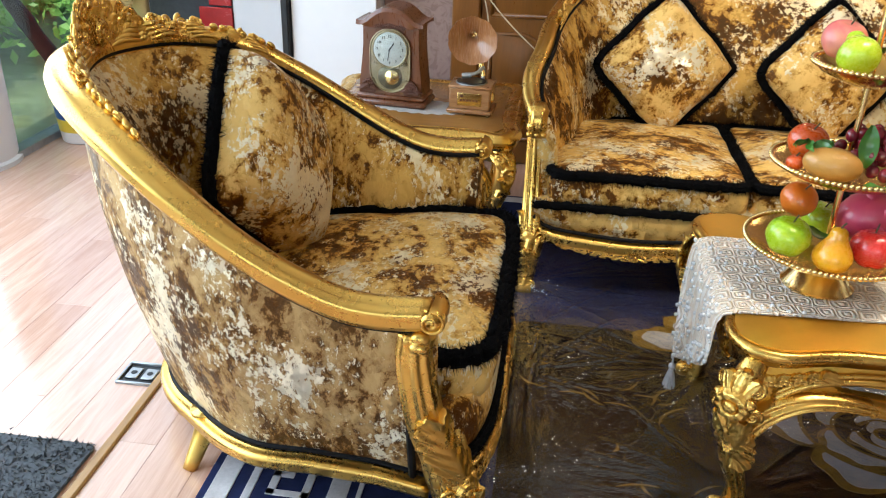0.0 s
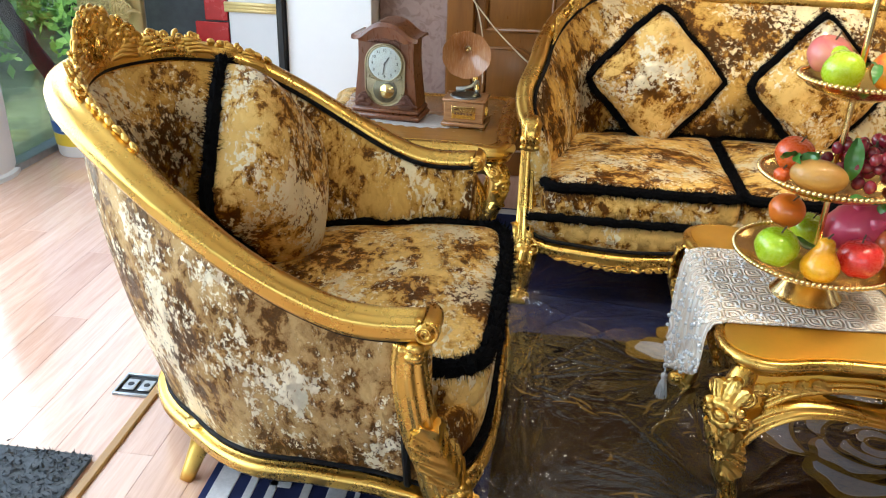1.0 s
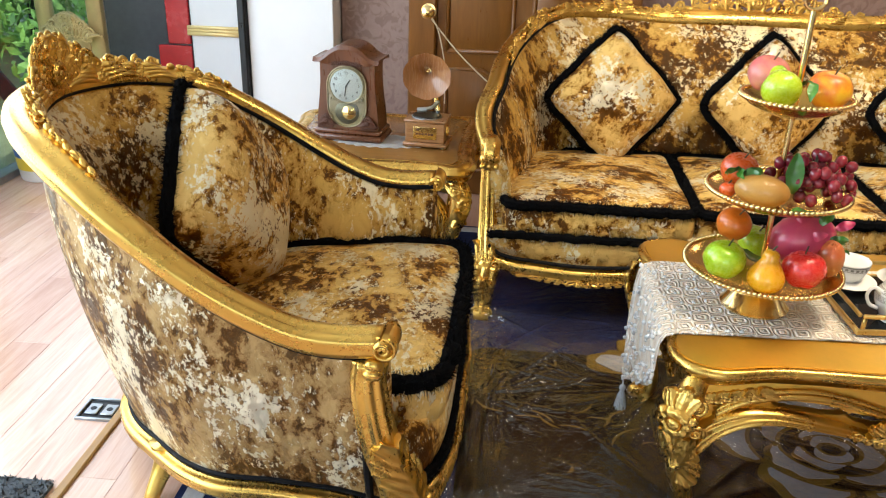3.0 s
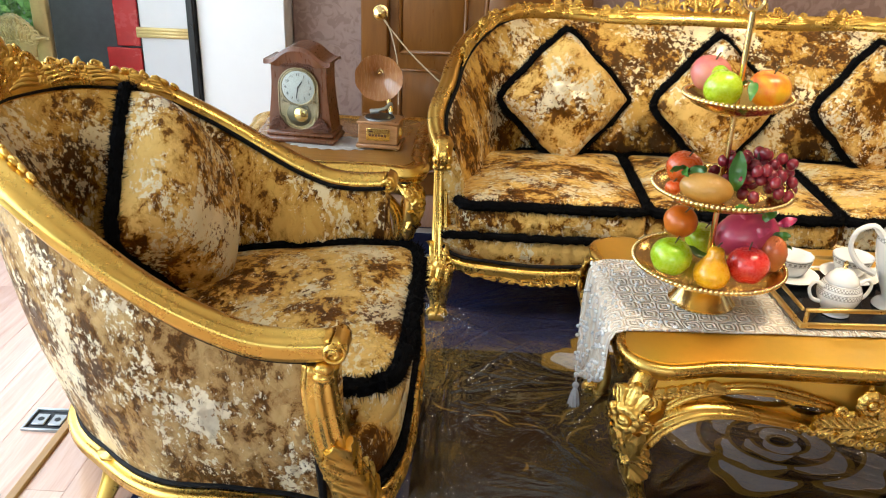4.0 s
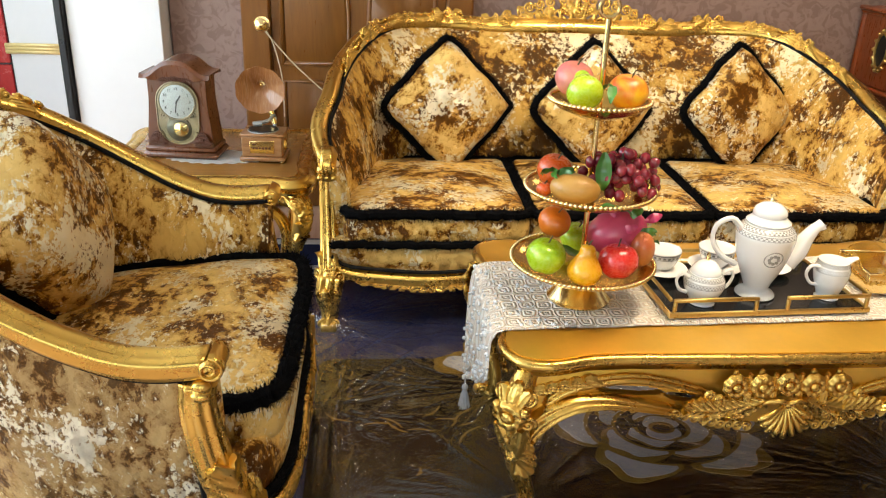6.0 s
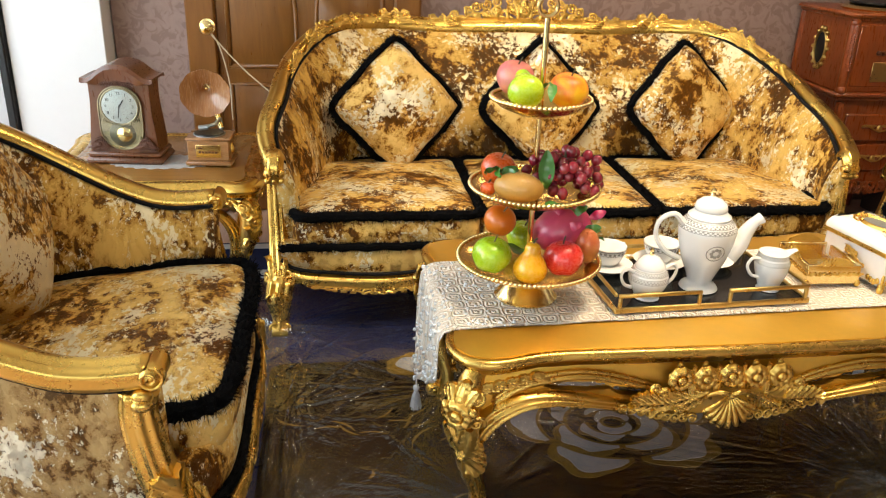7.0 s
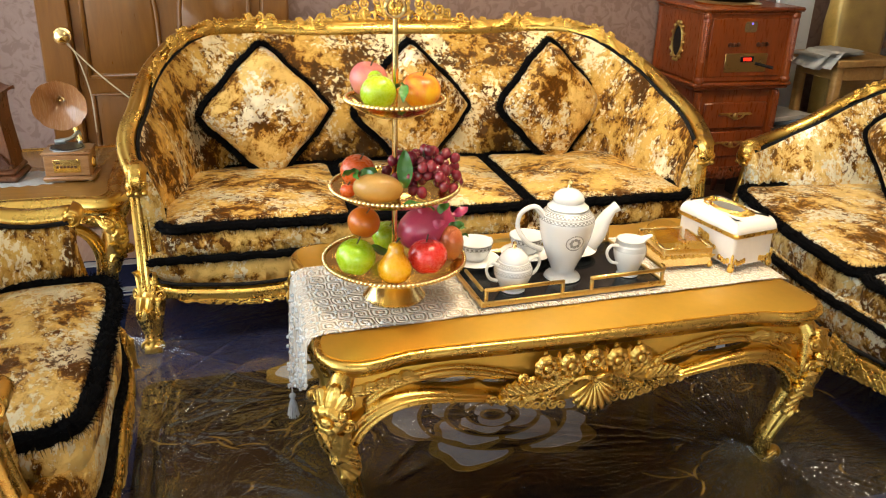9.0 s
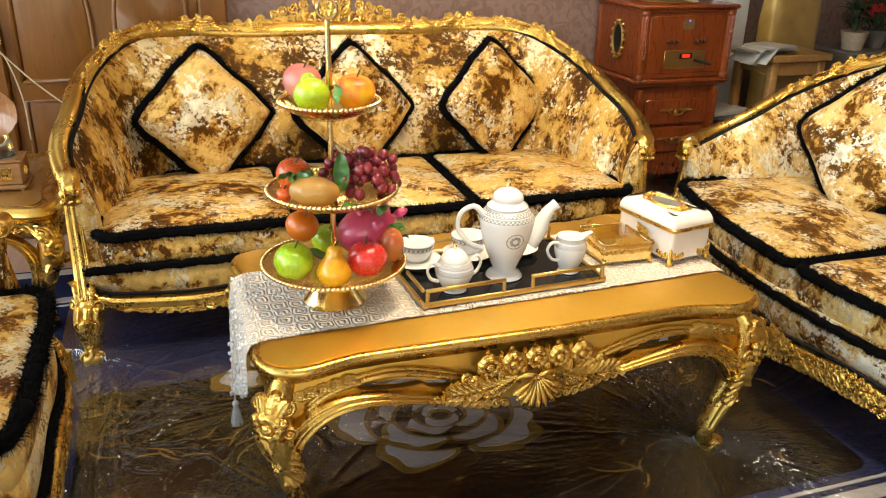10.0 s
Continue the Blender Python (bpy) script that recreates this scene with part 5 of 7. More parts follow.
def pillow(m, size, seed, label, group, cloth=None, plump=1.0):
    """A square cushion with pinched corners, in the x-z plane, front towards -y, edged with fur."""
    h = size / 2
    n = 22
    ob = empty("throw_pillow", m, label, "pillow", group)
    k = Kit()
    rng = random.Random(seed)
    ox = rng.uniform(0, 50)
    for sgn in (-1, 1):
        pts = np.zeros((n, n, 3))
        for i in range(n):
            for j in range(n):
                s, t = 2 * i / (n - 1) - 1, 2 * j / (n - 1) - 1
                e = (1 - s ** 4) * (1 - t ** 4)
                puff = plump * 0.085 * size / 0.45 * max(0, e) ** 0.55
                px, pz = pillow_xy(s, t, h)
                pts[i, j] = (px, sgn * (1 if sgn < 0 else min(1, 1.3 - .6 * plump)) * (puff + 0.008 * noise.noise((px * 9 + ox, pz * 9, sgn)) * e), pz)
        k.grid(pts)
    body = part("cover", k, cloth or VELVET_B, ob)
    s = np.linspace(-1, 1, 18)
    line = [(t, -1) for t in s] + [(1, t) for t in s[1:]] + [(-t, 1) for t in s[1:]] + [(-1, -t) for t in s[1:]]
    edge = np.array([(*pillow_xy(px, pz, h)[:1], 0, pillow_xy(px, pz, h)[1]) for px, pz in line])
    part("fringe", fur(edge, 0.016, 5000, 0.020, seed), FRINGE, ob, "black fur edging")
    return ob


CHAIR_H = [(0, .580), (.04, .572), (.075, .580), (.12, .622), (.167, .682), (.216, .752), (.276, .83), (.327, .872), (.39, .895), (.5, .905)]
SOFA_H = [(0, .598), (.012, .604), (.035, .640), (.065, .690), (.105, .748), (.146, .800), (.187, .85), (.23, .9), (.269, .922), (.325, .918), (.4, .905), (.5, .91)]
chair = tub_seat("tub_armchair", pose(-.15, 1.897, 0, 0, 0, 90), "gilded carved tub armchair in mottled gold velvet", "armchair", .93, .862, .465, .585, CHAIR_H, 1,
                 .10, .12, .070, (.05, .115), (.095, -.052, .64), (.34, .180), 11)
sofa = tub_seat("three_seat_sofa", pose(1.0, 2.655, 0), "long gilded carved sofa in mottled gold velvet with three cushions", "sofa", 2.0, .91, .5, .6, SOFA_H, 3,
                .11, .26, .0, (.03, .06), (.05, -.035, .60), (.62, .13), 23, .035, 6)
LOVE_H = [(0, .565), (.02, .570), (.05, .588), (.085, .640), (.125, .715), (.165, .775), (.21, .83), (.25, .88), (.285, .91), (.34, .915), (.42, .905), (.5, .91)]
sofa_b = tub_seat("two_seat_sofa", pose(2.22, 1.86, 0, 0, 0, -90), "gilded carved sofa in pale gold velvet with two seat cushions", "sofa", 1.72, .88, .5, .6, LOVE_H, 2,
                  .11, .26, .16, (.03, .06), (.06, -.03, .60), (.5, .12), 37, .04, 5, cloth=VELVET_C)
for i, x in enumerate((-.562, .010, .602)):
    pillow(pose(1.0 + x, 3.215, .640, -20, 45, 0), .40, 50 + i, "square gold velvet pillow with black fur edge set on its corner", "sofa pillows")
pillow(pose(-.665, 1.995, .620, 0, 0, 73) @ pose(0, 0, 0, -21, 45, 0), .45, 60, "gold velvet pillow with black fur edge leaning on the armchair back", "armchair pillow", None, 1.7)
pillow(pose(2.62, 2.2, .66, 0, 0, -90) @ pose(0, 0, 0, -20, 45, 0), .46, 61, "pale gold velvet pillow with black fur edge", "loveseat pillow", VELVET_C)

# ---------------------------------------------------------------- coffee table
def table_outline(x0, x1, y0, y1, n=200):
    """Serpentine edge: a broad round lobe at each corner, then a step back to long flat sides."""
    cx, cy, a, b = (x0 + x1) / 2, (y0 + y1) / 2, (x1 - x0) / 2, (y1 - y0) / 2
    q = min(1.0, a / .5)
    quarter = [(-a + .014, 0), (-a + .014, -b + .20), (-a + .010, -b + .155), (-a + .001, -b + .105), (-a + .006, -b + .055), (-a + .034 * q, -b + .018), (-a + .080 * q, -b),
               (-a + .125 * q, -b + .003), (-a + .170 * q, -b + .015), (-a + .215 * q, -b + .023), (-a + .27 * q, -b + .025), (-a + .42 * q, -b + .023), (0, -b + .020)]
    way = quarter + [(-x, y) for x, y in quarter[-2::-1]]
    way += [(x, -y) for x, y in way[-2:0:-1]]
    c = ease(way + way[:1], n * 4)
    d = np.r_[0, np.cumsum(np.hypot(*np.diff(c, axis=0).T))]
    o = np.stack([np.interp(np.linspace(0, d[-1], n + 1)[:-1], d, c[:, i]) for i in (0, 1)], 1)
    return o + (cx, cy)


def leg_band(points, sx, sy):
    """A reeded band through (x, z, half width, y), mirrored by sx and sy."""
    way = ease(points, 64)
    tz = np.gradient(way[:, :2], axis=0)
    tz /= np.linalg.norm(tz, axis=1)[:, None]
    deep = np.interp(np.linspace(0, 1, 64), [0, .3, .6, 1], [.012, .018, .030, .022])
    rows = []
    for (px, pz, hw, py), (ux, uz), dp in zip(way, tz, deep):
        row = []
        for cc in np.linspace(-1, 1, 17):
            f = dp * (1 - .55 * cc * cc) + .0042 * math.cos(3 * math.pi * cc)
            row.append((sx * (px - uz * hw * cc), sy * (py + f), pz + ux * hw * cc))
        for cc in (1, 0, -1):
            row.append((sx * (px - uz * hw * cc), sy * (py - dp * (1.1 if cc == 0 else .6)), pz + ux * hw * cc))
        rows.append(row)
    k = Kit().grid(np.array(rows), False, True)
    k.f.append(tuple(63 * 20 + j for j in range(20)))
    return k


def coffee_table():
    t = empty("coffee_table", pose(1.0625, 1.893, 0), "long gilded carved coffee table with cabriole legs", "table")
    o = table_outline(-.6375, .6375, -.345, .345)
    part("tabletop", Kit().slab(o, [(-.016, .470), (-.016, .4895), (-.018, .490)], 0, 1), GOLD_DARK, t)
    part("edge_moulding", Kit().slab(o, [(-.040, .440), (-.026, .441), (-.020, .447), (-.019, .453), (-.013, .457), (-.013, .462), (-.004, .465), (.002, .472), (.002, .480), (-.004, .487), (-.012, .4885), (-.020, .482)], 0, 1), GOLD, t)
    for sy in (-1, 1):
        # satin apron with slots under the top
        half = ease([(0, .292), (.10, .300), (.21, .324), (.31, .352), (.41, .366), (.49, .352), (.545, .31)], 50)
        n, nv = 157, 33
        X = np.linspace(-.585, .585, n)
        low = np.interp(np.abs(X), half[:, 0], half[:, 1])
        yy = lambda x: sy * (.296 - .010 * np.cos(x / .58 * math.pi))
        pts = np.array([np.c_[X, yy(X) + sy * .008 * math.sin(math.pi * v), low + (.446 - low) * v] for v in np.linspace(0, 1, nv)])
        slot = lambda x, z: ((abs(x) - .348) / .078) ** 2 + ((z - .396 + .10 * (.348 - abs(x))) / .013) ** 2 < 1 or ((abs(x) - .226) / .044) ** 2 + ((z - .372 + .22 * (.226 - abs(x))) / .012) ** 2 < 1
        fs = []
        flat = pts.reshape(-1, 3)
        for j in range(nv - 1):
            for i in range(n - 1):
                q = (j * n + i, j * n + i + 1, (j + 1) * n + i + 1, (j + 1) * n + i)
                mid = flat[list(q)].mean(0)
                if not slot(mid[0], mid[2]):
                    fs.append(q)
                    fs.append(tuple(w + n * nv for w in q[::-1]))
        part("apron", Kit().add(np.vstack([flat, flat - (0, sy * .02, 0)]), fs), GOLD_DARK, t)
        turned = (Matrix() if sy < 0 else Matrix.Rotation(math.pi, 4, 'Z')) @ Matrix.Translation((0, -.306, 0))
        # row of rosettes over a shell, with leaves and curls falling to both sides
        c = Kit()
        for q in range(5):
            part("rosette", Kit().put(ROSE, turned @ at2(-.118 + .059 * q, .413 + .004 * (q == 2), .030, 0, -.016)), GOLD, t)
            c.put(LEAF, at2(-.118 + .059 * q, .428, .026, 0, -.006))
        for q in range(4):
            c.put(LEAF_SLIM, at2(-.0885 + .059 * q, .415, .036, 0, -.012))
            c.put(LEAF, at2(-.0885 + .059 * q, .402, .036, 180, -.016))
        part("shell", Kit().put(SHELL, turned @ at2(0, .374, .080, 0, -.014)), GOLD, t)
        for side in (-1, 1):
            for f in range(3):
                c.put(ACANTHUS, at2(side * (.045 + .045 * f), .378 - .010 * f, .095, side * (118 - 14 * f), -.008 - .004 * f) @ Matrix.Diagonal((.8, .6, 1, 1)))
            for px, pz, rr in ((.150, .372, .020), (.190, .356, .018), (.172, .388, .014), (.105, .340, .015)):
                c.put(ROSE, at2(side * px, pz, rr, 0, -.014))
            for q in range(9):
                px = .070 + .021 * q
                c.put(VOL_L if (side > 0) == (q % 2 == 0) else VOL_R, at2(side * px, float(np.interp(px, half[:, 0], half[:, 1])) + .004, .013, 55 * q * side, -.006))
            for q in range(5):
                c.put(VOL_L if side > 0 else VOL_R, at2(side * (.085 + .030 * q), .352 + .004 * q, .013, 50 * q * side, -.012))
            # leaf scrolls in the spandrel and curls under the arch
            for q in range(6):
                c.put(LEAF, at2(side * (.420 + .027 * q), .420 - .004 * q, .050, side * (72 + 4 * q), -.006))
            for q in range(9):
                px = .335 + .021 * q
                pz = float(np.interp(px, half[:, 0], half[:, 1]))
                c.put(VOL_L if side > 0 else VOL_R, at2(side * px, pz - .016, .010, 40 * q, .006))
                if q % 2:
                    c.put(LEAF_SLIM, at2(side * px, pz - .004, .030, 180 - side * 50, .006))
        tagged(part("apron_carving", Kit().put(c, turned), GOLD, t, "gilded leaves and curls over the apron"), kind="stuff")
        for sx in (-1, 1):
            # moulded band that sweeps from the apron's arch down into the leg
            k = leg_band([(.08, .304, .010, .288), (.20, .329, .012, .296), (.30, .354, .014, .306), (.40, .372, .018, .312), (.480, .366, .023, .314), (.544, .328, .028, .312), (.580, .265, .029, .304),
                          (.583, .20, .027, .294), (.566, .14, .022, .282), (.552, .085, .019, .274), (.558, .038, .019, .270), (.572, .012, .014, .270)], sx, sy)
            d = Vector((sx, sy * .8, 0)).normalized()
            k.tube([(sx * .568, sy * .250, .022), (sx * .571, sy * .276, .024), (sx * .572, sy * .300, .022)], [.013, .021, .013], 12)
            k.ball((sx * .590, sy * .276, .030), (.024, .022, .022), 12, 8)
            for q in (-1, 1):
                k.put(VOL_L if q > 0 else VOL_R, Matrix.Translation((sx * .584, sy * (.276 + q * .018), .032)) @ Matrix.Rotation(0 if q * sy > 0 else math.pi, 4, 'Z') @ Matrix.Diagonal((.018, .018, .018, 1)))
            part("leg", k, GOLD, t)
            up = ease([(.14, .350), (.18, .378), (.25, .404), (.34, .423), (.43, .418), (.49, .400), (.54, .366)], 30)
            for dz, rr in ((0, .008), (.013, .005)):
                part("moulding", Kit().tube(np.c_[sx * up[:, 0], yy(up[:, 0]) + sy * .012, up[:, 1] + dz], rr, 8), GOLD, t)
            # carved knee that hangs from the corner of the top
            pth = ease([(sx * .572, sy * .292, .452), (sx * .594, sy * .312, .405), (sx * .598, sy * .314, .335), (sx * .584, sy * .304, .26), (sx * .556, sy * .288, .18)], 24)
            r = np.interp(np.linspace(0, 1, 24), [0, .25, .55, .8, 1], [.022, .030, .032, .028, .016])
            c = Kit()
            for tn, px, z0, sz in ((-22, -.016, .384, .050), (22, .016, .384, .050), (0, 0, .386, .060)):
                c.put(LEAF, at2(px, z0, sz, tn, -.004) @ Matrix.Diagonal((1.15, .9, 1, 1)))
            c.put(ACANTHUS, at2(0, .338, .150, 180, .006) @ Matrix.Diagonal((.95, .55, 1, 1)))
            for tn, px in ((-16, -.024), (16, .024)):
                c.put(LEAF, at2(px, .330, .10, 180 + tn, .006))
            for side in (-1, 1):
                c.put(VOL_L if side > 0 else VOL_R, at2(side * .040, .345, .018, 30 * side, -.004))
                c.put(VOL_L if side > 0 else VOL_R, at2(side * .036, .405, .016, 120 * side, -.004))
                c.put(VOL_L if side > 0 else VOL_R, at2(side * .026, .285, .014, 70 * side, -.004))
                c.ball((side * .030, -.012, .375), .012, 8, 6)
            c.put(ROSE, at2(0, .362, .036, 0, -.010))
            knee = Kit().tube(pth, r, 16, up=(d.x, d.y, 0))
            kn = part("knee", knee, GOLD, t)
            part("leg_carving", wrap(c, pth, np.full(24, .032), (sx * .75, sy), .90, 2.6), GOLD, kn, "gilded blossoms and leaves on the knee")
        # end aprons
    for sx in (-1, 1):
        Y = np.linspace(-.26, .26, 25)
        low = .36 - .04 * np.cos(Y / .26 * math.pi / 2) + .05 * np.abs(Y / .26) ** 2
        pts = np.array([np.c_[np.full(25, sx * .590), Y, low + (.446 - low) * v] for v in (0, .5, 1)] + [np.c_[np.full(25, sx * .570), Y, low + (.446 - low) * v] for v in (1, .5, 0)])
        part("end_apron", Kit().grid(pts, True), GOLD, t)
        part("end_carving", Kit().put(crest(.3, .08, 75), Matrix.Translation((sx * .593, 0, .355)) @ Matrix.Rotation(sx * math.pi / 2, 4, 'Z')), GOLD, t)
    return t


coffee_table()
# ---------------------------------------------------------------- runner on the table
def runner_material():
    mat, nt, bs = nodes_of("embossed_satin_runner")
    vec = coords(nt)
    wn = nt.nodes.new("ShaderNodeTexNoise")
    wn.inputs["Scale"].default_value, wn.inputs["Detail"].default_value = 22.0, 2.0
    nt.links.new(vec, wn.inputs["Vector"])
    wa = nt.nodes.new("ShaderNodeVectorMath")
    wa.operation = 'MULTIPLY_ADD'
    nt.links.new(wn.outputs["Color"], wa.inputs[0])
    wa.inputs[1].default_value = (0.016, 0.016, 0.016)
    nt.links.new(vec, wa.inputs[2])
    # quilted squares, each a nest of rounded rings
    sep = nt.nodes.new("ShaderNodeSeparateXYZ")
    nt.links.new(wa.outputs[0], sep.inputs[0])
    cells = []
    for axis in (sep.outputs[0], sep.outputs[1]):
        f = math_node(nt, 'FRACT', math_node(nt, 'MULTIPLY', axis, 24.0), 0.0)
        cells.append(math_node(nt, 'POWER', math_node(nt, 'MULTIPLY', math_node(nt, 'ABSOLUTE', math_node(nt, 'SUBTRACT', f, 0.5), 0.0), 2.0), 4.0))
    nest = math_node(nt, 'POWER', math_node(nt, 'ADD', cells[0], cells[1]), 0.25)
    ring = math_node(nt, 'SINE', math_node(nt, 'MULTIPLY', nest, 13.0), 0.0)
    fine = noise_tex(nt, vec, 90, 4)
    h = math_node(nt, 'ADD', math_node(nt, 'MULTIPLY', ring, 0.5), math_node(nt, 'MULTIPLY', fine, 0.5))
    nt.links.new(ramp(nt, h, [(0.0, (0.76, 0.63, 0.50)), (0.60, (0.93, 0.87, 0.78))]), bs.inputs["Base Color"])
    bs.inputs["Roughness"].default_value = 0.38
    bs.inputs["Sheen Weight"].default_value = 0.2
    bump(nt, bs, h, 1.0, 0.005)
    return mat


RUNNER = runner_material()
PEARL = simple("pearl_bead", (0.72, 0.72, 0.72), 0.15, 0, 0.05, 30, coat=0.5)
TASSEL = simple("silver_tassel_yarn", (0.52, 0.52, 0.54), 0.7, 0, 0.2, 60)
TZ = 0.4915
rn = empty("table_runner", pose(0, 0, 0), "white embossed satin table runner with beaded pointed ends", "runner")
S, Wd = 70, 22
pts = np.zeros((S, Wd, 3))
X0, X1, Y0, Y1 = .432, 1.690, 1.685, 2.055
drop = .27
total = drop * 2 + X1 - X0
for i in range(S):
    s = total * i / (S - 1)
    for j in range(Wd):
        w = 2 * j / (Wd - 1) - 1
        y = (Y0 + Y1) / 2 + w * (Y1 - Y0) / 2
        over = drop - s if s < drop else (s - (total - drop) if s > total - drop else 0)
        edge = -1 if s < drop else 1
        if over > 0:
            q = over / drop
            half = (1 - .85 * max(0, q - .55) / .45) if q > .55 else 1
            y = (Y0 + Y1) / 2 + (w * half + .45 * (1 - half)) * (Y1 - Y0) / 2
            x = (X0 if edge < 0 else X1) + edge * (.018 + .014 * math.sin(w * 7) * q + .012 * q)
            z = TZ + .004 - over + .012 * (1 - q)
        else:
            x, z = X0 + (s - drop), TZ + .004 + .0012 * math.sin(s * 31 + w * 5)
            x = min(max(x, X0), X1)
        pts[i, j] = (x, y + .045 * (x - X0), z)
for _ in range(2):
    pts[1:-1] = (pts[:-2] + 2 * pts[1:-1] + pts[2:]) / 4
k = Kit().grid(pts)
k.grid(pts - (0, 0, .0025))
part("cloth", k, RUNNER, rn)
rng = random.Random(3)
k = Kit()
for q in range(240):
    i, j = rng.randrange(0, 17), rng.randrange(0, Wd)
    jig = (pts[min(i + 1, S - 1), j] - pts[i, j]) * rng.random()
    k.ball(tuple(pts[i, j] + jig + (-.003, rng.uniform(-.006, .006), 0)), rng.choice((.0034, .0042, .0055)), 7, 5)
tagged(part("bead_trim", k, PEARL, rn, "white pearl beads"), kind="stuff")
for xe, sgn in ((X0, -1), (X1, 1)):
    ym, xt = (Y0 + Y1) / 2 + .45 * (Y1 - Y0) / 2 + (.057 if sgn > 0 else 0), xe + sgn * .036
    zt = TZ - drop
    k = Kit().tube([(xt, ym, zt + .01), (xt, ym - .004, zt - .04)], .002, 6)
    k.ball((xt, ym - .004, zt - .045), .009, 10, 8)
    rg = np.random.default_rng(5)
    for q in range(40):
        a, r = rg.uniform(0, TAU), rg.uniform(.004, .016)
        k.tube([(xt, ym - .004, zt - .046), (xt + r * .6 * math.cos(a), ym - .004 + r * .6 * math.sin(a), zt - .07), (xt + r * math.cos(a), ym - .004 + r * math.sin(a), zt - .108)], .0016, 4)
    part("tassel", k, TASSEL, rn, "silver tassel")

# ---------------------------------------------------------------- tiered fruit stand
ST = Vector((.645, 1.84, TZ + .007))
fs = empty("fruit_stand", Matrix.Translation(ST), "three-tier gilt fruit stand with beaded rims", "fruit stand")
part("base", Kit().lathe([(.0, .0), (.074, .0), (.076, .004), (.070, .010), (.046, .045), (.026, .066), (.014, .072), (.010, .078)], 40), BRASS, fs)
part("pole", Kit().tube([(0, 0, .06), (0, 0, .655)], .0065, 14), BRASS, fs)
DISH = simple("gilt_dish", (0.72, 0.50, 0.15), 0.20, 1.0, 0.08, 8)
TIERS = ((.166, .066), (.146, .246), (.109, .448))
for r, z in TIERS:
    d = part("dish", Kit().lathe([(.008, z - .002), (r * .45, z + .003), (r * .85, z + .022), (r, z + .036), (r + .003, z + .036), (r * .86, z + .018), (r * .45, z - .001), (.008, z - .006)], 56), DISH, fs)
    nb = int(TAU * r / .0105)
    k = Kit()
    for i in range(nb):
        a = TAU * i / nb
        k.ball((r * 1.012 * math.cos(a), r * 1.012 * math.sin(a), z + .036), .0056, 7, 5)
    tagged(part("beaded_rim", k, BRASS, d, "row of gilt beads"), kind="stuff")
    part("collar", Kit().lathe([(.006, z - .012), (.013, z - .008), (.013, z + .004), (.007, z + .010)], 16), BRASS, fs)
part("ring", Kit().tube([(.021 * math.cos(a), 0, .678 + .021 * math.sin(a)) for a in np.linspace(0, TAU, 29)[:-1]], .0042, 8, closed=True), BRASS, fs)


def fruit_skin(name, a, b, spots=0.0, rough=0.28, scale=9.0):
    mat, nt, bs = nodes_of(name)
    vec = coords(nt)
    f = noise_tex(nt, vec, scale, 4, 0.55, 0.4)
    nt.links.new(ramp(nt, f, [(0.36, a), (0.64, b)]), bs.inputs["Base Color"])
    fine = noise_tex(nt, vec, 160, 3)
    nt.links.new(ramp(nt, fine, [(0.3, grey(rough * .8)), (0.7, grey(rough * 1.2))]), bs.inputs["Roughness"])
    bs.inputs["Coat Weight"].default_value = 0.6
    bs.inputs["Coat Roughness"].default_value = 0.08
    bump(nt, bs, fine, 0.15 + spots, 0.0012)
    return mat


SK_GREEN = fruit_skin("green_apple_skin", (0.26, 0.50, 0.012), (0.52, 0.68, 0.03))
SK_RED = fruit_skin("red_apple_skin", (0.62, 0.012, 0.018), (0.76, 0.06, 0.035))
SK_ORANGE = fruit_skin("orange_skin", (0.70, 0.14, 0.01), (0.75, 0.20, 0.015), 0.5, 0.4)
SK_PEAR = fruit_skin("yellow_pear_skin", (0.84, 0.33, 0.01), (0.88, 0.47, 0.02))
SK_PINK = fruit_skin("pink_peach_skin", (0.62, 0.10, 0.12), (0.70, 0.28, 0.18), 0, 0.5)
SK_PEACH = fruit_skin("orange_peach_skin", (0.82, 0.09, 0.01), (0.90, 0.50, 0.02), 0, 0.35, 16)
SK_TOMATO = fruit_skin("tomato_skin", (0.62, 0.06, 0.01), (0.68, 0.13, 0.015))
SK_KIWI = fruit_skin("kiwi_skin", (0.42, 0.20, 0.035), (0.52, 0.28, 0.06), 0.6, 0.55)
SK_GRAPE = fruit_skin("grape_skin", (0.15, 0.010, 0.02), (0.28, 0.02, 0.035), 0, 0.18)
SK_DRAGON = fruit_skin("dragon_fruit_skin", (0.48, 0.02, 0.11), (0.66, 0.09, 0.15), 0, 0.4)
SK_LEAF = fruit_skin("fruit_leaf", (0.035, 0.14, 0.012), (0.07, 0.24, 0.03), 0, 0.4)
STEM = simple("fruit_stem", (0.06, 0.05, 0.02), 0.7)


def at_stand(dx, dy, dz):
    return Matrix.Translation(ST + Vector((dx, dy, dz)))


def apple(m, r, skin, label, tilt=0):
    dent = lambda x, y, z: 1 - 0.20 * math.exp(-((1 - z) / .09)) - 0.14 * math.exp(-((1 + z) / .09)) + 0.03 * math.cos(5 * math.atan2(y, x)) * (z < -.3)
    ob = empty("artificial_fruit", m @ pose(0, 0, 0, tilt, tilt * .6, 0), label, "fruit", "fruit on the stand")
    part("flesh", Kit().ball((0, 0, 0), (r, r, r * .92), 28, 18, dent), skin, ob)
    part("stem", Kit().tube(ease([(0, 0, r * .72), (.002, 0, r * .9), (.006, .002, r * 1.12)], 6), .0018, 6), STEM, ob)


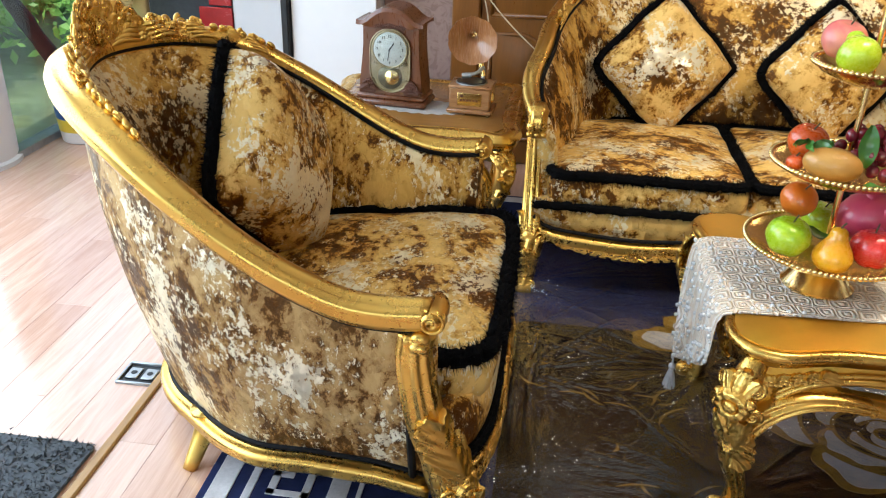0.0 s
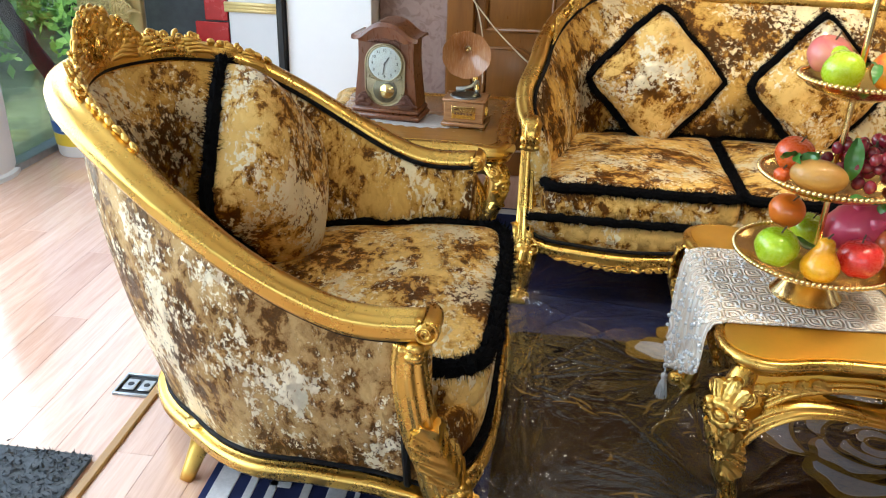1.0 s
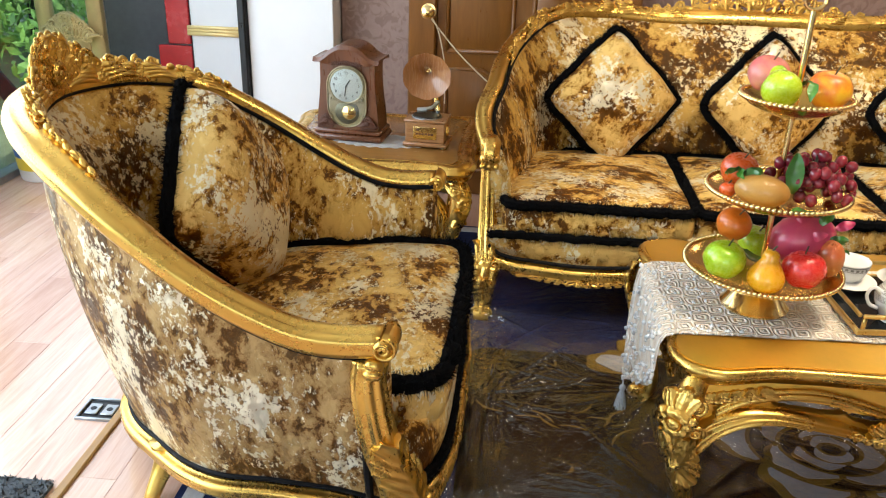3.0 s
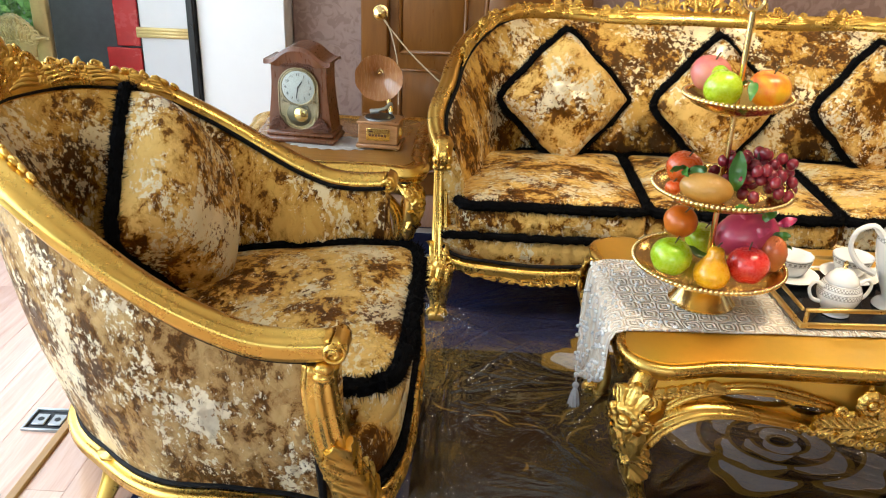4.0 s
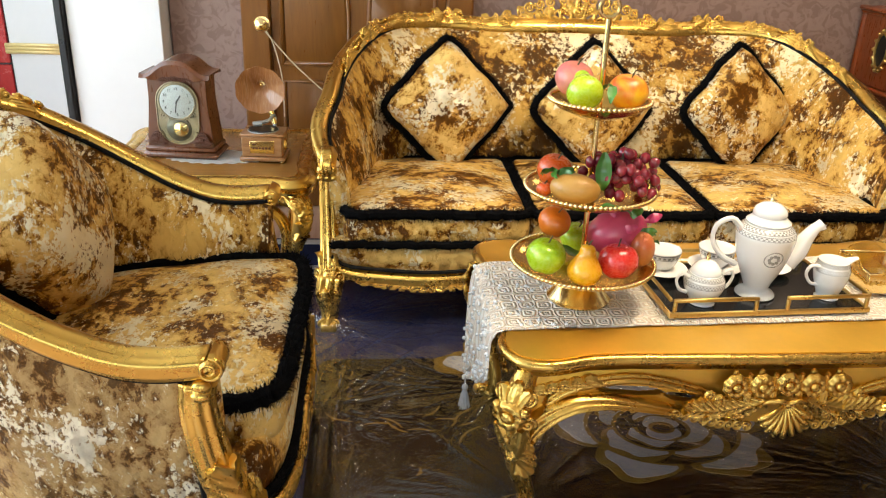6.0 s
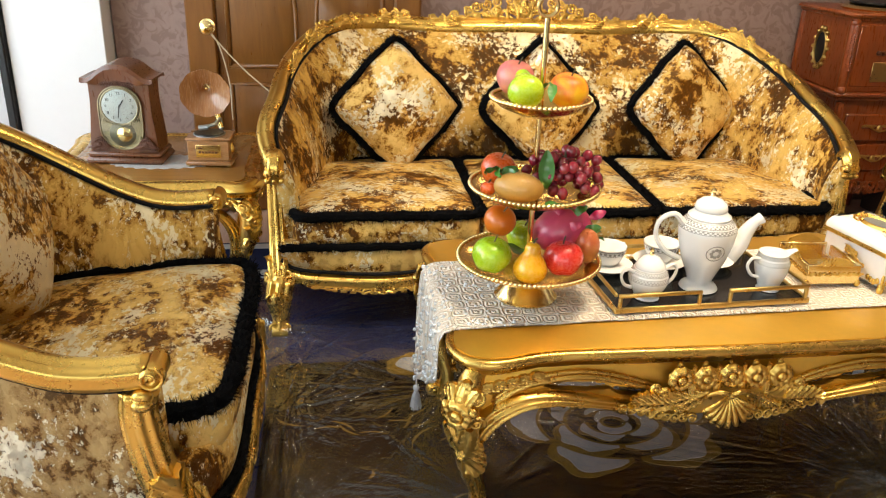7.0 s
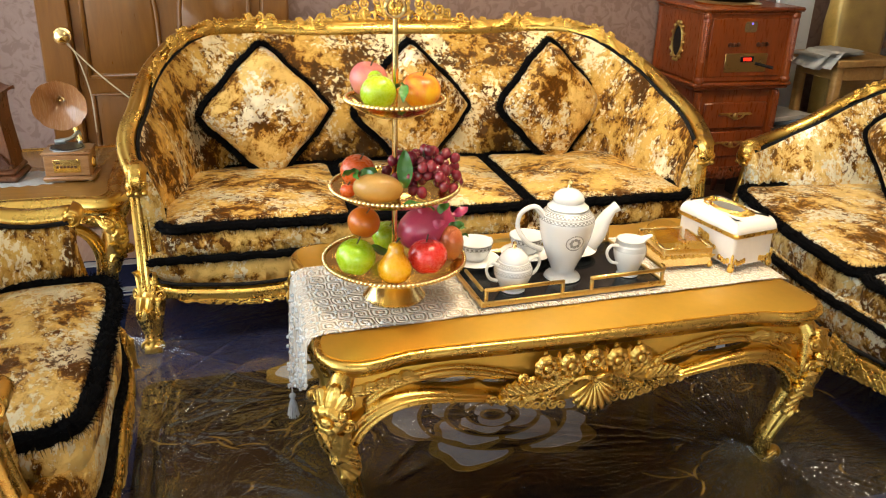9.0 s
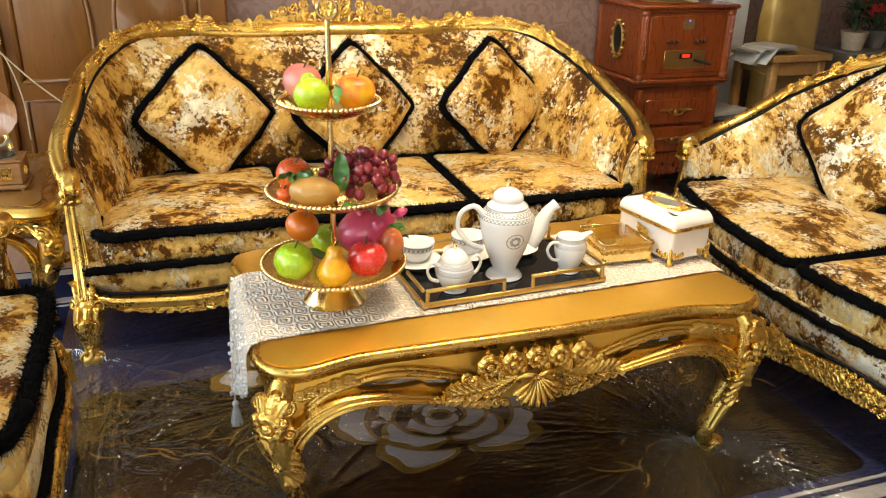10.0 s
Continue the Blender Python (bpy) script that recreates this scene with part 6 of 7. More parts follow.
def pear(m, r, skin, label, tilt=0):
    prof = [(0, -.92), (.45, -.9), (.82, -.66), (1.0, -.25), (.96, .12), (.74, .52), (.52, .85), (.46, 1.12), (.40, 1.32), (.22, 1.45), (0, 1.46)]
    c = ease([(a * r, b * r) for a, b in prof], 26)
    ob = empty("artificial_fruit", m @ pose(0, 0, 0, tilt, 4, 0), label, "fruit", "fruit on the stand")
    part("flesh", Kit().lathe([(max(0, a), b) for a, b in c], 28), skin, ob)
    part("stem", Kit().tube(ease([(0, 0, r * 1.4), (.003, 0, r * 1.6), (.008, 0, r * 1.75)], 6), .0022, 6), STEM, ob)


def flat_leaf(ln, wd, bend=.3):
    n, w = 10, 5
    p = np.zeros((n, w, 3))
    for i in range(n):
        s = i / (n - 1)
        for j in range(w):
            c = 2 * j / (w - 1) - 1
            p[i, j] = (ln * s, c * wd * .5 * math.sin(math.pi * min(.97, s * .9 + .06)) ** .8, bend * ln * math.sin(math.pi * s) * .5 + .12 * wd * abs(c) + .004 * math.sin(9 * s))
    k = Kit().grid(p)
    return k.grid(p - (0, 0, .0012))


apple(at_stand(-.105, -.075, .142), .0455, SK_GREEN, "shiny green artificial apple", 8)
pear(at_stand(-.022, -.108, .124), .039, SK_PEAR, "shiny orange-yellow artificial pear", -4)
apple(at_stand(.060, -.085, .134), .046, SK_RED, "shiny red artificial apple", -6)
apple(at_stand(-.068, .03, .184), .039, SK_ORANGE, "artificial orange on the lowest tier", 20)
apple(at_stand(.0, .075, .126), .040, SK_GREEN, "green artificial apple at the back", 12)

# dragon fruit with scales
df = empty("artificial_dragon_fruit", at_stand(.085, .028, .160) @ pose(0, 0, 0, 8, 78, 20), "purple-pink artificial dragon fruit with green-tipped scales", "fruit", "fruit on the stand")
part("flesh", Kit().ball((0, 0, 0), (.055, .055, .075), 24, 16), SK_DRAGON, df)
for q in range(22):
    a, zz = q * 2.4, -.055 + .0058 * q
    rr = .054 * math.sqrt(max(.05, 1 - (zz / .078) ** 2))
    mm = Matrix.Translation((rr * math.cos(a), rr * math.sin(a), zz)) @ Matrix.Rotation(a, 4, 'Z') @ Matrix.Rotation(radians(-62), 4, 'Y')
    part("scale", Kit().put(flat_leaf(.042, .022, .25), mm), SK_DRAGON if q % 3 else SK_LEAF, df)
lychee = empty("artificial_lychee", at_stand(.135, -.02, .135), "orange-red spiky artificial lychee", "fruit", "fruit on the stand")
part("flesh", Kit().ball((0, 0, 0), (.030, .030, .042), 30, 22, lambda x, y, z: 1 + .06 * math.sin(14 * math.atan2(y, x)) * math.sin(16 * z)), fruit_skin("lychee_skin", (.45, .06, .02), (.6, .22, .05), .6, .5), lychee)

# middle tier
apple(at_stand(-.084, .008, .318), .041, SK_TOMATO, "red artificial tomato with green calyx", 14)
cal = empty("calyx_leaves", at_stand(-.088, -.038, .325), "green leaves beside the tomato", "leaf", "fruit on the stand")
for a in (-150, -100, -40, 10, 200):
    part("leaf", Kit().put(flat_leaf(.042, .02, .5), pose(0, 0, 0, 50, 0, a)), SK_LEAF, cal)
kw = empty("artificial_kiwi", at_stand(-.052, -.066, .298) @ pose(0, 0, 0, 0, 94, -14), "brown artificial kiwi fruit", "fruit", "fruit on the stand")
part("flesh", Kit().ball((0, 0, 0), (.034, .036, .056), 24, 18), SK_KIWI, kw)
apple(at_stand(-.115, -.04, .288), .018, SK_TOMATO, "small red artificial tomato", 0)
gr = empty("bunch_of_grapes", at_stand(.068, .0, .30), "bunch of dark red artificial grapes", "grapes", "fruit on the stand")
rng = random.Random(12)
cand = []
while len(cand) < 62:
    p = Vector((rng.uniform(-.095, .085), rng.uniform(-.08, .075), rng.uniform(-.02, .065)))
    if (p.x / .095) ** 2 + (p.y / .08) ** 2 + ((p.z - .0) / .065) ** 2 < 1 and all((p - q).length > .0165 for q in cand):
        cand.append(p)
berry = mesh_of("grape", Kit().ball((0, 0, 0), (.0125, .0125, .0145), 14, 9), SK_GRAPE)
for p in cand:
    g = new("grape", berry)
    g.parent = gr
    g.matrix_basis = Matrix.Translation(p) @ pose(0, 0, 0, rng.uniform(-40, 40), rng.uniform(-40, 40), 0)
part("stalk", Kit().tube([(0, 0, -.02), (.0, .0, .06)], .003, 6), STEM, gr)
for dx, dy, dz, yaw, rx, ln in ((-.01, -.128, .272, 5, 12, .075), (.012, -.05, .29, 80, -78, .085), (-.015, -.07, .12, 150, -20, .07)):
    lf = empty("artificial_leaf", at_stand(dx, dy, dz) @ pose(0, 0, 0, 0, rx, yaw), "glossy green artificial leaf", "leaf", "fruit on the stand")
    part("blade", flat_leaf(ln, .036, .3), SK_LEAF, lf)
# top tier
apple(at_stand(-.052, .040, .520), .043, SK_PINK, "pink artificial peach on the top tier", 12)
pear(at_stand(-.046, -.038, .508), .039, SK_GREEN, "yellow-green artificial pear lying on the top tier", -62)
apple(at_stand(.052, -.028, .506), .044, SK_PEACH, "orange-yellow artificial peach on the top tier", 8)
tl = empty("artificial_leaf", at_stand(.012, -.05, .52), "curled green leaf beside the peach", "leaf", "fruit on the stand")
for a in (20, 130, 250):
    part("blade", Kit().put(flat_leaf(.045, .02, .6), pose(0, 0, 0, 0, 40, a)), SK_LEAF, tl)

# ---------------------------------------------------------------- tray and tea set
TRAY_BLACK = simple("black_tray_glass", (0.006, 0.007, 0.008), 0.16, 0, 0.2, 6, coat=0.0, spec=0.3)
OLD_GOLD = simple("satin_gold_metal", (0.62, 0.42, 0.14), 0.32, 1.0, 0.1, 20)
PRINT = simple("grey_print_band", (0.34, 0.33, 0.31), 0.25, 0, 0.35, 110, coat=0.4)
TT = pose(1.075, 1.883, TZ + .008, 0, 0, 3)
ty = empty("serving_tray", TT, "black serving tray with gold rail handles", "tray")
part("board", Kit().box((-.247, -.143, 0), (.247, .143, .009), .002), TRAY_BLACK, ty)
for a, b in (((-.252, -.148, 0), (.252, -.140, .014)), ((-.252, .140, 0), (.252, .148, .014)), ((-.252, -.140, 0), (-.244, .140, .014)), ((.244, -.140, 0), (.252, .140, .014))):
    part("edge", Kit().box(a, b, .002), OLD_GOLD, ty)
for y in (-.144, .144):
    for x0, x1 in ((-.244, -.035), (.035, .244)):
        k = Kit().box((x0, y - .004, .040), (x1, y + .004, .049), .0015)
        k.box((x0, y - .004, .013), (x0 + .009, y + .004, .040), .0015)
        k.box((x1 - .009, y - .004, .013), (x1, y + .004, .040), .0015)
        part("rail_handle", k, OLD_GOLD, ty)
for x in (-.248, .248):
    k = Kit()
    k.box((x - .004, -.14, .040), (x + .004, -.02, .048), .0015)
    part("rail_handle", k, OLD_GOLD, ty)


def china(name, label, m, prof, bands, category="china", n=36):
    ob = empty(name, m, label, category, "tea set")
    c = ease(prof, 40)
    c[:, 0] = np.maximum(c[:, 0], 0)
    part("body", Kit().lathe([tuple(p) for p in c], n), PORCELAIN, ob)
    rr = lambda z: float(np.interp(z, c[:, 1], c[:, 0])) if c[-1, 1] > c[0, 1] else 0
    for z0, z1 in bands:
        k = Kit()
        for za, zb in ((z0, z0 + .0013), (z1 - .0013, z1)):
            ring = Kit().lathe([(rr(z) + .0006, z) for z in (za, zb)], n)
            ring.f = [f for f in ring.f if len(f) == 4]
            k.put(ring, Matrix())
        m1, hz, cells = (z0 + z1) / 2, (z1 - z0) * .24, 38
        for q in range(cells):
            for zz, an, hw in ((m1 + hz * .7, 0, .26), (m1 - hz * .7, .5, .26)):
                a0 = TAU * (q + an) / cells
                row = [((rr(z) + .0007) * math.cos(a0 + da), (rr(z) + .0007) * math.sin(a0 + da), z) for z, da in ((zz - hz * .6, -hw * TAU / cells), (zz - hz * .6, hw * TAU / cells), (zz + hz * .6, hw * TAU / cells), (zz + hz * .6, -hw * TAU / cells))]
                k.add(row, [(0, 1, 2, 3)])
        part("printed_band", k, PRINT, ob, "grey printed pattern band")
    return ob


def handle(parent, pts, r=.005):
    p = ease(pts, 20)
    part("handle", Kit().tube(p, r * np.interp(np.linspace(0, 1, 20), [0, .5, 1], [1.25, .85, 1.2]), 8), PORCELAIN, parent)


def on_tray(x, y, yaw=0):
    return TT @ pose(x, y, .010, 0, 0, yaw)


pot = china("teapot", "tall white porcelain teapot with grey printed band", on_tray(.006, -.048, -4) @ Matrix.Diagonal((1.1, 1.1, 1.0, 1)), [(.0, .0), (.040, .0), (.039, .010), (.028, .020), (.031, .035), (.046, .075), (.057, .115), (.0625, .148), (.0625, .162), (.056, .176), (.044, .188)], [(.162, .172), (.175, .185)], "teapot")
lid = part("lid", Kit().lathe([(.046, .188), (.047, .192), (.040, .198), (.034, .206), (.036, .212), (.032, .224), (.020, .234), (.006, .238), (.005, .241)], 32), PORCELAIN, pot)
part("finial", Kit().lathe([(.003, .238), (.006, .243), (.004, .249), (.007, .254), (.0, .262)], 14), BRASS, lid)
sp = ease([(.055, 0, .085), (.078, 0, .115), (.090, 0, .145), (.106, 0, .172), (.122, 0, .184)], 20)
part("spout", Kit().tube(sp, np.interp(np.linspace(0, 1, 20), [0, .4, .8, 1], [.026, .019, .012, .014]), 12), PORCELAIN, pot)
handle(pot, [(-.052, 0, .165), (-.080, 0, .196), (-.112, 0, .180), (-.116, 0, .140), (-.090, 0, .100), (-.056, 0, .080)], .0062)
em = Kit()
side = lambda x, z: -math.sqrt(float(np.interp(z, (.075, .115, .148), (.046, .057, .0625))) ** 2 - x * x) - .0006
for q in range(40):
    a = TAU * q / 40
    x, z = .020 * math.cos(a), .116 + .020 * math.sin(a)
    em.ball((x, side(x, z), z), .0016, 6, 4)
for q in range(8):
    a = TAU * q / 8
    x, z = .010 * math.cos(a), .116 + .010 * math.sin(a)
    em.ball((x, side(x, z), z), (.0042, .0012, .0042), 8, 5)
part("emblem", em, PRINT, pot, "round grey printed emblem")

sug = china("sugar_bowl", "white porcelain sugar bowl with lid and two handles", on_tray(-.148, -.085, 6), [(.0, .0), (.030, .0), (.029, .006), (.034, .016), (.046, .040), (.047, .058), (.040, .074), (.032, .080)], [(.050, .062), (.067, .077)], "sugar bowl")
lid = part("lid", Kit().lathe([(.036, .079), (.036, .083), (.030, .094), (.018, .106), (.005, .110)], 28), PORCELAIN, sug)
part("finial", Kit().lathe([(.003, .108), (.006, .114), (.004, .119), (.006, .123), (.0, .130)], 12), BRASS, lid)
for s in (-1, 1):
    handle(sug, [(s * .040, 0, .068), (s * .062, 0, .080), (s * .074, 0, .064), (s * .064, 0, .040), (s * .044, 0, .030)], .0042)
crm = china("milk_jug", "small white porcelain milk jug with grey band", on_tray(.180, -.075, 4) @ Matrix.Diagonal((1.05, 1.05, .88, 1)), [(.0, .0), (.026, .0), (.024, .008), (.027, .020), (.037, .055), (.040, .080), (.036, .098), (.034, .112)], [(.082, .094), (.100, .110)], "jug")
part("lip", Kit().tube(ease([(.024, 0, .100), (.042, 0, .109), (.060, 0, .114)], 8), [.016, .015, .014, .012, .011, .009, .008, .006], 10, flat=.5), PORCELAIN, crm)
handle(crm, [(-.034, 0, .095), (-.056, 0, .098), (-.066, 0, .076), (-.052, 0, .048), (-.033, 0, .040)], .0042)
for x, y, yaw in ((-.185, .085, 30), (-.035, .092, 70), (.10, .088, 0)):
    sc = china("saucer", "white porcelain saucer with grey printed rim", on_tray(x, y, yaw), [(.0, .002), (.030, .0), (.034, .004), (.058, .012), (.068, .017)], [(.0125, .0168)], "saucer")
    if x < .05:
        cu = china("tea_cup", "white porcelain tea cup with grey printed rim", on_tray(x, y, yaw) @ pose(0, 0, .006), [(.0, .0), (.022, .0), (.022, .006), (.034, .020), (.042, .040), (.047, .058), (.0455, .058), (.038, .036), (.026, .014), (.0, .010)], [], "tea cup")
        kb = Kit()
        for za, zb in ((.0435, .0448), (.0545, .0558)):
            ring = Kit().lathe([(.0436 + (z - .0435) * .27, z) for z in (za, zb)], 36)
            ring.f = [f for f in ring.f if len(f) == 4]
            kb.put(ring, Matrix())
        for q in range(24):
            a0 = TAU * q / 24
            kb.add([((.0440 + (z - .0435) * .27) * math.cos(a0 + da), (.0440 + (z - .0435) * .27) * math.sin(a0 + da), z) for z, da in ((.0465, -.07), (.0465, .07), (.0525, .07), (.0525, -.07))], [(0, 1, 2, 3)])
        part("printed_band", kb, PRINT, cu, "grey printed rim")
        k = Kit().lathe([(.0425, .044), (.0470, .057)], 36)
        k.f = [f for f in k.f if len(f) == 4]
        part("printed_band", k, PRINT, cu, "grey printed pattern band")
        handle(cu, [(.043, 0, .048), (.066, 0, .050), (.068, 0, .030), (.040, 0, .022)], .0034)

# open gilt box and tissue box
IVORY = simple("ivory_enamel", (0.80, 0.74, 0.68), 0.18, 0, 0.05, 8, coat=0.4)
PINKISH = simple("pale_gilt_filigree", (0.72, 0.52, 0.32), 0.35, 0.6, 0.25, 40)
ab = empty("gilt_ashtray_box", pose(1.450, 1.918, TZ + .007, 0, 0, -3) @ Matrix.Diagonal((.95, .95, 1.2, 1)), "low square gilt filigree box with glass top", "box")
k = Kit()
for a, b in (((-.075, -.085, .006), (.075, -.076, .050)), ((-.075, .076, .006), (.075, .085, .050)), ((-.075, -.076, .006), (-.066, .076, .050)), ((.066, -.076, .006), (.075, .076, .050))):
    k.box(a, b, .002)
part("side", k, BRASS, ab)
part("bottom", Kit().box((-.066, -.076, .006), (.066, .076, .010), .001), GOLD_DARK, ab)
gl = part("glass_insert", Kit().box((-.066, -.076, .044), (.066, .076, .047), 0), GLASS, ab)
k = Kit()
for rot, dist, ln in ((0, .086, .15), (90, .076, .17), (180, .086, .15), (270, .076, .17)):
    k.put(running_leaves(ln, .016, rot), Matrix.Rotation(radians(rot), 4, 'Z') @ Matrix.Translation((0, -dist, .028)))
    k.put(crest(.09, .022, rot), Matrix.Rotation(radians(rot), 4, 'Z') @ Matrix.Translation((0, -dist, .048)))
part("filigree", k, GOLD, ab, "gilt filigree of leaves")
for sx in (-1, 1):
    for sy in (-1, 1):
        part("foot", Kit().ball((sx * .072, sy * .082, .008), .009, 10, 6), GOLD, ab)

tb = empty("tissue_box", pose(1.600, 1.912, TZ + .007, 0, 0, 11) @ Matrix.Diagonal((.86, .86, 1.25, 1)), "white enamel tissue box with gilt trim and oval opening", "tissue box")
part("body", Kit().slab(rounded(-.082, .082, -.125, .125, .012, 0, 5, 4), [(-.006, .008), (0, .012), (.0, .080)], 0, 1), IVORY, tb)
part("lid", Kit().slab(rounded(-.087, .087, -.130, .130, .014, 0, 5, 4), [(0, .080), (.002, .086), (0, .094), (-.012, .106), (-.03, .110)], 0, 1), IVORY, tb)
k = Kit().tube(np.c_[rounded(-.088, .088, -.131, .131, .014, 0, 5, 8), np.full(len(rounded(-.088, .088, -.131, .131, .014, 0, 5, 8)), .080)], .005, 6, closed=True)
part("gilt_cord", k, GOLD, tb)
op = part("oval_rim", Kit().tube([(.040 * math.cos(a), .072 * math.sin(a), .111) for a in np.linspace(0, TAU, 41)[:-1]], .0055, 8, closed=True), GOLD, tb)
part("opening", Kit().slab([(.036 * math.cos(a), .068 * math.sin(a)) for a in np.linspace(0, TAU, 33)[:-1]], [(0, .108), (0, .1115)], 0, 1), METAL, op)
for sy in (-1, 1):
    k = Kit()
    for q in range(7):
        a = TAU * q / 7
        k.ball((.012 * math.cos(a), sy * .075 + .010 * math.sin(a), .113), (.007, .006, .005), 8, 5)
    k.ball((0, sy * .075, .116), .007, 8, 6)
    for s1 in (-1, 1):
        k.tube(ease([(0, sy * .078, .112), (s1 * .02, sy * .085, .112), (s1 * .036, sy * .07, .111), (s1 * .042, sy * .045, .111)], 10), np.linspace(.005, .002, 10), 6)
    part("lid_ornament", k, GOLD, tb)
for sx in (-1, 1):
    for sy in (-1, 1):
        k = Kit().ball((sx * .080, sy * .122, .006), .011, 10, 6)
        for q in range(5):
            k.ball((sx * .0835, sy * (.120 - .012 * q), .012 + .010 * abs(math.sin(q * 1.3))), (.004, .008, .007), 8, 5)
            k.ball((sx * (.078 - .011 * q), sy * .1265, .012 + .010 * abs(math.sin(q * 1.3))), (.008, .004, .007), 8, 5)
        k.ball((sx * .082, sy * .125, .028), (.005, .005, .012), 8, 6)
        part("corner_foot", k, GOLD, tb)
for sx in (-1, 1):
    k = Kit()
    for q in range(-4, 5):
        k.ball((sx * .0835, .011 * q, .045 + .012 * math.cos(q)), (.004, .008, .006 + .004 * (q % 2)), 8, 5)
    part("side_ornament", k, GOLD, tb)

# ---------------------------------------------------------------- side table, clock, gramophone
TOP_BROWN = wood("glossy_brown_top", (0.22, 0.10, 0.022), (0.32, 0.15, 0.035), (2, 16, 16), 0.22, 0.2)
sd = empty("side_table", pose(-.44, 3.155, .010), "gilded side table with a glossy brown top", "side table")
o = table_outline(-.38, .38, -.37, .37)
part("tabletop", Kit().slab(o, [(-.02, .400), (-.006, .404), (-.002, .414), (-.010, .420), (.004, .426), (.010, .436), (.006, .446), (-.004, .452), (-.012, .448), (-.018, .455), (-.034, .458), (-.046, .452), (-.052, .455), (-.060, .450)], 0, 1), GOLD, sd)
part("inlaid_top", Kit().slab(o * .85, [(0, .4495), (0, .4535), (-.003, .4545)], 0, 1), TOP_BROWN, sd)
for rot in (0, 90, 180, 270):
    c = Kit()
    Xs = np.linspace(-.33, .33, 41)
    lw = .33 + .05 * np.abs(np.sin(Xs / .33 * math.pi)) - .03 * np.exp(-(Xs / .1) ** 2)
    pf = np.array([np.c_[Xs, np.full(41, -.325), lw + (.402 - lw) * v] for v in (0, .5, 1)] + [np.c_[Xs, np.full(41, -.305), lw + (.402 - lw) * v] for v in (1, .5, 0)])
    part("apron", Kit().put(Kit().grid(pf, True), Matrix.Rotation(radians(rot), 4, 'Z')), GOLD, sd)
    c.put(crest(.28, .09, rot + 3), Matrix.Translation((0, -.328, .395)) @ Matrix.Rotation(math.pi, 4, 'Y'))
    c.put(running_leaves(.56, .035, rot), Matrix.Translation((0, -.328, .375)))
    part("apron_carving", Kit().put(c, Matrix.Rotation(radians(rot), 4, 'Z')), GOLD, sd)
for sx in (-1, 1):
    for sy in (-1, 1):
        d = Vector((sx, sy, 0)).normalized()
        pth = ease([(sx * .305, sy * .300, .405), (sx * .330, sy * .325, .36), (sx * .330, sy * .325, .30), (sx * .310, sy * .305, .22), (sx * .285, sy * .285, .15)], 20)
        r = np.interp(np.linspace(0, 1, 20), [0, .25, .55, .8, 1], [.032, .034, .030, .022, .010])
        way = [(.05, .338, .010, .300), (.13, .352, .012, .304), (.19, .350, .014, .308), (.24, .325, .018, .308), (.272, .275, .021, .304), (.280, .215, .021, .296), (.270, .15, .018, .288), (.265, .09, .015, .282), (.280, .035, .014, .284), (.295, .012, .012, .288)]
        k = leg_band(way, sx, sy)
        k.ball((sx * .300, sy * .292, .024), .022, 12, 8)
        lg = part("leg", k, GOLD, sd)
        c = Kit()
        for tn, px, z0, sz in ((-40, -.026, .345, .075), (40, .026, .345, .075), (0, 0, .35, .070)):
            c.put(LEAF, at2(px, z0, sz, tn, .0))
        for tn, px, z0, sz in ((-30, -.022, .30, .09), (30, .022, .30, .09), (0, 0, .265, .095), (-65, -.030, .33, .055), (65, .030, .33, .055)):
            c.put(LEAF, at2(px, z0, sz, 180 + tn, .0))
        for px, pz, rr in ((0, .325, .030), (.028, .375, .017), (-.028, .375, .017), (0, .25, .018)):
            c.put(ROSE, at2(px, pz, rr, 0, -.010))
        tagged(part("knee_carving", Kit().tube(pth, r, 14, up=(d.x, d.y, 0)).put(wrap(c, pth, r, d, .8), Matrix()), GOLD, lg), kind="stuff")
        if sy < 0:
            flank = leg_band(way, sx, sy)
            part("flank_band", Kit().put(flank, Matrix(((0, 1 if sx * sy > 0 else -1, 0, 0), (1 if sx * sy > 0 else -1, 0, 0, 0), (0, 0, 1, 0), (0, 0, 0, 1)))), GOLD, lg)

LACE = simple("white_lace", (0.45, 0.44, 0.43), 0.6, 0, 0.2, 60, 0.5)
SZ = .4648
dl = Kit()
o = np.array([((.19 + .008 * math.sin(24 * t)) * math.cos(t), (.085 + .006 * math.sin(24 * t)) * math.sin(t)) for t in np.linspace(0, TAU, 121)[:-1]])
thing("lace_doily", dl.slab(o, [(0, 0), (0, .002)], 0, 1), LACE, pose(-.42, 3.08, SZ), "white lace doily under the clock and gramophone", "doily")

CM = pose(-.545, 3.12, SZ + .002, 0, 0, -6) @ Matrix.Diagonal((1.10, 1.1, 1.08, 1))
ck = empty("mantel_clock", CM, "brown wooden mantel clock with arched top and pendulum window", "clock")


def swell(hw, hd, z0, z1, fn, n=14):
    rows = []
    for i in range(n):
        v = i / (n - 1)
        w, d = fn(v)
        rows.append([(-hw * w, -hd * d, z0 + (z1 - z0) * v), (hw * w, -hd * d, z0 + (z1 - z0) * v), (hw * w, hd * d, z0 + (z1 - z0) * v), (-hw * w, hd * d, z0 + (z1 - z0) * v)])
    k = Kit().grid(np.array(rows), False, True)
    k.f += [(0, 1, 2, 3), tuple(4 * (n - 1) + i for i in range(4))]
    return k


part("base", Kit().box((-.125, -.072, 0), (.125, .072, .022), .008).box((-.118, -.066, .022), (.118, .066, .040), .006), CLOCK_WOOD, ck)
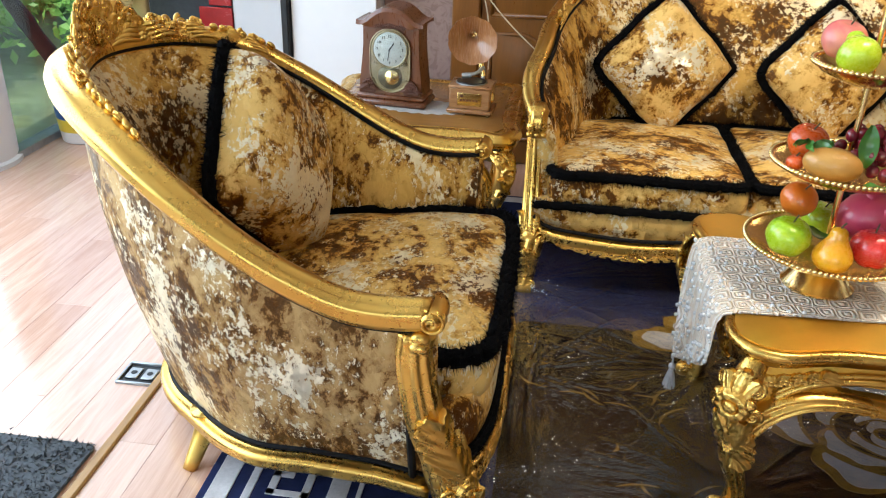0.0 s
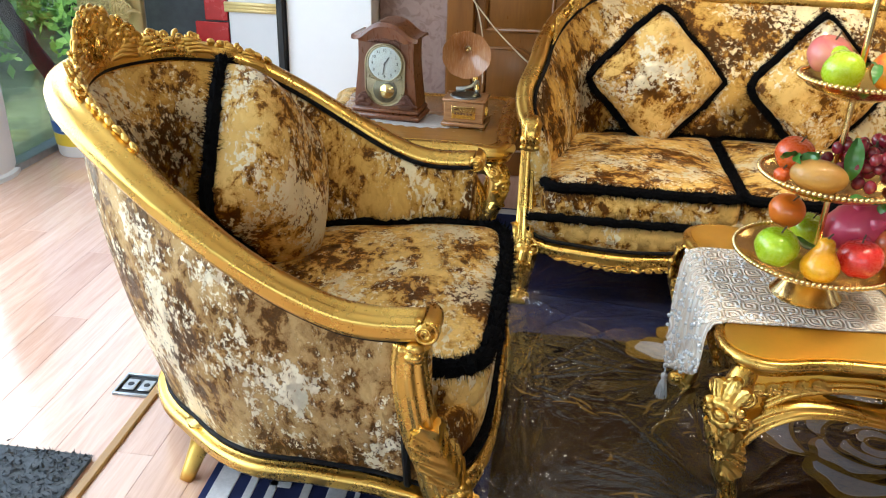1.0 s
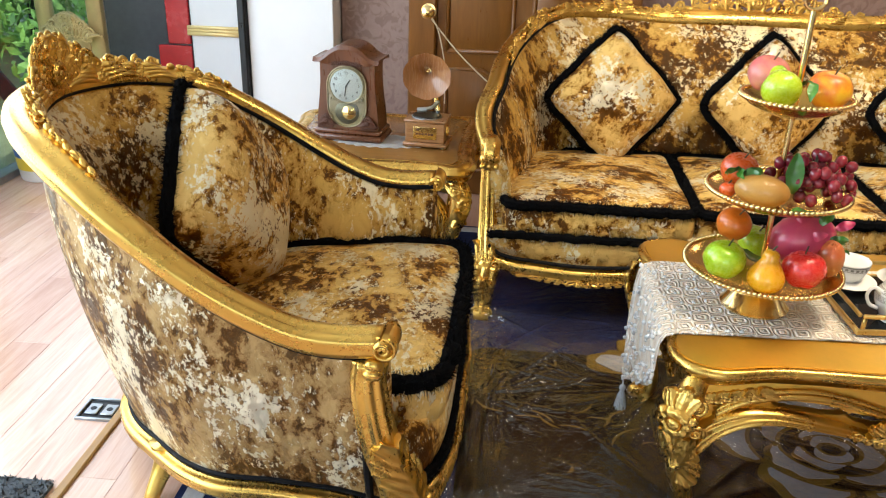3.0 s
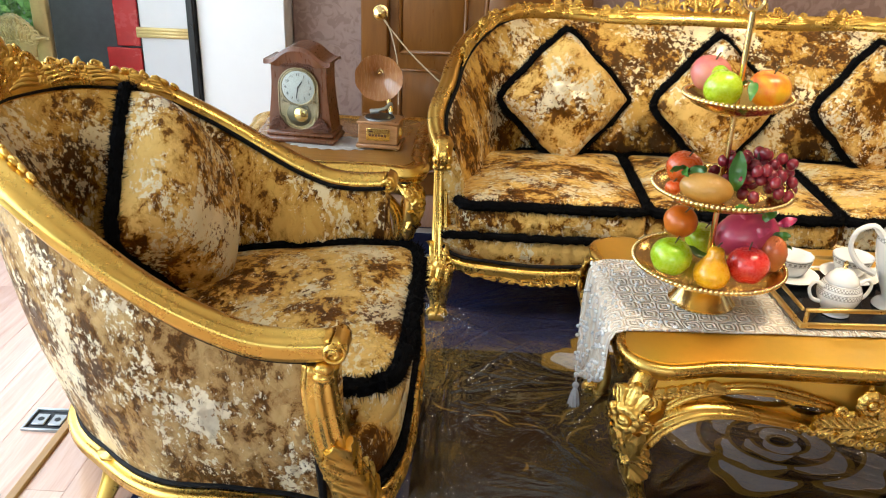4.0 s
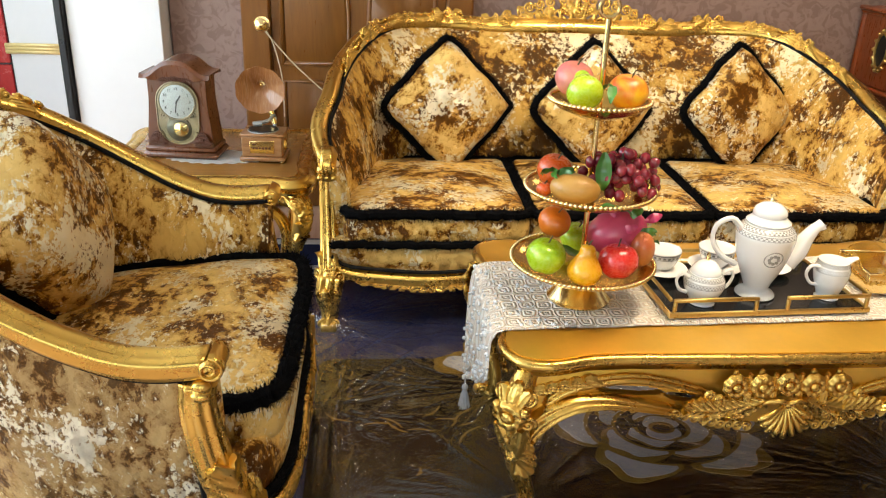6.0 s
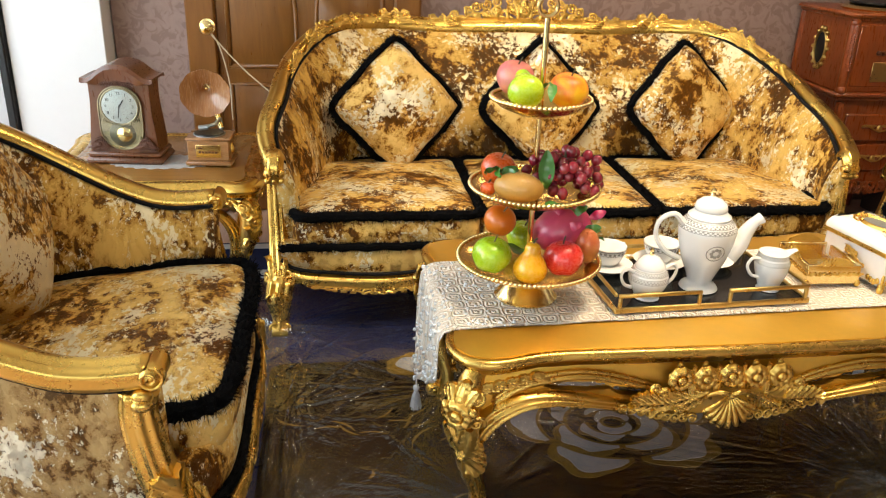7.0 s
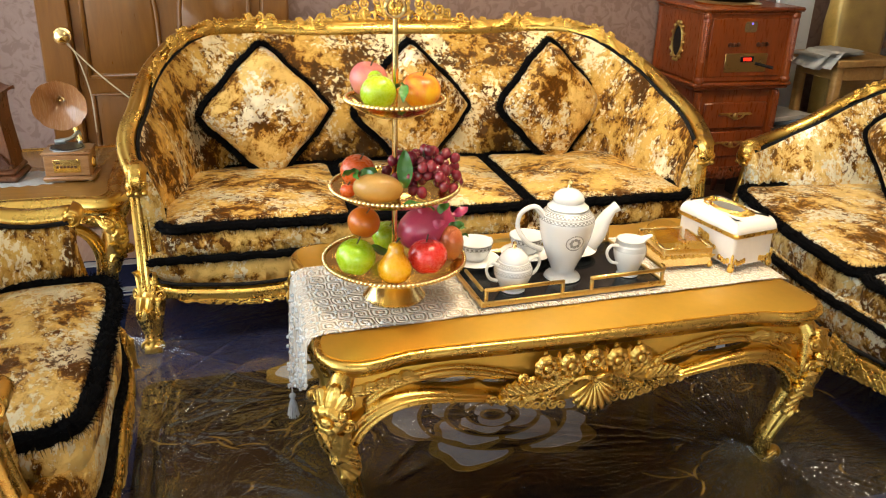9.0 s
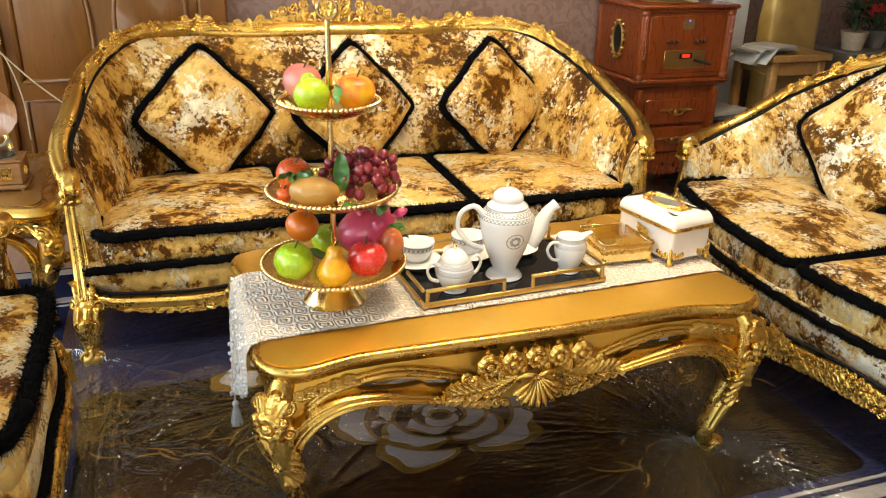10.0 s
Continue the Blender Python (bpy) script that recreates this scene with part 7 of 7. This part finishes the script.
part("case", swell(.110, .058, .040, .272, lambda v: (.97 - .14 * v ** 1.2 + .10 * max(0, v - .7) + .02 * math.cos(v * 5), .97 - .10 * v)), CLOCK_WOOD, ck, smooth=30)
# arched crown with out-turned ears
Xc = np.linspace(-1, 1, 33)
top = .274 + .056 * np.exp(-(np.abs(Xc) / .66) ** 3.0) + .010 * np.abs(Xc) ** 6
low = .262 + .016 * np.abs(Xc) ** 5
rows = [np.c_[Xc * .113, np.full(33, y), z] for y, z in ((-.064, low), (-.072, top - .014), (-.066, top), (.066, top), (.072, top - .014), (.064, low))]
k = Kit().grid(np.array(rows), True)
k.f += [tuple(33 * i for i in range(6)), tuple(33 * i + 32 for i in range(6))]
part("crown", k, CLOCK_WOOD, ck, smooth=30)
BRONZE = simple("dark_bronze_carving", (0.09, 0.03, 0.014), 0.4, 0.2, 0.2, 30)
part("crown_carving", Kit().put(crest(.10, .024, 2), pose(0, -.062, .262)), BRONZE, ck)
for s in (-1, 1):
    part("corner_carving", Kit().put(crest(.040, .045, 3), pose(s * .074, -.0585, .048)), BRONZE, ck)


def stadium(hw, z0, z1, n=20):
    o = [(hw * math.cos(a), z1 - hw + hw * math.sin(a)) for a in np.linspace(0, math.pi, n)]
    return np.array(o + [(hw * math.cos(a), z0 + hw + hw * math.sin(a)) for a in np.linspace(math.pi, TAU, n)])


DIAL_BACK = simple("brass_dial_plate", (0.30, 0.24, 0.14), 0.35, 0.7, 0.25, 40)
o = stadium(.066, .052, .258)
k = Kit().slab(o, [(0, 0), (0, .004)], 0, 1)
part("dial_plate", Kit().put(k, pose(0, -.0545, 0, 90) ), DIAL_BACK, ck)
part("bezel", Kit().tube([(x, -.060, z) for x, z in stadium(.068, .050, .260)], .0026, 8, closed=True), DIAL_BACK, ck)
DIAL = simple("cream_dial", (0.44, 0.44, 0.42), 0.4, 0, 0.08, 30)
dial = part("dial", Kit().lathe([(.0, .004), (.056, .004), (.059, .002), (.059, 0)], 40), DIAL, ck, m=pose(0, -.0585, .194, 90))
part("dial_ring", Kit().tube([(.059 * math.cos(a), .059 * math.sin(a), .003) for a in np.linspace(0, TAU, 41)[:-1]], .0030, 6, closed=True), DIAL_BACK, dial)


def lettering(body, text, size, parent, m, mat, depth=.0006):
    cu = bpy.data.curves.new("numeral", 'FONT')
    cu.body, cu.size, cu.extrude, cu.align_x, cu.align_y = text, size, depth, 'CENTER', 'CENTER'
    tmp = bpy.data.objects.new("numeral_tmp", cu)
    me = bpy.data.meshes.new_from_object(tmp)
    bpy.data.objects.remove(tmp)
    me.materials.clear()
    me.materials.append(mat)
    ob = new(body, me)
    ob.parent = parent
    ob.matrix_basis = m
    return ob


for h in range(1, 13):
    a = math.pi / 2 - h * TAU / 12
    lettering("numeral", str(h), .013, dial, pose(.043 * math.cos(a), .043 * math.sin(a), .0048), BLACK_FRAME)
for ang, ln, w in ((56, .026, .0022), (-100, .038, .0016)):
    a = radians(ang)
    part("clock_hand", Kit().tube([(-.006 * math.cos(a), -.006 * math.sin(a), .0062), (ln * math.cos(a), ln * math.sin(a), .0062)], w, 6, flat=.4, up=(0, 0, 1)), BLACK_FRAME, dial)
part("hub", Kit().ball((0, 0, .0065), .003, 8, 5), BLACK_FRAME, dial)
part("pendulum_well", Kit().lathe([(.0, .0015), (.040, .0015), (.042, 0)], 32), simple("dark_brass_well", (.12, .10, .06), .4, .6, .3, 30), ck, m=pose(0, -.0590, .102, 90))
part("pendulum", Kit().lathe([(.0, .008), (.018, .006), (.025, .002), (.026, 0)], 32), BRASS, ck, m=pose(.006, -.0605, .100, 90))
k = Kit()
for s in (-1, 1):
    k.put(VOL_L if s > 0 else VOL_R, at2(s * .045, .148, .012, 20 * s))
    k.put(VOL_L if s > 0 else VOL_R, at2(s * .025, .140, .010, -60 * s))
    k.put(LEAF_SLIM, at2(s * .05, .07, .03, s * 20))
part("dial_scrolls", Kit().put(k, pose(0, -.0585, 0)), DIAL_BACK, ck)
pane = part("clock_glass", Kit().put(Kit().slab(stadium(.064, .054, .256), [(0, 0), (0, .0015)], 0, 1), pose(0, -.069, 0, 90)), GLASS, ck)
pane.visible_shadow = False

GW = wood("walnut_striped_wood", (0.22, 0.095, 0.035), (0.40, 0.20, 0.08), (6, 6, 60), 0.3, 0.3)
HORN_W = wood("striped_horn_wood", (0.22, 0.085, 0.03), (0.42, 0.19, 0.075), (60, 4, 4), 0.25, 0.4)
gm = empty("gramophone", pose(-.250, 3.07, SZ + .002, 0, 0, -4), "small wooden gramophone with a petal-edged horn", "gramophone")
part("plinth", Kit().box((-.083, -.066, .004), (.083, .066, .020), .005), GW, gm)
part("box", Kit().box((-.074, -.058, .020), (.074, .058, .096), .004), GW, gm)
part("lid_edge", Kit().box((-.080, -.063, .096), (.080, .063, .106), .004), GW, gm)
for sx in (-1, 1):
    for sy in (-1, 1):
        part("foot", Kit().ball((sx * .07, sy * .054, .003), (.008, .008, .005), 8, 5), BRASS, gm)
pl = part("brass_plate", Kit().box((-.044, -.0605, .034), (.044, -.058, .080), .002), BRASS, gm)
for i in range(6):
    part("plate_bar", Kit().box((-.034 + .0115 * i, -.0618, .050), (-.026 + .0115 * i, -.0604, .058), .0005), BRONZE, pl)
part("plate_bar", Kit().box((-.034, -.0618, .066), (-.020, -.0604, .071), .0005), BRONZE, pl)
part("side_crank", Kit().lathe([(.0, .010), (.012, .008), (.020, .003), (.022, 0)], 20), BRASS, gm, m=pose(.074, 0, .055, 0, 90, 0))
tt = part("turntable", Kit().lathe([(.0, .113), (.052, .113), (.054, .109), (.054, .106)], 40, (-.004, 0, 0)), BLACK_FRAME, gm, "black record")
part("rim", Kit().tube([(-.004 + .055 * math.cos(a), .055 * math.sin(a), .108) for a in np.linspace(0, TAU, 41)[:-1]], .0025, 6, closed=True), METAL, tt)
arm = ease([(.03, .045, .106), (.03, .045, .150), (.015, .01, .140), (-.02, -.01, .132)], 16)
k = Kit().tube(arm, .007, 8)
k.tube([(-.038, -.012, .130), (-.005, -.008, .134)], .010, 10)
part("tone_arm", k, METAL, gm)
hn, hm = 60, 12
pts = np.zeros((hm, hn, 3))
for i in range(hm):
    v = i / (hm - 1)
    for j in range(hn):
        a = TAU * j / hn
        sc = 1 + .035 * abs(math.sin(5 * a)) * v
        r = (.010 + .084 * v ** 1.35) * sc
        pts[i, j] = (r * math.cos(a), -.075 * v ** .75, r * math.sin(a))
k = Kit().grid(pts, False, True)
back = pts.copy()
back[:, :, 1] += .004
k.grid(back, False, True)
k.grid(np.array([pts[-1], back[-1]]), False, True)
hr = part("horn", k, HORN_W, gm, "striped wooden horn with scalloped rim", m=pose(-.006, .02, .272, 8, 0, 6) @ Matrix.Diagonal((.9, .9, .9, 1)))
part("horn_tip", Kit().ball((0, -.012, 0), .009, 10, 6), BRASS, hr)
part("horn_neck", Kit().tube(ease([(-.006, .03, .268), (.005, .055, .23), (.02, .05, .16), (.03, .045, .12)], 14), [.011] * 14, 10), BRASS, gm)

# ---------------------------------------------------------------- cabinet, stool and goods in the far corner
cb = empty("record_cabinet", pose(2.40, 3.42, 0), "cherry-wood record player cabinet with drawers and carved corners", "cabinet")
part("upper_body", Kit().box((0, 0, .665), (.49, .40, .985), .006), CHERRY, cb)
part("top_board", Kit().box((-.025, -.025, .985), (.515, .41, 1.005), .008).box((-.012, -.012, .972), (.502, .405, .985), .004), CHERRY, cb)
part("waist_board", Kit().box((-.02, -.02, .645), (.51, .41, .665), .006).box((-.008, -.008, .630), (.50, .41, .645), .004), CHERRY, cb)
part("lower_body", Kit().box((.03, .02, .24), (.46, .39, .630), .006), CHERRY, cb)
for x in (.012, .478):
    k = Kit().tube([(x, .0, .67), (x, .0, .97)], [.020, .020], 10)
    for q in range(6):
        k.put(LEAF, at2(x, .955 - .03 * q, .05, 180, -.014))
    k.ball((x, -.004, .675), .024, 12, 8)
    k.ball((x, -.004, .965), .022, 12, 8)
    part("corner_column", k, CHERRY, cb)
for x in (.035, .455):
    k = Kit().tube([(x, .02, .25), (x, .02, .62)], [.016, .018], 10)
    for q in range(5):
        k.put(LEAF, at2(x, .615 - .032 * q, .055, 180, .004))
    part("corner_column", k, CHERRY, cb)
part("corner_column", Kit().tube([(.006, .385, .67), (.006, .385, .97)], [.018, .018], 10), CHERRY, cb)
for z in (.50, .36):
    dw = part("drawer", Kit().box((.075, .006, z - .06), (.415, .022, z + .065), .005), CHERRY, cb)
    k = Kit()
    for s in (-1, 1):
        for q in range(3):
            k.put(LEAF_SLIM, at2(.245 + s * (.015 + .022 * q), z + .012, .034, s * 95, .004))
    k.ball((.245, .0, z), (.014, .008, .018), 10, 6)
    k.tube(ease([(.19, .0, z + .012), (.22, -.012, z - .004), (.245, -.016, z - .008), (.27, -.012, z - .004), (.30, .0, z + .012)], 14), .004, 6)
    part("handle", k, OLD_GOLD, dw, "ornate brass drawer pull")
part("front_panel", Kit().box((.045, -.005, .69), (.445, .004, .955), .004), CHERRY, cb)
part("radio_plate", Kit().box((.135, -.009, .712), (.36, -.004, .798), .004), OLD_GOLD, cb)
dsp = part("display", Kit().box((.215, -.0125, .758), (.285, -.009, .784), .002), BLACK_FRAME, cb)
part("lit_digits", Kit().box((.228, -.0140, .764), (.272, -.0123, .779), .001), emitter("red_display", (1.0, .03, .01), 2.2, (.05, .0, .0)), dsp)
part("lever", Kit().tube([(.295, -.012, .752), (.37, -.045, .735)], .007, 8), BLACK_FRAME, cb)
for i, x in enumerate((.150, .172, .194, .30, .322, .344)):
    part("knob", Kit().lathe([(.0, .016), (.007, .014), (.009, .004), (.011, 0)], 12), BRONZE, cb, m=pose(x, -.005, .838, 90))
part("badge", Kit().slab(rounded(-.032, .032, -.022, .026, .012, 0, 5, 3), [(0, 0), (0, .004)], 0, 1), BRASS, cb, m=pose(.245, -.005, .915, 90))
part("blue_light", Kit().ball((.25, -.010, .932), .005, 8, 6), emitter("blue_lamp", (.2, .15, 1.0), 2.0, (.0, .0, .05)), cb)
k = Kit()
n = 28
oval = lambda s: np.array([(-.001, .19 + s * .045 * math.cos(a), .83 + s * .075 * math.sin(a)) for a in np.linspace(0, TAU, n + 1)[:-1]])
k.tube(oval(1.0) - (.006, 0, 0), .007, 6, closed=True)
for q in range(14):
    a = TAU * q / 14
    k.ball((-.007, .19 + .054 * math.cos(a), .83 + .088 * math.sin(a)), .010, 7, 5)
sg = part("side_grille_frame", k, OLD_GOLD, cb)
kk = Kit()
pts2 = oval(.95)
kk.add(list(pts2 - (.004, 0, 0)), [tuple(range(n))])
part("grille_cloth", kk, BLACK_FRAME, sg)
part("skirt", Kit().put(crest(.36, .07, 33), pose(.245, .02, .25) @ Matrix.Rotation(math.pi, 4, 'Y')), CHERRY, cb)
for x in (.05, .44):
    for y in (.04, .37):
        part("leg", Kit().tube(ease([(x, y, .25), (x, y - .01, .15), (x, y, .0)], 8), np.linspace(.026, .014, 8), 8), CHERRY, cb)
rp = empty("record_dish", pose(2.60, 3.56, 1.005), "round brass record player base", "record player")
part("base", Kit().lathe([(.0, .0), (.15, .0), (.155, .008), (.14, .018), (.10, .024), (.0, .026)], 44), BRASS, rp)
part("platter", Kit().lathe([(.0, .036), (.12, .036), (.125, .030), (.12, .026)], 44), BLACK_FRAME, rp)

sl = empty("wooden_stool", pose(3.12, 3.36, 0), "square pine stool with slatted frame", "stool")
part("seat", Kit().box((0, 0, .730), (.36, .34, .765), .006), PINE, sl)
for x in (.02, .30):
    for y in (.02, .28):
        part("leg", Kit().box((x, y, 0), (x + .042, y + .042, .730), .005), PINE, sl)
for y in (.03, .29):
    part("stretcher", Kit().box((.06, y, .66), (.30, y + .02, .725), .004), PINE, sl)
    part("stretcher", Kit().box((.06, y, .30), (.30, y + .02, .335), .004), PINE, sl)
for x in (.03, .31):
    part("stretcher", Kit().box((x, .06, .66), (x + .02, .28, .725), .004), PINE, sl)
PAPER = simple("white_paper", (0.50, 0.49, 0.46), 0.7, 0, 0.12, 25, 0.2)
BLUE_PAPER = simple("blue_grey_paper", (0.16, 0.22, 0.30), 0.6, 0, 0.3, 14)
rng = random.Random(21)
for q in range(5):
    n = 14
    p = np.zeros((n, n, 3))
    for i in range(n):
        for j in range(n):
            s, t = i / (n - 1) - .5, j / (n - 1) - .5
            droop = -.25 * max(0, -s - .22) if q > 1 else 0
            p[i, j] = (s * .25, t * .20, .006 * q + .005 * noise.noise((s * 6 + q * 3, t * 6, 0)) + droop)
    k = Kit().grid(p)
    k.grid(p - (0, 0, .0035))
    thing("newspaper", k, PAPER, pose(3.16 + rng.uniform(-.03, .03), 3.50 + rng.uniform(-.03, .03), .775, 0, 0, rng.uniform(-25, 25)), "loose white papers lying on the stool", "paper", "papers")
for q in range(2):
    thing("magazine", Kit().box((-.13, -.10, 0), (.13, .10, .022), .002), PAPER if q % 2 else BLUE_PAPER, pose(3.05 + rng.uniform(-.02, .02), 3.62, .42 + .0225 * q, 0, 0, rng.uniform(-12, 12)), "stacked magazine beside the cabinet", "magazine", "stacked magazines")
# dark block put in for the shadow around the stool's legs
bx = thing("carton", Kit().box((-.16, -.14, 0), (.42, .14, .42), .006), simple("shade_block_dark", (.03, .028, .027), .7), pose(3.05, 3.62, 0), "dark block standing in for shade beside the cabinet", "box")

thing("white_board", Kit().box((0, 0, 0), (.22, .03, 1.5), .006), PLASTIC_W, pose(3.06, 3.80, 0), "plain white board leaning by the wall", "board")
GOLD_WRAP = simple("gold_wrap", (0.62, 0.40, 0.10), 0.35, 0.2, 0.2, 14, 0.5)
gb = empty("wrapped_armchair_back", pose(3.43, 3.66, .0), "gold upholstered seat back wrapped in clear film", "wrapped furniture")
part("back", Kit().slab(rounded(-.15, .15, -.06, .06, .05, 0, 6, 5), [(0, .0), (.01, .4), (.015, .9), (-.01, 1.15), (-.04, 1.2)], 0, 1), GOLD_WRAP, gb)
pts = np.zeros((40, 40, 3))
for i in range(40):
    for j in range(40):
        x, z = -.17 + .34 * i / 39, .1 + 1.1 * j / 39
        pts[i, j] = (x, -.085 + .014 * noise.noise((x * 10, z * 16, 3)), z)
fw = part("film_wrap", Kit().grid(pts), FILM, gb, "creased clear film", smooth=80)
fw.visible_shadow = False
STONE = simple("grey_stone_ledge", (0.16, 0.145, 0.13), 0.6, 0, 0.3, 8, 0.3)
structure("ledge", Kit().box((3.74, 3.50, 0), (4.5, WALL_Y, .74), .01), STONE, "grey stone ledge along the wall", "ledge")
SCARLET = simple("red_petals", (0.45, 0.012, 0.015), 0.6, 0, 0.3, 30)
DARKLEAF = simple("dark_plant_leaves", (0.03, 0.05, 0.015), 0.6, 0, 0.4, 20)
for i, (x, y, red) in enumerate(((3.84, 3.62, 0), (4.02, 3.66, 1), (4.22, 3.62, 1))):
    fp = empty("potted_flowers", pose(x, y, .74), "potted plant with dark leaves and red flowers", "plant", "plants on the ledge")
    part("pot", Kit().lathe([(.0, 0), (.05, 0), (.07, .09), (.074, .095), (.066, .095), (.0, .088)], 24), STONE if i else CORD, fp)
    rg = np.random.default_rng(i)
    k, kr = Kit(), Kit()
    for q in range(70):
        a, r = rg.uniform(0, TAU), rg.uniform(0, .1)
        k.put(flat_leaf(rg.uniform(.05, .09), .024, .5), pose(r * math.cos(a) * .5, r * math.sin(a) * .5, .09 + rg.uniform(0, .16), 0, -rg.uniform(0, 70), math.degrees(a)))
    part("foliage", k, DARKLEAF, fp)
    if red:
        for q in range(22):
            a, r = rg.uniform(0, TAU), rg.uniform(0, .11)
            part("blossom", Kit().put(ROSE, Matrix.Translation((r * math.cos(a), r * math.sin(a), .17 + rg.uniform(0, .12))) @ Matrix.Diagonal((.026, .026, .026, 1))), SCARLET, fp, "red blossom")
# ---------------------------------------------------------------- floor planks (pieces of the floor)
PW, PL = .124, 1.22
meshes = {}
for i in range(14):
    x = -2.335 + PW * i
    y = .5 - PL * ((i * .37) % 1.0)
    x1 = min(x + PW, -.974) if x < -.974 else x + PW
    while y < 4.6:
        key = round(x1 - x, 4)
        if key not in meshes:
            meshes[key] = mesh_of("plank", Kit().box((.0003, .0003, -.006), (key - .0003, PL - .0003, .0), .0005), LAMINATE)
        ob = new("plank", meshes[key])
        ob.parent = floor
        ob.location = (x, y, 0)
        y += PL
